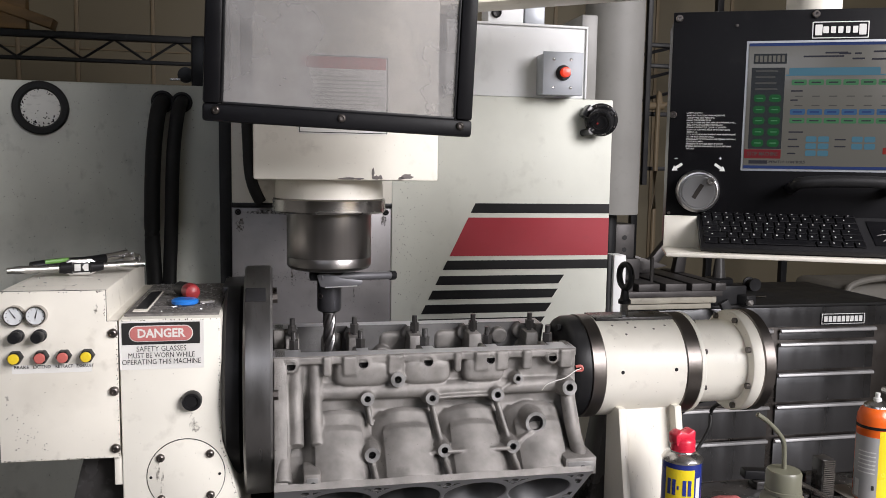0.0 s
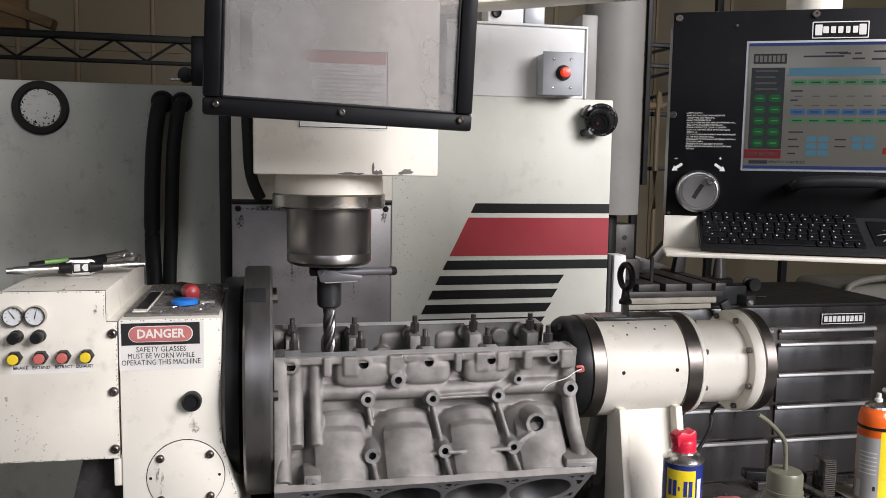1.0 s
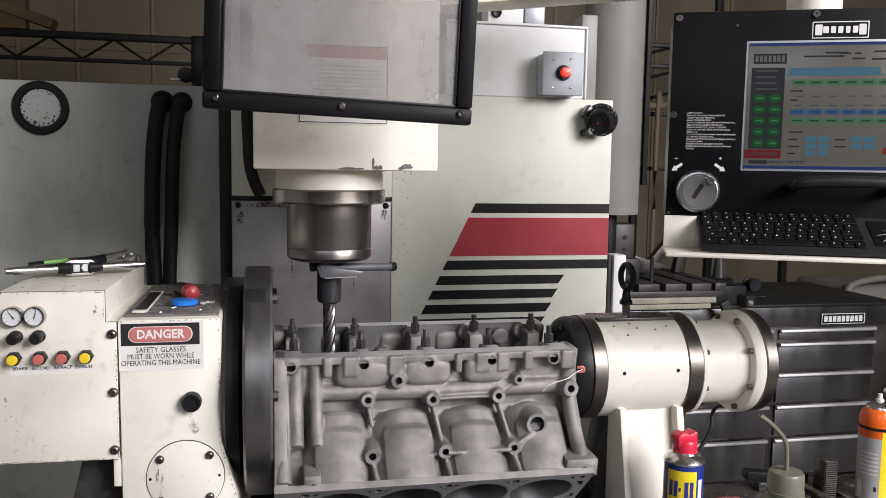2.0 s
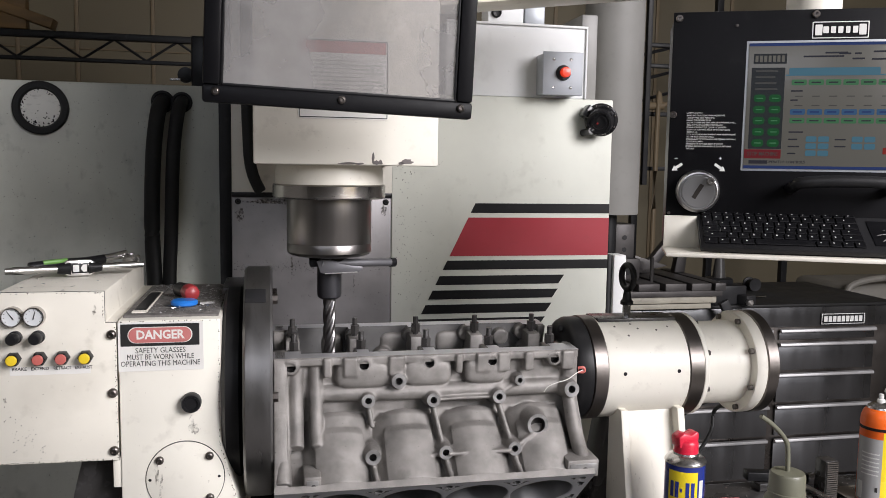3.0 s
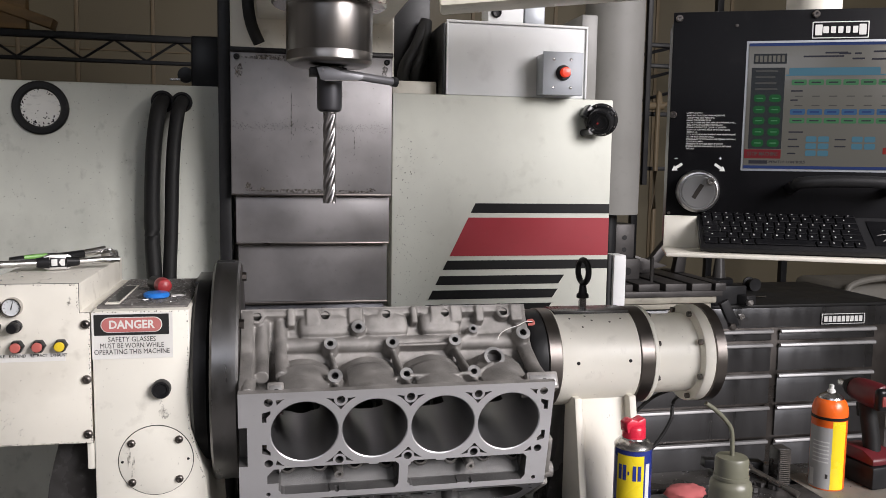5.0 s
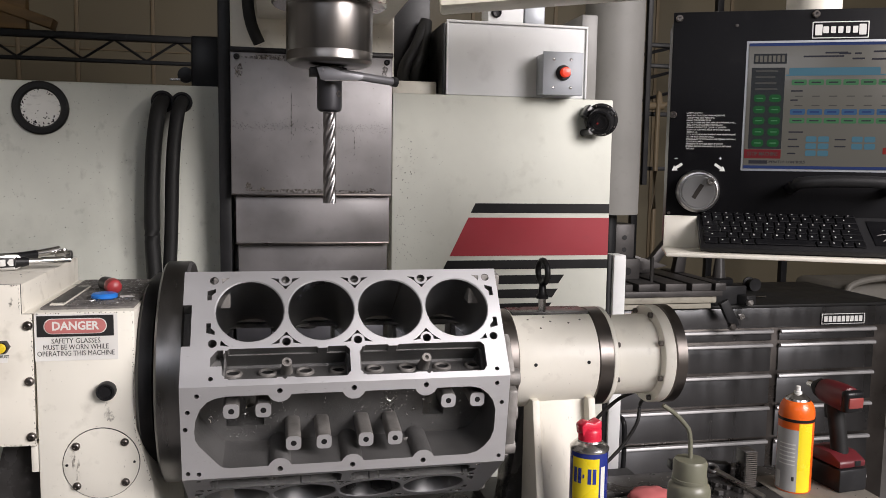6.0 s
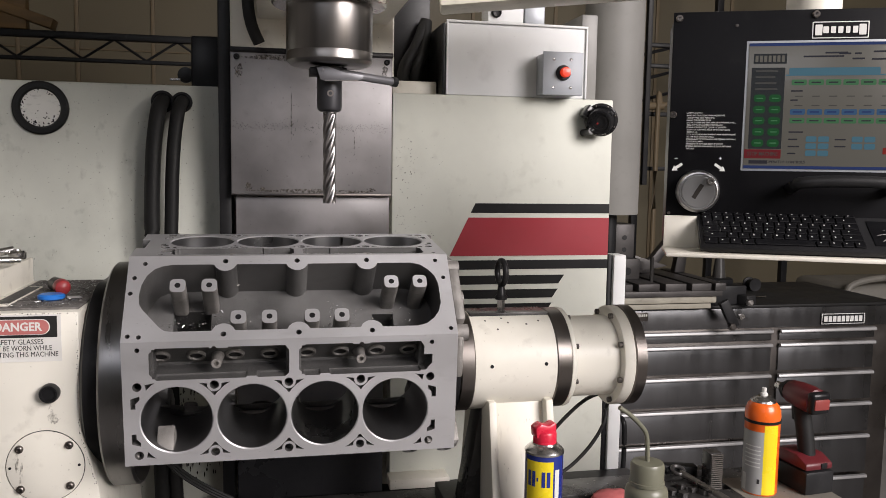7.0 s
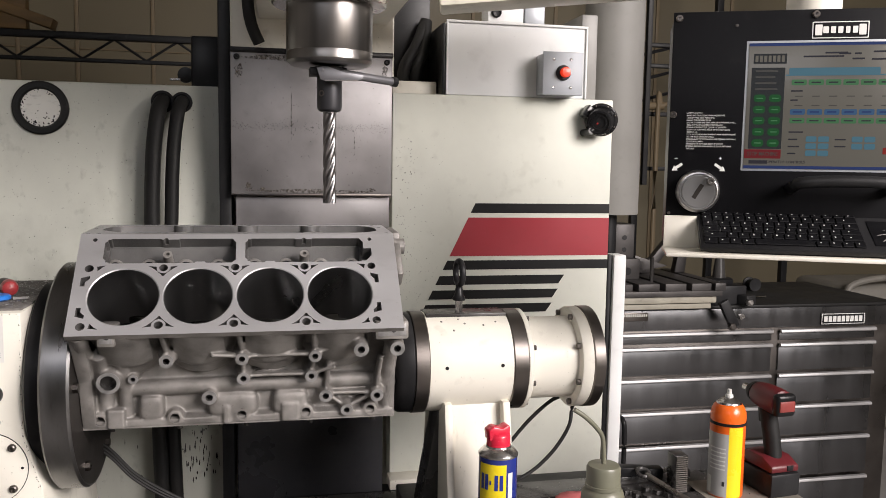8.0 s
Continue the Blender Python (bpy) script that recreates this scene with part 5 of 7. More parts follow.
    merge(mass, dome(uv(core[0], side * core[1], core[2]), n, 0.0185, 0.027, 30))
    holes.append((uv(core[0], side * core[1], core[2]), n, 0.0185, 0.027, 0.68, "core"))
    for x in (-0.23, -0.113, -0.005, 0.102, 0.212):
        merge(mass, dome(uv(x, side * 0.103, -0.0510), flat, 0.0125, 0.013, flare=1.1))
        holes.append((uv(x, side * 0.103, -0.0510), flat, 0.0125, 0.013, 0.62, "rail"))
    for xa, ua, va, xb, ub, vb, r in links:
        for deep in (0.0, 0.006, 0.012, 0.018):
            merge(mass, tube([uv(xa, side * (ua - deep), va), uv((xa + xb) / 2, side * ((ua + ub) / 2 - 0.003 - deep), (va + vb) / 2), uv(xb, side * (ub - deep), vb)], min(r, 0.006) * 0.72, seg=10, samples=3))
    b = fused(mass, 0.0019, 4)
    # open the drilled holes and keep the bores free
    inv = D.inverted()
    gone = []
    for f in b.faces:
        c = f.calc_center_median()
        q = inv @ c
        if -0.1385 < q.z < 0.0 and abs(q.y) < 0.056:
            k = (q.x - o) / PITCH + 1.5
            i = min(max(round(k), 0), 3)
            if math.hypot(q.x - o - (i - 1.5) * PITCH, q.y) < 0.0558:
                gone.append(f)
                continue
        for hc, hn, r, h, ratio, kind in holes:
            d = c - hc
            z = d.dot(hn)
            if z > h - 0.007 and z < h + 0.01 and (d - hn * z).length < r * ratio * 1.08:
                gone.append(f)
                break
    bmesh.ops.delete(b, geom=gone, context="FACES")
    skin = part("flank_casting", b, CAST, t, "rough cast iron flank with ribs and bosses", angle=80)
    for hc, hn, r, h, ratio, kind in holes:
        m = Matrix.Translation(hc) @ hn.to_track_quat("Z", "Y").to_matrix().to_4x4()
        top = h + 0.0010
        ri, ro = r * ratio, r * (0.97 if kind != "rail" else ratio * 1.25)
        part("milled_face", tr(lathe([(ro, top - 0.003), (ro, top), (ri, top), (ri, top - 0.004)], (0, 0, 0), "z", 24, close=False), m), SPOT if kind != "rail" else CAST, skin, "bright milled boss face" if kind != "rail" else "")
        # shallow cup in a black finish, which deepens the hole's shade
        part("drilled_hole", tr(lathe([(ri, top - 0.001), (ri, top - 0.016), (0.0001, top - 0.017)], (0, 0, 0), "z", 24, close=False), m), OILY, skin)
    # locating lugs below the deck
    for x, w in ((-0.200, 0.013), (0.245, 0.030)):
        x0, x1 = (x - w, x + w) if w < 0.02 else (x - 0.036, x + 0.018)
        ob = part("deck_lug", box(x0, x1, -0.124, -0.094, *sorted((side * 0.155, side * 0.207)), 0.003), CAST, t)
        # near-black disc stands for the shade inside the lug's hole
        part("lug_hole", rod((x0 + 0.55 * (x1 - x0), -0.110, side * 0.2075), (x0 + 0.55 * (x1 - x0), -0.110, side * 0.2086), 0.0042, seg=14), OILY, ob)
        part("lug_face", box(x0 + 0.004, x1 - 0.004, -0.120, -0.100, *sorted((side * 0.206, side * 0.2082)), 0.001), SPOT, ob, "bright milled lug face")
    # end flanges
    part("bell_flange", prism([(0.066, side * 0.113), (0.066, side * 0.06), (-0.05, side * 0.09), (-0.115, side * 0.16), (-0.117, side * 0.205), (-0.085, side * 0.18), (-0.02, side * 0.135), (0.03, side * 0.125)], -0.2572, -0.236, "yz", 0.003), CAST, t)
    part("front_flange", prism([(0.066, side * 0.112), (0.066, side * 0.06), (-0.05, side * 0.09), (-0.115, side * 0.16), (-0.117, side * 0.20), (-0.085, side * 0.165), (-0.02, side * 0.120), (0.03, side * 0.112)], 0.2405, 0.2555, "yz", 0.003), CAST, t)


engine_block()

# ---- control pendant ----
PEND = pose(0.8108, 1.1740, 1.4544, 90, 0, -24)


def pbox(x0, x1, y0, y1, z0, z1, bevel=0.001):
    return tr(box(x0, x1, y0, y1, z0, z1, bevel), PEND)


def pend(x, y, z=0.0, rz=0):
    return PEND @ pose(x, y, z, 0, 0, rz)


SCREEN = glow("screen_white", (0.44, 0.42, 0.37), 0.15, 0.06)
SC_TEXT = glow("screen_grey", (0.20, 0.20, 0.19), 0.12, 0.1)
SC_BLUE = glow("screen_blue", (0.10, 0.25, 0.50), 0.14, 0.12)
SC_DEEP = glow("screen_deep_blue", (0.05, 0.10, 0.35), 0.14, 0.12)
SC_CYAN = glow("screen_cyan", (0.16, 0.40, 0.55), 0.14, 0.12)
SC_GREEN = glow("screen_green", (0.14, 0.42, 0.20), 0.14, 0.12)
SC_DKGREEN = glow("screen_dark_green", (0.01, 0.11, 0.03), 0.25, 0.25)
SC_DARK = glow("screen_dark", (0.035, 0.04, 0.045), 0.2, 0.25)
SC_RED = glow("screen_red", (0.30, 0.03, 0.04), 0.2, 0.12)
SC_ALARM = glow("screen_alarm_red", (0.5, 0.05, 0.04), 0.15, 0.15)
SC_INK = glow("screen_ink", (0.06, 0.06, 0.08), 0.05, 0.25)
OFFWHITE = plain("printed_white", (0.62, 0.62, 0.60), 0.5)


def pendant():
    t = thing("control_pendant", (0.8108, 1.1740, 1.4544), "black control pendant with a lit screen and hand wheel", "control panel")
    part("housing", pbox(-0.178, 0.36, -0.030, 0.350, -0.14, -0.002, 0.004), BLACK, t)
    f = part("front_panel", pbox(-0.181, 0.363, -0.034, 0.353, -0.002, 0.001, 0.0012), BLACK_PANEL, t, "black enamelled front panel")
    for x, y in ((-0.172, 0.343), (0.0355, 0.345), (-0.1755, 0.188), (0.25, 0.345), (-0.082, 0.330), (-0.176, 0.026)):
        b = lathe([(0.0058, 0), (0.0058, 0.0025), (0.0045, 0.004), (0.0024, 0.004), (0.0020, 0.002), (0.0001, 0.002)], (0, 0, 0), "z", 16)
        s = 1.0 if y not in (0.330, 0.026) else 0.45
        bmesh.ops.scale(b, verts=b.verts, vec=(s, s, s))
        part("screw", tr(b, pend(x, y, 0.001)), DARKSTEEL, f)
    # maker's plate as plain shapes
    lg = part("maker_plate", sheet(0.083, 0.026, 0.001, pend(0.0725, 0.3205, 0.001)), OFFWHITE, f, "white outlined maker's plate")
    part("plate_inner", sheet(0.0795, 0.0228, 0.0008, pend(0.0725, 0.3205, 0.0014)), BLACK_PANEL, lg)
    for k, w in enumerate((0.0105, 0.0085, 0.0075, 0.0075, 0.0065, 0.0075, 0.0105)):
        part("mark", sheet(w, 0.0165 if k in (0, 6) else 0.0105, 0.0012, pend(0.0725 + (k - 3) * 0.0107, 0.3205, 0.0023)), OFFWHITE, lg)
    # screen
    s = part("screen", pbox(-0.0625, 0.222, 0.1015, 0.3015, 0.0012, 0.0030, 0.0008), SCREEN, t, "lit control screen with coloured buttons")
    part("bezel", pbox(-0.066, 0.2255, 0.098, 0.305, 0.0009, 0.0018, 0.0008), GREYBOX, s)

    def patch(name, x0, x1, y0, y1, m, z=0.0031, r=0.0008):
        return part(name, sheet(x1 - x0, y1 - y0, min(r, (y1 - y0) / 2.1), pend((x0 + x1) / 2, (y0 + y1) / 2, z), 0.0003), m, s)
    patch("title_bar", -0.062, 0.2215, 0.2965, 0.3012, SC_DEEP)
    patch("task_bar", -0.062, 0.2215, 0.1018, 0.1065, SC_DEEP)
    patch("side_menu", -0.0565, -0.006, 0.1335, 0.2625, SC_DARK)
    patch("stop_field", -0.062, -0.006, 0.118, 0.1325, SC_RED)
    part("stop_words", words("STOP MACHINE", 0.0085, pend(-0.034, 0.1252, 0.0036), width=0.046), SC_TEXT, s)
    part("panel_words", words("OPERATOR CONTROLS", 0.0058, pend(0.002, 0.1125, 0.0033), width=0.058), SC_INK, s)
    patch("text_bar", -0.0545, -0.026, 0.1095, 0.1150, SC_INK)
    lg2 = patch("maker_mark", -0.0545, -0.0045, 0.2685, 0.2845, SC_DARK)
    for k in range(7):
        patch("mark", -0.052 + k * 0.0066, -0.0475 + k * 0.0066, 0.2715, 0.2815, SCREEN, 0.0035)
    for k in range(4):
        patch("menu_text", -0.0505, -0.0505 + (0.034, 0.030, 0.032, 0.034)[k], 0.2560 - 0.0095 * k, 0.2585 - 0.0095 * k, SC_TEXT, 0.0035)
    for r in range(5):
        for c in range(2):
            patch("green_button", -0.0515 + c * 0.0235, -0.0335 + c * 0.0235, 0.2080 - r * 0.0178, 0.2200 - r * 0.0178, SC_DKGREEN, 0.0035, 0.005)
            patch("button_text", -0.0475 + c * 0.0235, -0.0375 + c * 0.0235, 0.2130 - r * 0.0178, 0.2150 - r * 0.0178, SC_GREEN, 0.0039)
    patch("tab", 0.000, 0.134, 0.2515, 0.2620, SC_CYAN, r=0.002)
    patch("tab_line", -0.005, 0.2215, 0.2495, 0.2515, SC_CYAN)
    for x0, x1, y in ((0.052, 0.085, 0.2850), (0.020, 0.080, 0.2795), (0.072, 0.09, 0.2835), (0.095, 0.105, 0.2835), (0.122, 0.142, 0.286), (0.150, 0.158, 0.286), (0.092, 0.110, 0.2755), (0.120, 0.142, 0.2745), (0.15, 0.16, 0.275)):
        patch("text_bar", x0, x1, y - 0.0013, y + 0.0013, SC_INK)
    for k in range(9):
        x = 0.0045 + 0.0255 * k
        patch("green_key", x, x + 0.0225, 0.2345, 0.2435, SC_GREEN, r=0.002)
        patch("key_text", x + 0.004, x + 0.018, 0.2380, 0.2400, SC_INK, 0.0035)
        patch("value", x + 0.006, x + 0.018, 0.2165, 0.2180, SC_TEXT)
        patch("value", x + 0.006, x + 0.018, 0.2020, 0.2035, SC_TEXT)
        patch("blue_key", x, x + 0.0225, 0.1880, 0.1970, SC_BLUE, r=0.002)
        patch("key_text", x + 0.004, x + 0.018, 0.1915, 0.1935, SC_DEEP, 0.0035)
        patch("green_key", x, x + 0.0225, 0.1745, 0.1830, SC_GREEN, r=0.002)
        patch("key_text", x + 0.004, x + 0.018, 0.1778, 0.1797, SC_INK, 0.0035)
    for y, w in ((0.2255, 0.018), (0.2110, 0.011), (0.1605, 0.022), (0.1490, 0.014), (0.1375, 0.017), (0.1265, 0.012)):
        patch("text_bar", 0.004, 0.004 + w, y - 0.001, y + 0.0012, SC_INK)
    for r in range(3):
        for c in range(2):
            patch("cyan_key", 0.0305 + c * 0.0185, 0.0465 + c * 0.0185, 0.1450 - r * 0.0112, 0.1540 - r * 0.0112, SC_CYAN, r=0.002)
            if r < 2:
                patch("cyan_key", 0.0985 + c * 0.0185, 0.1145 + c * 0.0185, 0.1450 - r * 0.0112, 0.1540 - r * 0.0112, SC_CYAN, r=0.002)
    for y in (0.149, 0.138):
        patch("text_bar", 0.0735, 0.090, y - 0.001, y + 0.0012, SC_INK)
    patch("alarm_key", 0.1445, 0.166, 0.1265, 0.137, SC_ALARM, r=0.001)
    # printed safety checks
    lines = ["SAFETY CHECKS:", "•READ INSTRUCTION MANUAL BEFORE", "  OPERATING THIS MACHINE.", "•WEAR EYE PROTECTION.", "•DO NOT OPERATE THIS MACHINE WITHOUT ALL", "  SECURITY ATTACHMENTS IN PLACE.", "•STAND COMPLETELY CLEAR OF SPINDLE",
             "  AND CUTTERHEAD AREA WHEN MOTOR IS", "  RUNNING.", "•STOP MOTOR WHEN MAKING ANY ADJUSTMENTS", "  IN THE CUTTERHEAD AREA.", "•DISCONNECT POWER AND AIR BEFORE OPENING", "  CONTROL AREA.", "•PROGRAM K, RPM SET, FEED RATE SET", "•ENGINE BLOCK AND BORING TOOL SET AND", "  SECURE."]
    b = bmesh.new()
    for k, l in enumerate(lines):
        words(l.replace("•", "-"), 0.0034, pend(-0.1545, 0.1905 - 0.00385 * k, 0.0012), b, align="LEFT", thick=0.0001, bold=0.0)
    part("printed_text", b, OFFWHITE, f, "printed white safety text")
    # hand wheel with arrows
    w = part("hand_wheel", tr(lathe([(0.0345, 0), (0.0350, 0.003), (0.0340, 0.005), (0.0348, 0.007), (0.0338, 0.009), (0.0345, 0.011), (0.0335, 0.0155), (0.0310, 0.0185), (0.0290, 0.0190), (0.0284, 0.0172), (0.0262, 0.0172), (0.0256, 0.0194), (0.0001, 0.0194)], (0, 0, 0), "z", 60), pend(-0.132, 0.063, 0.001)), ALUMINIUM, t, "knurled bright steel hand wheel")
    part("crank_pip", tr(lathe([(0.0062, 0), (0.0062, 0.007), (0.005, 0.009), (0.0028, 0.009), (0.0024, 0.005), (0.0001, 0.005)], (0, 0, 0), "z", 20), pend(-0.114, 0.080, 0.0202)), STEEL, w)
    part("maker_mark", sheet(0.026, 0.007, 0.001, pend(-0.133, 0.063, 0.0203, 60)), DARKSTEEL, w)
    for x, a in ((-0.166, 215), (-0.098, -35)):
        part("arrow", tr(prism([(-0.010, -0.0022), (0.002, -0.0022), (0.002, -0.0052), (0.010, 0), (0.002, 0.0052), (0.002, 0.0022), (-0.010, 0.0022)], 0, 0.0003, "xy"), pend(x, 0.102, 0.0012, a)), OFFWHITE, f)
    b = tr(box(-0.0025, 0.0025, -0.0004, 0.0004, 0, 0.0003, 0), pend(-0.168, 0.1165, 0.0012))
    part("minus_mark", b, OFFWHITE, f)
    part("plus_mark", words("+", 0.010, pend(-0.098, 0.1165, 0.0013)), OFFWHITE, f)
    # grab handle
    b = bmesh.new()
    pts = [(0.012, 0.070, 0.0), (0.010, 0.074, 0.03), (0.020, 0.080, 0.044), (0.06, 0.083, 0.047), (0.12, 0.083, 0.047), (0.150, 0.080, 0.044), (0.160, 0.074, 0.03), (0.158, 0.070, 0.0)]
    b = tube([PEND @ Vector(p) for p in pts], 0.0095, seg=14)
    part("grab_handle", b, BLACK, t, "glossy black grab handle")
    # keyboard shelf
    sh = part("keyboard_shelf", pbox(-0.184, 0.37, -0.0375, -0.0310, -0.02, 0.102, 0.002), CREAM, t, "cream enamelled keyboard shelf")
    part("shelf_back", tr(prism([(-0.183, -0.031), (-0.120, -0.031), (-0.120, 0.022), (-0.183, 0.022)], 0.0015, 0.006, "xy", 0.001), PEND), CREAM2, sh)
    # arm to the ceiling
    part("hanger_tube", lathe([(0.042, 1.8), (0.042, 6.0)], (0.868, 1.20, 0), "z", 32), CREAM, t, "cream hanger tube")
    part("swing_arm", tr(box(0.0, 0.62, -0.05, 0.05, 0.0, 0.12, 0.006), pose(0.34, 1.66, 1.868, 0, -5.0, -12)), CREAM, t, "cream swing arm")
    return t


pendant()


def keyboard():
    K = PEND @ pose(0, -0.0405, 0.0, -62, 0, 0)
    t = thing("keyboard", tuple(K @ Vector((0.03, 0.04, 0.01))), "slim black keyboard with white legends and a touchpad", "keyboard")
    part("tray", tr(box(-0.125, 0.235, -0.052, 0.056, 0.0, 0.010, 0.003), PEND @ pose(-0.006, -0.0055, 0.038, -62, 0, 0)), BLACK, t)
    T = PEND @ pose(-0.006, -0.0055, 0.038, -62, 0, 0) @ pose(0, 0, 0.010)
    rnd = random.Random(4)
    me_cache = {}
    legend = {}
    rows = [(0.050, 0.008, 14, 0.0), (0.0365, 0.0145, 13, 0.002), (0.0195, 0.0145, 13, 0.007), (0.0025, 0.0145, 13, 0.010), (-0.0145, 0.0145, 12, 0.014), (-0.0315, 0.0145, 9, 0.0)]
    rows = [(y - 0.004, h, n, off) for y, h, n, off in rows]
    for r, (y, h, n, off) in enumerate(rows):
        x = -0.1195
        total = 0.2365
        ws = [1.0] * n
        if r == 1: ws[-1] = 1.9
        if r == 2: ws[0], ws[-1] = 1.5, 1.4
        if r == 3: ws[0], ws[-1] = 1.7, 1.9
        if r == 4: ws[0], ws[-1] = 2.1, 1.8
        if r == 5: ws = [1.2, 1.0, 1.0, 1.1, 5.0, 1.1, 1.0, 1.0, 1.0]
        unit = total / sum(ws)
        for k, w in enumerate(ws):
            wd = unit * w - 0.0022
            key = (round(wd, 5), h)
            xc = x + unit * w / 2
            x += unit * w
            if key not in me_cache:
                b = box(-wd / 2, wd / 2, -h / 2, h / 2, 0, 0.0028, 0.0008, seg=1)
                me = bpy.data.meshes.new("key")
                b.to_mesh(me)
                b.free()
                smooth(me)
                me.materials.append(BLACK_PANEL)
                me_cache[key] = me
            o = new("key", me_cache[key])
            o.parent = t
            o.matrix_local = Matrix.Translation(-BASES[t.name]) @ T @ pose(xc, y, 0.0002)
            lb = legend.get(r == 0)
            if lb is None:
                b = sheet(0.0018 if r else 0.0025, 0.0026 if r else 0.001, 0.0004, Matrix.Identity(4), 0.0002)
                lb = bpy.data.meshes.new("legend")
                b.to_mesh(lb)
                b.free()
                lb.materials.append(OFFWHITE)
                legend[r == 0] = lb
            if not (r == 5 and k == 4):
                g = new("legend", lb)
                g.parent = o
                g.matrix_local = pose(-wd * 0.12, 0.001, 0.0029)
    part("touchpad", tr(box(0.130, 0.230, -0.035, 0.036, 0.0002, 0.0012, 0.0006), T), BLACK_PANEL, t, "glossy touchpad")
    b = bmesh.new()
    for k in range(9):
        a, c = (rnd.uniform(0.135, 0.18), rnd.uniform(-0.03, 0.03)), (rnd.uniform(0.17, 0.225), rnd.uniform(-0.03, 0.03))
        rod((a[0], a[1], 0.0013), (c[0], c[1], 0.0013), 0.0002, b, 4)
    o = part("scratches", tr(b, T), LABELGREY, t)
    o["kind"] = "stuff"
    part("maker_mark", sheet(0.022, 0.004, 0.0005, T @ pose(0.155, 0.052, 0.0002), 0.0003), OFFWHITE, t)


keyboard()


# ---- tool chest and what lies on it ----
def tool_chest():
    t = thing("tool_chest", (1.93, 3.3, 0), "stainless steel two-bank tool chest with a black top", "tool chest")
    part("body", box(1.20, 2.655, 3.004, 3.6, 0.06, 0.985, 0.006), DARKSTEEL, t)
    part("top_mat", box(1.19, 2.665, 2.99, 3.62, 0.985, 1.0, 0.006), RUBBER, t, "black rubber top mat")
    for x in (1.3, 2.55):
        for y in (3.08, 3.52):
            part("caster", lathe([(0.028, -0.015), (0.031, -0.01), (0.031, 0.01), (0.028, 0.015)], (x, y, 0.031), "x", 20), RUBBER, t)
    part("front_rail", box(1.20, 2.655, 2.994, 3.004, 0.902, 0.985, 0.002), STAINLESS, t, "stainless front rail")
    zs = [0.894, 0.835, 0.703, 0.564, 0.418, 0.235, 0.07]
    for x0, x1 in ((1.235, 2.058), (2.094, 2.556)):
        for za, zb in zip(zs, zs[1:]):
            d = part("drawer", box(x0, x1, 2.994, 3.003, zb + 0.012, za - 0.013, 0.002), STAINLESS, t, "brushed stainless drawer front")
            part("drawer_pull", prism([(2.994, za - 0.017), (2.981, za - 0.016), (2.977, za - 0.012), (2.980, za - 0.002), (2.994, za)], x0, x1, "yz", 0.001), PULL, d, "bright drawer pull")
    part("lock", lathe([(0.012, 0), (0.012, -0.006), (0.006, -0.006), (0.006, -0.003), (0.0001, -0.003)], (1.912, 2.994, 0.951), "y", 24), STEEL, t)
    p = part("name_plate", box(2.285, 2.500, 2.989, 2.994, 0.907, 0.958, 0.001), BLACK, t, "black name plate with white border")
    for x0, x1, z0, z1 in ((2.288, 2.497, 0.910, 0.9125), (2.288, 2.497, 0.9525, 0.955), (2.288, 2.2905, 0.9125, 0.9525), (2.4945, 2.497, 0.9125, 0.9525)):
        part("border", box(x0, x1, 2.9872, 2.9895, z0, z1, 0), OFFWHITE, p)
    for k in range(9):
        part("mark", box(2.300 + 0.0212 * k, 2.316 + 0.0212 * k, 2.9872, 2.9895, 0.920, 0.944, 0), OFFWHITE, p)
    b = box(1.378, 1.490, 2.990, 2.994, 0.943, 0.978, 0.001)
    q = part("caption_plate", b, DARKSTEEL, t)
    for k in range(11):
        part("mark", box(1.384 + 0.0095 * k, 1.390 + 0.0095 * k, 2.9885, 2.9905, 0.962, 0.972, 0), LABELGREY, q)
    part("side_handle", tube([(1.372, 2.99, 0.56), (1.375, 2.94, 0.55), (1.378, 2.93, 0.50), (1.378, 2.93, 0.38), (1.375, 2.94, 0.33), (1.372, 2.99, 0.32)], 0.010, seg=12), BLACK, t, "black bow handle")


tool_chest()


BOARD = mat("grimy_packing_board", (0.30, 0.28, 0.23), 0.6, vary=0.25, scale=9, bump=0.1, dirt=(0.04, 0.035, 0.03), dirt_amount=0.8)
OLDIRON = mat("old_black_iron", (0.06, 0.056, 0.055), 0.5, 0.6, vary=0.3, scale=8, bump=0.2, dirt=(0.16, 0.15, 0.14), dirt_amount=0.3)


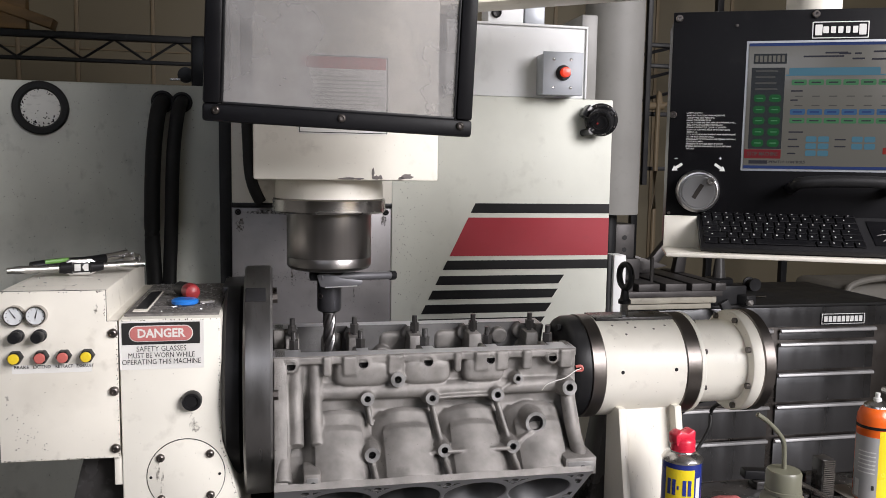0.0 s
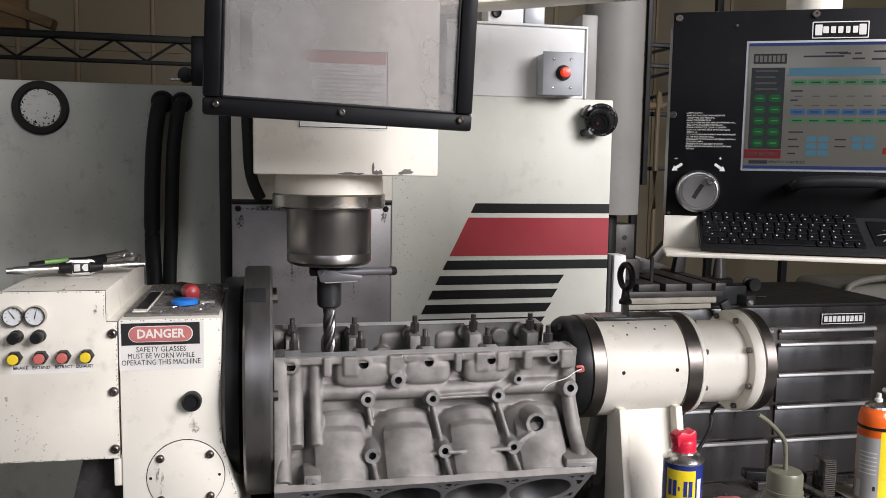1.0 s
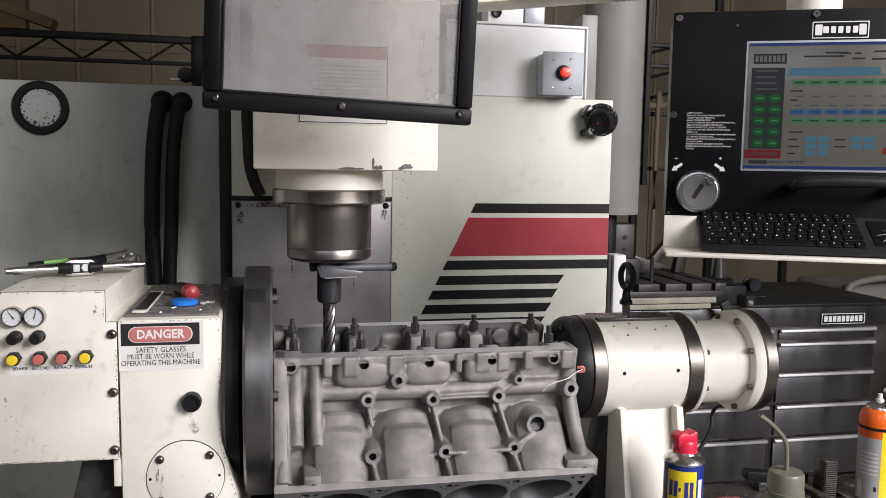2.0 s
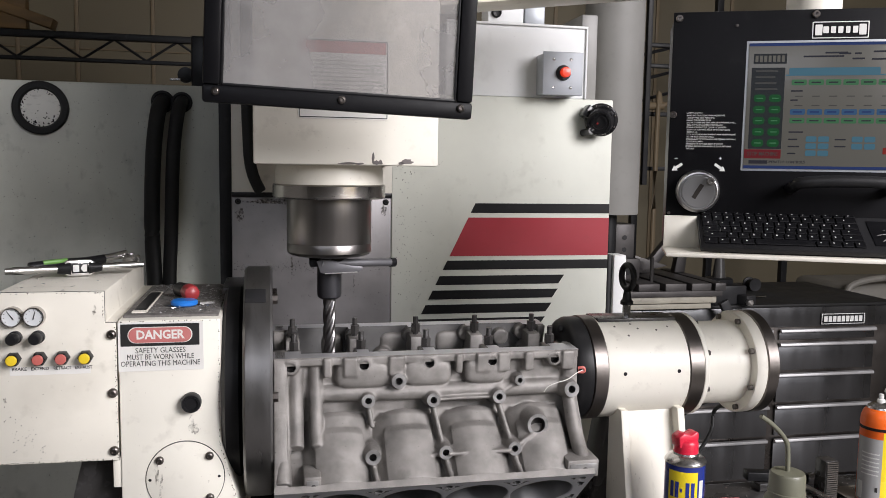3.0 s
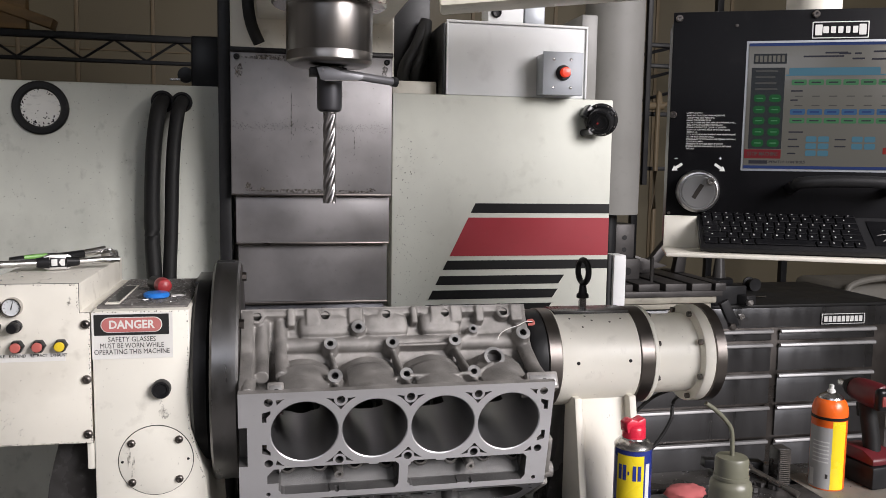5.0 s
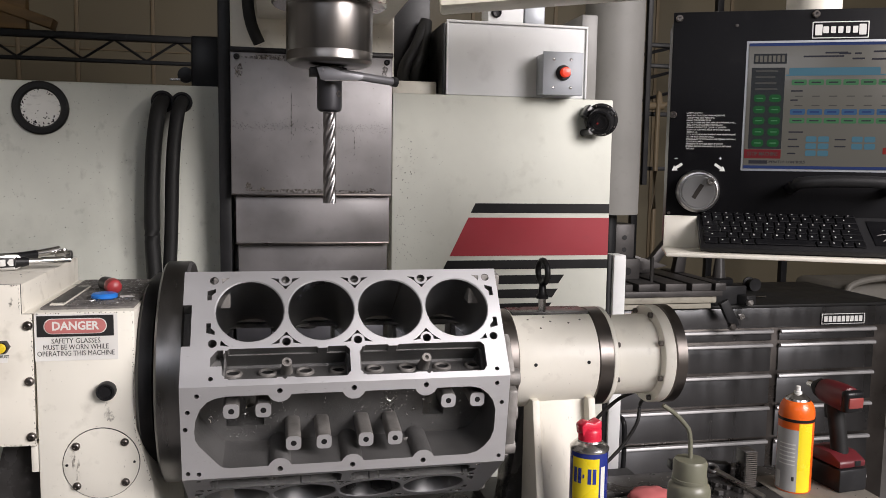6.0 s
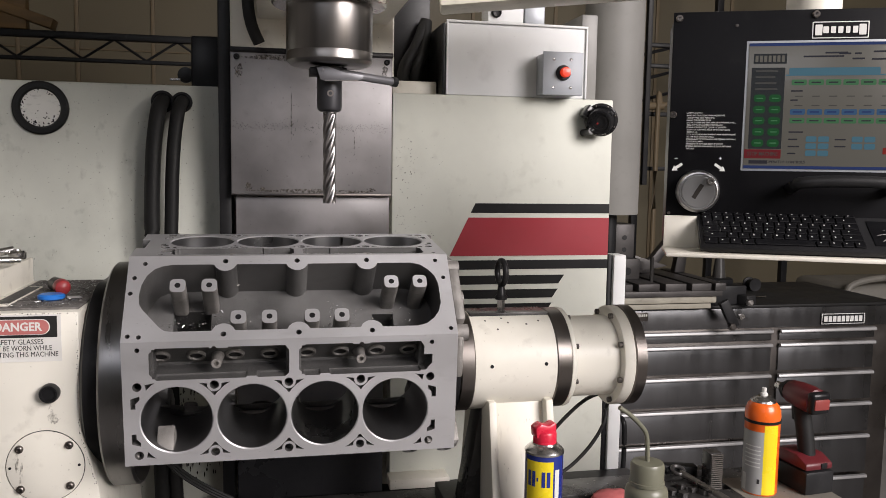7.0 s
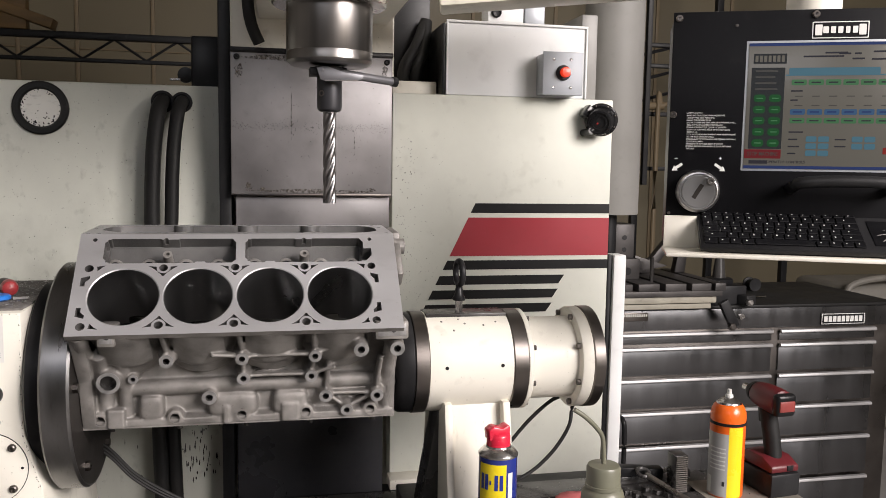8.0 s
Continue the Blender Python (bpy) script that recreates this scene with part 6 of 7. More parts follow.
def chest_top():
    t = thing("slotted_plate", (1.50, 3.1, 1.0), "slotted steel angle plate on cream packing boards", "fixture plate")
    part("packing_board", box(1.22, 1.735, 2.935, 3.4, 1.0, 1.020, 0.002), BOARD, t)
    part("packing_board", box(1.22, 1.755, 2.93, 3.4, 1.024, 1.050, 0.002), BOARD, t)
    part("base_plate", box(1.22, 1.775, 2.92, 3.4, 1.051, 1.074, 0.002), OLDIRON, t)
    xs = [1.22, 1.385, 1.41, 1.50, 1.525, 1.615, 1.64, 1.725, 1.742, 1.79]
    for a, c in zip(xs[::2], xs[1::2]):
        part("bed_strip", box(a, c, 2.92, 3.4, 1.074, 1.104, 0.002), OLDIRON, t)
    part("angle_block", box(1.30, 1.475, 3.05, 3.2, 1.104, 1.19, 0.004), OLDIRON, t)
    part("angle_upright", box(1.375, 1.46, 3.08, 3.2, 1.19, 1.33, 0.004), OLDIRON, t)
    for z, r in ((1.14, 0.016), (1.225, 0.010), (1.275, 0.010)):
        # black discs on the surface stand for shaded drillings
        part("drilled_hole", lathe([(r, 0.001), (r, -0.001), (0.0001, -0.001)], (1.42 if z < 1.2 else 1.415, 3.049 if z < 1.2 else 3.079, z), "y", 20), BLACK, t)
    part("stud", rod((1.512, 3.02, 1.09), (1.512, 3.02, 1.20), 0.008, seg=10), OILY, t)
    part("knob_post", lathe([(0.05, 1.19), (0.055, 1.30), (0.03, 1.31), (0.012, 1.33)], (1.335, 3.15, 0), "z", 20), BLACK, t)
    b = prism([(1.47, 1.105), (1.62, 1.105), (1.75, 1.27), (1.72, 1.29), (1.62, 1.17)], 3.24, 3.28, "xz", 0.004)
    part("strut", b, OLDIRON, t, "cast angle strut")
    b = prism([(1.73, 1.105), (1.78, 1.105), (1.80, 1.28), (1.76, 1.28)], 3.24, 3.28, "xz", 0.004)
    part("strut", b, OLDIRON, t)
    part("wedge", prism([(1.47, 1.20), (1.47, 1.13), (1.62, 1.155)], 3.09, 3.2, "xz", 0.002), OLDIRON, t)
    c = thing("step_clamp", (1.79, 2.95, 1.0), "small black clamp hanging over the chest edge", "clamp")
    part("bar", tr(box(-0.02, 0.02, -0.012, 0.012, -0.09, 0.03, 0.004), pose(1.79, 2.915, 1.005, 0, -28, 0)), BLACK, c)
    part("nut", lathe([(0.016, 0), (0.016, -0.018), (0.010, -0.022)], (1.81, 2.905, 0.93), "y", 6), DARKSTEEL, c)
    h = thing("taper_holder", (1.85, 3.05, 1.0), "black tapered tool holder in a clamping block", "tool holder")
    part("taper", lathe([(0.028, 1.10), (0.026, 1.12), (0.013, 1.24)], (1.85, 3.08, 0), "z", 28), OILY, h)
    part("collar", lathe([(0.055, 1.08), (0.058, 1.085), (0.058, 1.10), (0.05, 1.105)], (1.85, 3.08, 0), "z", 32), BLACK, h)
    part("block", box(1.775, 1.935, 3.0, 3.16, 1.0, 1.08, 0.006), BLACK, h)
    part("lever", tr(box(-0.03, 0.03, -0.03, 0.03, 0.0, 0.045, 0.008), pose(1.925, 2.99, 1.0 + 0.0, 0, 0, 20)), BLACK, h)
    part("bright_nut", lathe([(0.014, 0), (0.014, -0.02), (0.008, -0.024)], (1.915, 2.955, 1.018), "y", 6), STEEL, h)
    k = thing("spool", (2.19, 3.36, 1.0), "small black spool on the chest top", "spool")
    b = lathe([(0.03, -0.03), (0.03, -0.022), (0.02, -0.02), (0.02, 0.02), (0.03, 0.022), (0.03, 0.03)], (2.19, 3.36, 1.031), "y", 28)
    part("drum", b, BLACK, k)
    s = thing("screwdriver", (2.03, 3.1, 1.0), "small screwdriver with a yellowed handle", "screwdriver")
    part("handle", rod((1.985, 3.1, 1.011), (2.035, 3.12, 1.011), 0.010, seg=10), YELLOW, s)
    part("shaft", rod((2.035, 3.12, 1.009), (2.13, 3.16, 1.005), 0.003, seg=8), STEEL, s)


chest_top()


# ---- the far side of the shop ----
def shop_back():
    t = thing("duct", (1.135, 2.62, 0), "round duct standing behind the machine, its white paint darkened for dim light", "duct")
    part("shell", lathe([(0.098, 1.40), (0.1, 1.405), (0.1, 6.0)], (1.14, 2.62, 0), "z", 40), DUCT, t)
    part("stand", lathe([(0.03, 0.0), (0.03, 1.41)], (1.14, 2.62, 0), "z", 16), BLACK, t)
    part("pole", box(1.262, 1.280, 2.62, 2.64, 1.50, 6.0, 0.002), BLACK, t, "thin black pole")
    # open web beam
    t = thing("lattice_beam", (-0.85, 4.5, 2.07), "dark steel lattice beam on posts", "beam")
    part("top_chord", box(-2.6, 0.6, 4.48, 4.53, 2.172, 2.206, 0.003), BLACK, t)
    part("bottom_chord", box(-2.6, 0.6, 4.49, 4.52, 2.058, 2.078, 0.003), BLACK, t)
    x = -2.49
    up = True
    while x < 0.4:
        a, c = (2.075, 2.178) if up else (2.178, 2.075)
        part("web_rod", rod((x, 4.505, a), (x + 0.155, 4.505, c), 0.0065, seg=8), BLACK, t)
        x += 0.155
        up = not up
    for x in (-2.6, 0.55):
        part("post", box(x, x + 0.06, 4.48, 4.54, 0, 2.06, 0.004), BLACK, t)
    b = thing("timber_rack", (-1.25, 4.3, 2.21), "brown timber lying on the lattice beam", "timber")
    part("plank", tr(box(-0.5, 0.16, 4.45, 4.55, -0.02, 0.03, 0.004), pose(-1.22, 0, 2.28, 0, 18, 0)), TIMBER, b)
    part("upright", box(-1.35, -1.19, 4.47, 4.53, 2.207, 2.42, 0.004), TIMBER, b)
    part("crate", box(-1.75, -1.36, 4.4, 4.6, 2.207, 2.5, 0.004), TIMBER, b)
    m = thing("handwheel_box", (-0.17, 2.3, TOP), "black gearbox with a small crank on the panel top", "gearbox")
    part("case", box(-0.205, -0.128, 2.26, 2.36, TOP, 1.885, 0.006), BLACK, m)
    part("crank_disc", lathe([(0.021, 0), (0.021, -0.008), (0.01, -0.01)], (-0.222, 2.3, 1.785), "y", 24), BLACK, m)
    part("crank_shaft", rod((-0.235, 2.3, 1.787), (-0.20, 2.3, 1.787), 0.006, seg=10), BLACK, m)
    part("crank_grip", rod((-0.262, 2.29, 1.772), (-0.235, 2.29, 1.773), 0.0035, seg=10), BRIGHT, m)
    # racking behind the pendant
    r = thing("wall_rack", (3.2, 5.6, 0), "dark steel wall racking with pipes", "rack")
    for x in (2.62, 3.25, 3.9):
        part("upright", box(x, x + 0.05, 5.6, 5.65, 0, 3.4, 0.003), BLACK, r)
    for z in (1.55, 1.95, 2.3, 2.45):
        part("shelf_bar", box(2.6, 3.96, 5.58, 5.62, z, z + 0.03, 0.003), BLACK, r)
    for z in (2.05, 2.2, 2.38):
        part("diagonal", rod((2.62, 5.62, z), (3.2, 5.62, z + 0.16), 0.012, seg=8), BLACK, r)
    part("pipe", tube([(2.75, 5.5, 0.0), (2.75, 5.5, 1.95), (2.78, 5.5, 2.02), (2.9, 5.5, 2.04)], 0.018, seg=10), SEAM, r)
    part("pipe", rod((2.68, 5.55, 2.02), (2.80, 5.5, 2.02), 0.03, seg=14), SEAM, r)
    c = thing("plastic_tub", (3.55, 4.2, 0), "grey plastic tub with a rolled rim", "tub")
    part("shell", box(3.28, 4.0, 4.1, 4.6, 0, 0.90, 0.06, seg=4), TUB, c)
    part("rim", tube([(3.27, 4.09, 0.72), (3.28, 4.08, 0.86), (3.34, 4.08, 0.915), (3.55, 4.08, 0.945), (4.0, 4.08, 0.955)], 0.02, seg=10), TUB, c)


TUB = mat("grey_plastic", (0.16, 0.15, 0.13), 0.5, vary=0.1, bump=0.05, dirt=DARK, dirt_amount=0.4)
TIMBER = mat("brown_timber", (0.22, 0.13, 0.05), 0.6, vary=0.25, scale=4, bump=0.1, stretch=(0.3, 4, 4))
shop_back()


# ---- loose things on the headstock ----
BADGE2 = plain("scuffed_red_plastic", (0.33, 0.03, 0.035), 0.35, dirt=DARK, dirt_amount=0.7, dirt_scale=40)


def headstock_things():
    bt = 0.178
    t = carried(thing("tap_wrench", (-0.58, 0.02, bt), "chromed adjustable tap wrench lying on the valve box", "tap wrench"))
    a, c = Vector((-0.676, -0.004, 0.191)), Vector((-0.478, 0.078, 0.191))
    d = (c - a)
    P = lambda k, z=0.0: a + d * k + Vector((0, 0, z))
    part("bar", rod(P(0.0), P(0.37), 0.0052, seg=16), BRIGHT, t)
    part("bar", rod(P(0.66), P(1.0), 0.0052, seg=16), BRIGHT, t)
    part("knurled_sleeve", rod(P(0.05), P(0.20), 0.0066, seg=20), BRIGHT, t)
    part("knurled_sleeve", rod(P(0.78), P(0.95), 0.0066, seg=20), BRIGHT, t)
    part("neck", rod(P(0.36), P(0.45), 0.0085, seg=14, r2=0.012), BLACK, t)
    part("neck", rod(P(0.58), P(0.68), 0.012, seg=14, r2=0.0075), BLACK, t)
    ang = math.degrees(math.atan2(d.y, d.x))
    b = prism([(-0.026, -0.007), (-0.018, -0.0135), (0.018, -0.0135), (0.026, -0.007), (0.026, 0.007), (0.018, 0.0135), (-0.018, 0.0135), (-0.026, 0.007)], -0.006, 0.006, "xz", 0.002)
    m = Matrix.Translation(P(0.515)) @ Matrix.Rotation(radians(ang), 4, "Z")
    part("jaw_frame", tr(b, m), BRIGHT, t)
    # black block gives the dark of the open jaw window
    part("jaw_window", tr(box(-0.013, 0.013, -0.0068, 0.0068, -0.0085, 0.0085, 0.001), m), BLACK, t)
    part("jaw", tr(box(-0.011, -0.001, -0.0075, 0.0075, -0.006, 0.006, 0.001), m), OFFWHITE, t)
    part("jaw", tr(prism([(0.001, 0), (0.005, 0.006), (0.011, 0.006), (0.011, -0.006), (0.005, -0.006)], -0.0075, 0.0075, "xz"), m), OFFWHITE, t)
    r = carried(thing("ratchet", (-0.59, 0.15, bt), "chromed ratchet with a black and green grip", "ratchet"))
    part("handle", tube([(-0.665, 0.09, 0.186), (-0.63, 0.115, 0.189), (-0.59, 0.15, 0.188), (-0.562, 0.178, 0.190)], 0.0085, seg=14), BLACK, r)
    part("grip_inlay", tube([(-0.645, 0.098, 0.1925), (-0.62, 0.112, 0.194), (-0.612, 0.120, 0.1945)], 0.0042, seg=10), GREEN, r)
    b = tube([(-0.57, 0.172, 0.190), (-0.545, 0.195, 0.193), (-0.528, 0.21, 0.196)], 0.0075, seg=12)
    part("neck", b, BRIGHT, r)
    b = lathe([(0.014, 0), (0.016, 0.003), (0.016, 0.013), (0.013, 0.017), (0.006, 0.017), (0.005, 0.020), (0.0001, 0.020)], (-0.517, 0.20, 0.1785), "z", 28)
    part("ratchet_head", b, BRIGHT, r)
    k = carried(thing("stubby_screwdriver", (-0.40, 0.02, 0.137), "stubby screwdriver with a black and red handle", "screwdriver"))
    part("shank", rod((-0.415, 0.05, 0.1505), (-0.397, 0.020, 0.1512), 0.0125, seg=18), BLACK, k)
    part("red_end", tr(lathe([(0.011, 0), (0.0135, 0.004), (0.0140, 0.018), (0.012, 0.028), (0.007, 0.032), (0.0001, 0.0325)], (0, 0, 0), "z", 28), Matrix.Translation((-0.399, 0.022, 0.1512)) @ Vector((0.35, -0.93, 0.0)).to_track_quat("Z", "Y").to_matrix().to_4x4()), BADGE2, k, "glossy red end")
    c = carried(thing("blue_cap", (-0.398, -0.042, 0.137), "flat blue plastic cap", "cap"))
    part("cap", lathe([(0.016, 0.1372), (0.021, 0.140), (0.0215, 0.145), (0.018, 0.1475), (0.006, 0.1475)], (-0.398, -0.045, 0), "z", 32), BLUE, c)
    n = carried(thing("hex_key", (-0.365, -0.03, 0.137), "short bright hex bit", "hex key"))
    part("shank", rod((-0.375, -0.04, 0.1405), (-0.352, -0.032, 0.1405), 0.0035, seg=6), BRIGHT, n)
    # swarf on the tray
    rnd = random.Random(12)
    b = bmesh.new()
    for i in range(700):
        if i < 610:
            p = Vector((rnd.uniform(-0.478, -0.342), rnd.uniform(-0.115, 0.19), 0.1376))
        else:
            p = Vector((rnd.uniform(-0.64, -0.51), rnd.uniform(-0.13, 0.23), 0.1766))
        s = rnd.uniform(0.0008, 0.0026)
        b.faces.new([b.verts.new(p + Vector((rnd.gauss(0, s), rnd.gauss(0, s), rnd.random() * s * 1.5))) for k in range(3)])
    w = carried(thing("swarf", (-0.42, 0.03, 0.137), "bright swarf scattered over the headstock top", "swarf", kind="stuff"))
    part("flakes", b, ALUMINIUM, w)
    w.children[0]["kind"] = "stuff"
    e = carried(thing("cable_bundle", (-0.3, 0.1, -0.15), "three black cables sagging below the headstock", "cable"))
    for k in range(3):
        part("cable", tube([(-0.42, 0.08, -0.10 - 0.004 * k), (-0.33, 0.06, -0.112 - 0.008 * k), (-0.256, 0.05, -0.150 - 0.007 * k), (-0.2036, 0.05, -0.207 - 0.006 * k), (-0.134, 0.05, -0.255 - 0.005 * k), (-0.05, 0.06, -0.30), (0.05, 0.08, TZ + 0.004)], 0.0032, seg=8), RUBBER, e)


GREEN = plain("green_plastic", (0.16, 0.36, 0.08), 0.4)
headstock_things()


# ---- loose things on the table ----
def table_things():
    t = carried(thing("spray_can", (0.425, -0.188, TZ), "blue and yellow lubricant spray can with a red cap", "spray can"))
    cx, cy = 0.425, -0.188
    part("body", lathe([(0.031, TZ), (0.033, TZ + 0.003), (0.033, -0.121), (0.0335, -0.1195)], (cx, cy, 0), "z", 48), CANBLUE, t)
    part("shoulder", lathe([(0.0343, -0.121), (0.0345, -0.118), (0.0335, -0.1165), (0.0305, -0.113), (0.0265, -0.1095), (0.0225, -0.107), (0.0215, -0.104)], (cx, cy, 0), "z", 48), BRIGHT, t, "bright domed shoulder")
    part("cap", lathe([(0.0205, -0.110), (0.0205, -0.088), (0.018, -0.0835), (0.012, -0.080)], (cx, cy, 0), "z", 36), CANRED, t, "red plastic spray cap")
    part("nozzle", tr(prism([(-0.021, -0.012), (-0.023, 0.006), (-0.012, 0.013), (0.002, 0.008), (0.012, 0.013), (0.017, 0.012), (0.017, -0.012)], -0.012, 0.012, "xz", 0.003), pose(cx, cy, -0.082, 0, 0, 8)), CANRED, t)
    part("label_field", curved(cx, cy, 0.0333, -168, -80, -0.262, -0.130), CANYELLOW, t, "yellow label field")
    for k in range(5):
        a = -160 + 15 * k
        part("mark", curved(cx, cy, 0.0337, a, a + (10.5 if k != 2 else 5), -0.1745 if k != 2 else -0.1645, -0.1475 if k != 2 else -0.158), CANBLUE, t)
    part("label_band", curved(cx, cy, 0.0335, -168, -80, -0.2760, -0.2640), CANRED, t)
    part("label_text", curved(cx, cy, 0.0335, -74, -58, -0.25, -0.145), OFFWHITE, t)
    # orange can
    o = carried(thing("aerosol_can", (1.009, 0.05, TZ), "orange and yellow aerosol can with a white nozzle", "aerosol can"))
    x, y = 1.009, 0.05
    part("body", lathe([(0.035, TZ), (0.037, TZ + 0.003), (0.037, -0.170), (0.0375, -0.168)], (x, y, 0), "z", 48), CANORANGE, o)
    part("collar", lathe([(0.0382, -0.171), (0.0382, -0.165)], (x, y, 0), "z", 48), BLACK, o)
    part("shoulder", lathe([(0.037, -0.1655), (0.0375, -0.158), (0.0365, -0.146), (0.032, -0.134), (0.0265, -0.128)], (x, y, 0), "z", 48), CANORANGE, o, "orange domed shoulder")
    part("crown", lathe([(0.0267, -0.129), (0.025, -0.124), (0.016, -0.118), (0.011, -0.115)], (x, y, 0), "z", 36), BRIGHT, o)
    part("nozzle", lathe([(0.009, -0.117), (0.008, -0.110), (0.005, -0.108), (0.005, -0.099), (0.004, -0.098)], (x, y, 0), "z", 20), OFFWHITE, o, "white nozzle")
    part("label_field", curved(x, y, 0.0373, -205, -116, TZ + 0.004, -0.188), CANGREY, o)
    part("label_field", curved(x, y, 0.0373, -116, -66, TZ + 0.004, -0.173), CANYELLOW, o, "yellow label field")
    for k in range(6):
        part("text_bar", curved(x, y, 0.0376, -180, -124, -0.222 - 0.009 * k, -0.2195 - 0.009 * k), OFFWHITE, o)
    part("label_code", curved(x, y, 0.0376, -190, -172, TZ + 0.008, -0.285), OFFWHITE, o)
    part("label_code", curved(x, y, 0.0376, -132, -124, -0.302, -0.292), INK, o)
    # oiler jar
    j = carried(thing("oiler_bottle", (0.617, -0.195, TZ), "cloudy green-grey plastic oiler bottle with a bent spout", "bottle"))
    x, y = 0.617, -0.195
    part("body", lathe([(0.036, TZ), (0.038, TZ + 0.005), (0.038, -0.205), (0.036, -0.197), (0.031, -0.192), (0.029, -0.190)], (x, y, 0), "z", 48), JAR, j)
    c = part("cap", lathe([(0.029, -0.191), (0.0315, -0.190), (0.0315, -0.184), (0.030, -0.183), (0.030, -0.155), (0.0275, -0.150), (0.008, -0.148)], (x, y, 0), "z", 48), JAR, j, "ridged screw cap")
    part("spout", tube([(x, y, -0.152), (x - 0.002, y, -0.115), (x - 0.006, y, -0.096), (x - 0.020, y, -0.078), (x - 0.040, y, -0.060), (x - 0.058, y, -0.048)], 0.0042, seg=12), JAR, c, "bent plastic spout")
    # impact driver
    g = carried(thing("impact_driver", (1.12, 0.06, TZ), "red and black cordless impact driver standing on its battery", "power tool"))
    b = lathe([(0.012, -0.050), (0.020, -0.048), (0.026, -0.036), (0.029, -0.012), (0.030, 0.020), (0.028, 0.040), (0.020, 0.046)], (0, 0, 0), "x", 32)
    M = pose(1.112, 0.056, -0.124, 0, 2, -86)
    part("motor_housing", tr(b, M), DRILLRED, g, "dusty red motor housing")
    part("nose", tr(lathe([(0.010, -0.070), (0.013, -0.068), (0.016, -0.060), (0.022, -0.053), (0.024, -0.043)], (0, 0, 0), "x", 28), M), BLACK, g)
    part("anvil", tr(lathe([(0.006, -0.090), (0.0085, -0.088), (0.0085, -0.069)], (0, 0, 0), "x", 20), M), BRIGHT, g)
    part("rear_cap", tr(box(0.034, 0.056, -0.025, 0.025, -0.026, 0.024, 0.009, seg=3), M), BLACK, g)
    part("badge", tr(box(0.050, 0.0585, -0.019, 0.019, -0.014, 0.010, 0.003), M), BADGE, g, "red badge plate")
    b = tube([(1.113, 0.066, -0.140), (1.117, 0.060, -0.18), (1.121, 0.054, -0.22), (1.123, 0.048, -0.262)], 0.0185, seg=18)
    part("handle", b, RUBBER, g, "black rubber handle")
    part("trigger", tr(box(-0.008, 0.010, -0.008, 0.008, -0.02, 0.014, 0.004), pose(1.114, 0.082, -0.165, 0, -8, -86)), BLACK, g)
    part("foot", tr(prism([(-0.066, -0.277), (0.056, -0.277), (0.056, -0.262), (0.024, -0.248), (-0.020, -0.248), (-0.066, -0.262)], -0.036, 0.036, "xz", 0.005), pose(1.121, 0.065, 0, 0, 0, -84)), DRILLRED, g, "red battery foot")
    part("battery", tr(box(-0.068, 0.060, -0.038, 0.038, TZ, -0.278, 0.006), pose(1.121, 0.065, 0, 0, 0, -84)), BLACK, g)
    part("latch", tr(box(0.0545, 0.0575, 0.004, 0.020, -0.274, -0.262, 0.001), pose(1.121, 0.065, 0, 0, 0, -84)), BLACK, g)
    # toothed jaw, wrench, clamps
    r = carried(thing("serrated_jaw", (0.92, 0.08, TZ), "black serrated steel step block standing upright", "step block"))
    b = box(0.897, 0.928, 0.065, 0.10, TZ, -0.246, 0.002)
    part("body", b, OILY, r)
    for k in range(17):
        part("tooth", prism([(0.899, -0.3255 + 0.0047 * k), (0.899, -0.3225 + 0.0047 * k), (0.926, -0.3225 + 0.0047 * k), (0.926, -0.3255 + 0.0047 * k)], 0.0615, 0.066, "xz"), DARKSTEEL, r)
    w = carried(thing("wrench", (0.87, 0.05, TZ), "oily combination wrench leaning on scrap", "wrench"))
    part("shank", rod((0.850, 0.105, -0.300), (0.905, 0.0, TZ + 0.006), 0.007, seg=10), STEEL, w)
    part("ring_end", ring(0.013, 0.005, pose(0.846, 0.112, -0.297, 20, 0, 0), seg=24), OILY, w)
    f = carried(thing("clamp_bar", (0.84, 0.13, TZ), "flat oily black clamp bar", "clamp"))
    part("bar", tr(box(-0.10, 0.10, -0.016, 0.016, 0, 0.018, 0.003), pose(0.88, 0.15, TZ + 0.001, 0, 0, 6)), OILY, f)
    part("bar", tr(box(-0.07, 0.07, -0.014, 0.014, 0, 0.020, 0.003), pose(0.83, 0.14, TZ + 0.019, 0, 3, -8)), BLACK, f)
    for k in range(9):
        q = carried(thing("scrap_nut", (0.78 + 0.02 * k, 0.06, TZ), "oily black nut among swarf", "nut", "nuts on the table"))
        xx, yy = 0.775 + 0.017 * k, 0.04 + 0.06 * ((k * 37) % 10) / 10
        b = lathe([(0.005, TZ), (0.011, TZ + 0.001), (0.011, TZ + 0.011), (0.005, TZ + 0.011)], (xx, yy, 0), "z", 6)
        part("nut", b, OILY, q)
    p = carried(thing("cream_plate", (1.14, -0.02, TZ), "worn cream painted plate lying on the table", "plate"))
    part("plate", box(0.955, 1.164, -0.16, 0.125, TZ - 0.0005, TZ + 0.0005, 0), SOILED, p)
    s = carried(thing("rag", (0.66, 0.04, TZ), "faded red shop rag", "rag"))
    b = bmesh.new()
    bmesh.ops.create_uvsphere(b, u_segments=20, v_segments=12, radius=1)
    for v in b.verts:
        v.co += v.co * 0.22 * noise.noise(v.co * 2.2)
    bmesh.ops.scale(b, verts=b.verts, vec=(0.045, 0.03, 0.016))
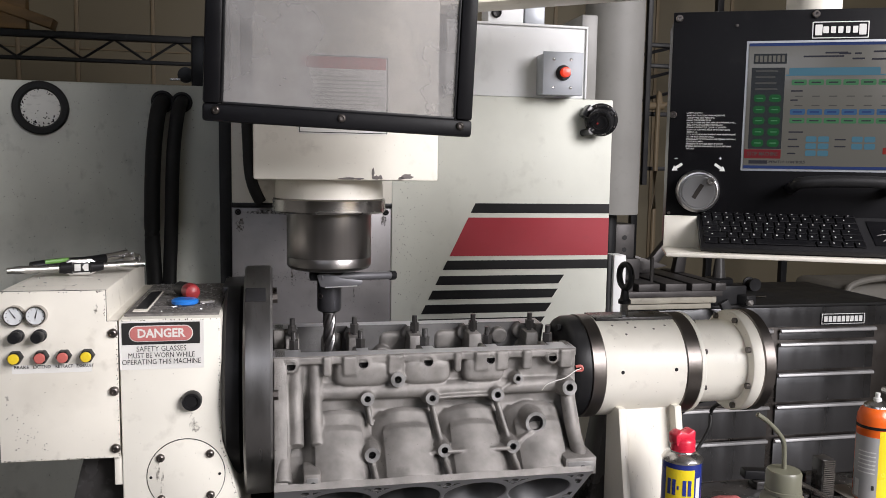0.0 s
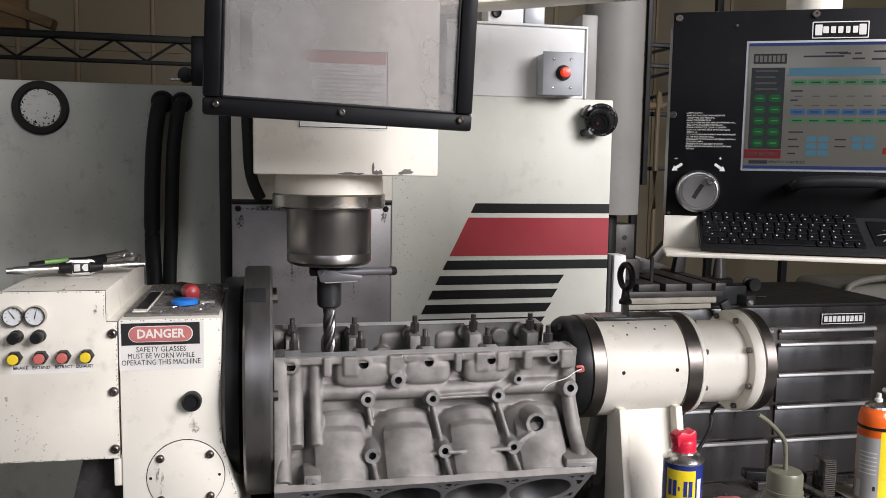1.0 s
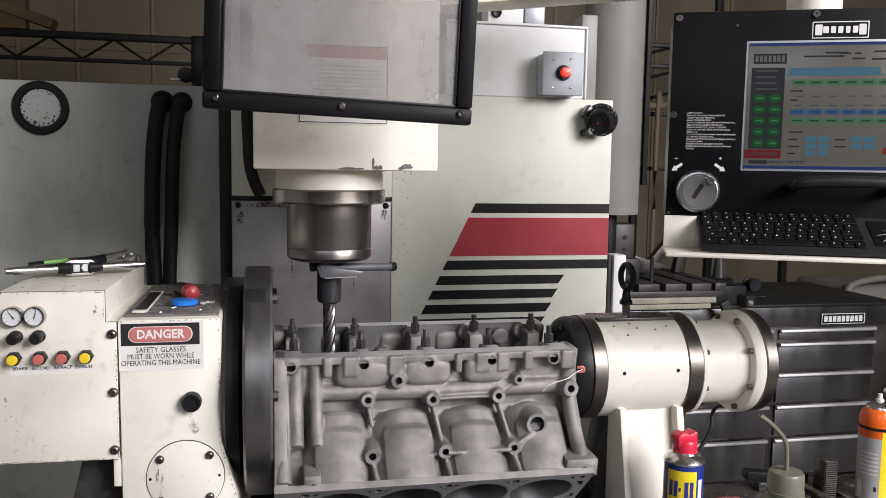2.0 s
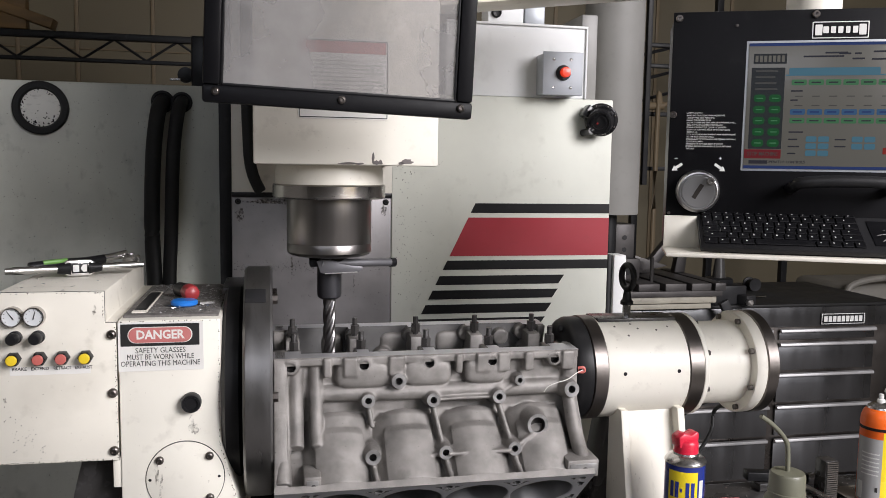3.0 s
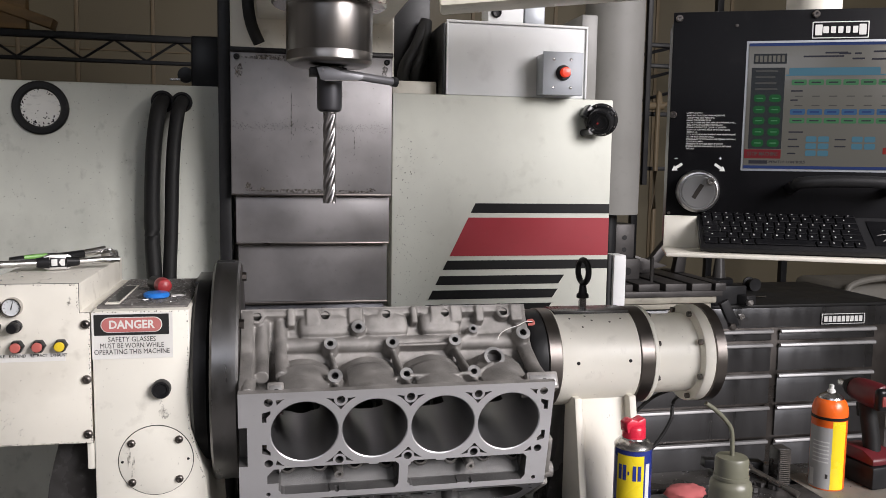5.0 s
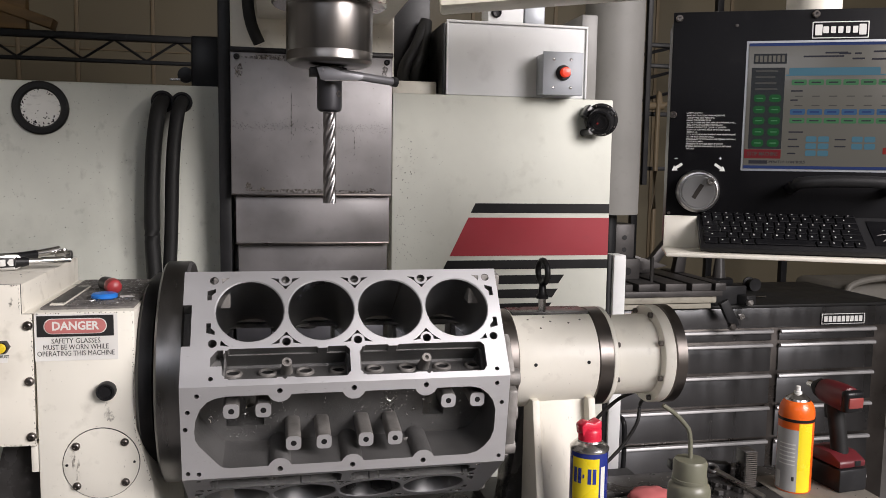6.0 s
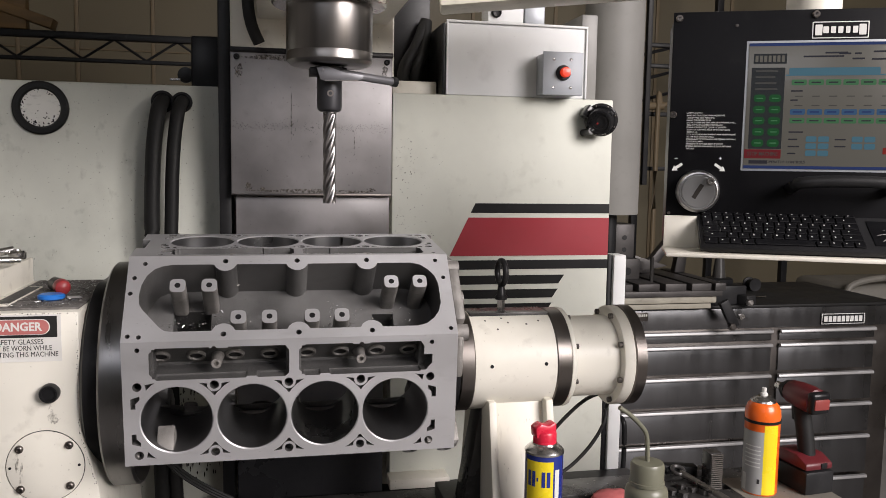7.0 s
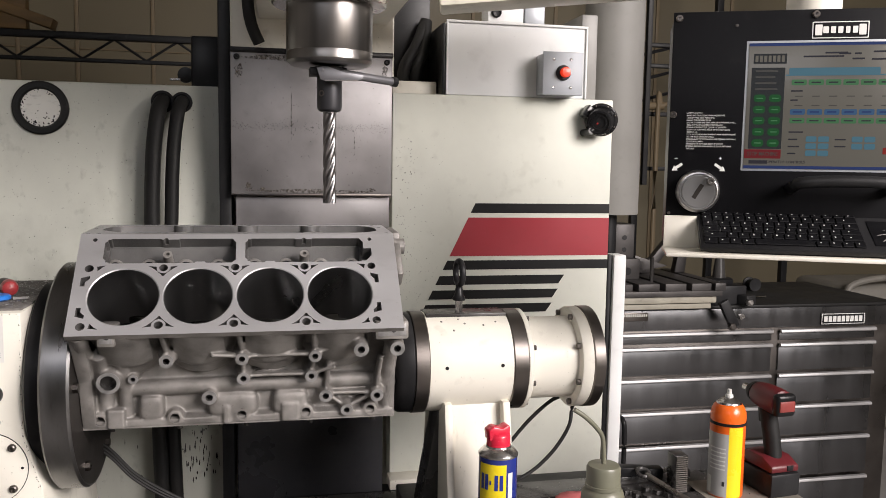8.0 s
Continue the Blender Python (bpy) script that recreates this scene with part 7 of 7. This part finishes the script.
    bmesh.ops.translate(b, verts=b.verts, vec=(0.66, 0.04, TZ + 0.013))
    part("cloth", b, RAG, s, angle=70)
    e = carried(thing("cable", (0.65, 0.2, -0.15), "black cable looping below the tailstock", "cable", "cables below the tailstock"))
    part("cord", tube([(0.655, 0.06, -0.09), (0.652, 0.18, -0.145), (0.610, 0.2, -0.192), (0.568, 0.2, -0.239), (0.52, 0.19, -0.29), (0.48, 0.16, TZ + 0.004)], 0.0042, seg=10), RUBBER, e)
    e = carried(thing("cable", (0.70, 0.2, -0.15), "black cable looping below the tailstock", "cable", "cables below the tailstock"))
    part("cord", tube([(0.69, 0.05, -0.09), (0.713, 0.2, -0.161), (0.704, 0.2, -0.21), (0.6756, 0.2, -0.258), (0.635, 0.2, -0.300), (0.5905, 0.19, -0.322), (0.54, 0.16, TZ + 0.004)], 0.0042, seg=10), RUBBER, e)


def curved(cx, cy, r, a0, a1, z0, z1, n=14):
    """A thin curved label on a can, between two bearings in degrees."""
    b = bmesh.new()
    rows = []
    for rr in (r - 0.0012, r):
        for z in (z0, z1):
            rows.append([b.verts.new((cx + rr * math.cos(radians(a0 + (a1 - a0) * k / n)), cy + rr * math.sin(radians(a0 + (a1 - a0) * k / n)), z)) for k in range(n + 1)])
    i0, i1, o0, o1 = rows
    for k in range(n):
        b.faces.new((o0[k], o0[k + 1], o1[k + 1], o1[k]))
        b.faces.new((i0[k], i1[k], i1[k + 1], i0[k + 1]))
        b.faces.new((o1[k], o1[k + 1], i1[k + 1], i1[k]))
        b.faces.new((o0[k], i0[k], i0[k + 1], o0[k + 1]))
    for k in (0, n):
        b.faces.new((o0[k], o1[k], i1[k], i0[k]))
    bmesh.ops.recalc_face_normals(b, faces=b.faces)
    return b


CANBLUE = plain("can_blue", (0.02, 0.035, 0.22), 0.28)
CANYELLOW = plain("can_yellow", (0.80, 0.62, 0.02), 0.3)
CANRED = plain("can_red", (0.60, 0.02, 0.05), 0.35)
CANORANGE = plain("can_orange", (0.80, 0.13, 0.015), 0.3)
CANGREY = plain("can_grey", (0.36, 0.36, 0.36), 0.35)
BADGE = plain("faded_red_badge", (0.24, 0.045, 0.04), 0.5, dirt=DARK, dirt_amount=0.5)
DRILLRED = plain("dusty_red_plastic", (0.10, 0.010, 0.014), 0.45, dirt=DARK, dirt_amount=0.6)
JAR = plain("cloudy_plastic", (0.15, 0.15, 0.11), 0.38, dirt=(0.1, 0.1, 0.06), dirt_amount=0.5)
RAG = plain("red_cloth", (0.40, 0.10, 0.10), 0.9)
table_things()



# ---- what moves ----
def axis_at(t):
    x = 0.2588 if t < 4.35 else 0.2588 - 0.0835 * (t - 4.35)
    if t <= 3.5:
        y = 1.4122 - 0.00346 * t
    elif t <= 4.0:
        y = 1.4001
    else:
        y = min(1.4001 + 0.291 * (t - 4.0), 1.4877)
    turn = -92.47 if t < 4.29 else -92.47 + 48.78 * (t - 4.29)
    return x, y, turn


def head_drop(t):
    if t <= 4.0:
        return -0.348 + 0.0080 * t
    return min(-0.316 + 1.075 * (t - 4.0), 0.0)


def motions():
    times = [0.0, 0.5, 1.0, 1.5, 2.0, 2.5, 3.0, 3.5, 3.8, 4.0, 4.1, 4.2, 4.3, 4.4, 4.5, 4.75] + [5.0 + 0.25 * k for k in range(13)]
    for ob, spin in MOVED:
        b = BASES[ob.name]
        rows = []
        for t in times:
            x, y, turn = axis_at(t)
            m = Matrix.Translation((x, y, AXIS_Z))
            if spin:
                m = m @ pose(0, 0, 0, -turn)
            rows.append((t, m @ Matrix.Translation(b)))
        walk(ob, rows)
    b = BASES[head.name]
    walk(head, [(t, Matrix.Translation(b + Vector((0, 0, head_drop(t))))) for t in times])
    b = BASES[cutter.name]
    walk(cutter, [(t, Matrix.Translation(b + Vector((0, 0, head_drop(t)))) @ pose(0, 0, 0, 0, 0, -44 * (t - 7.0))) for t in times])


motions()
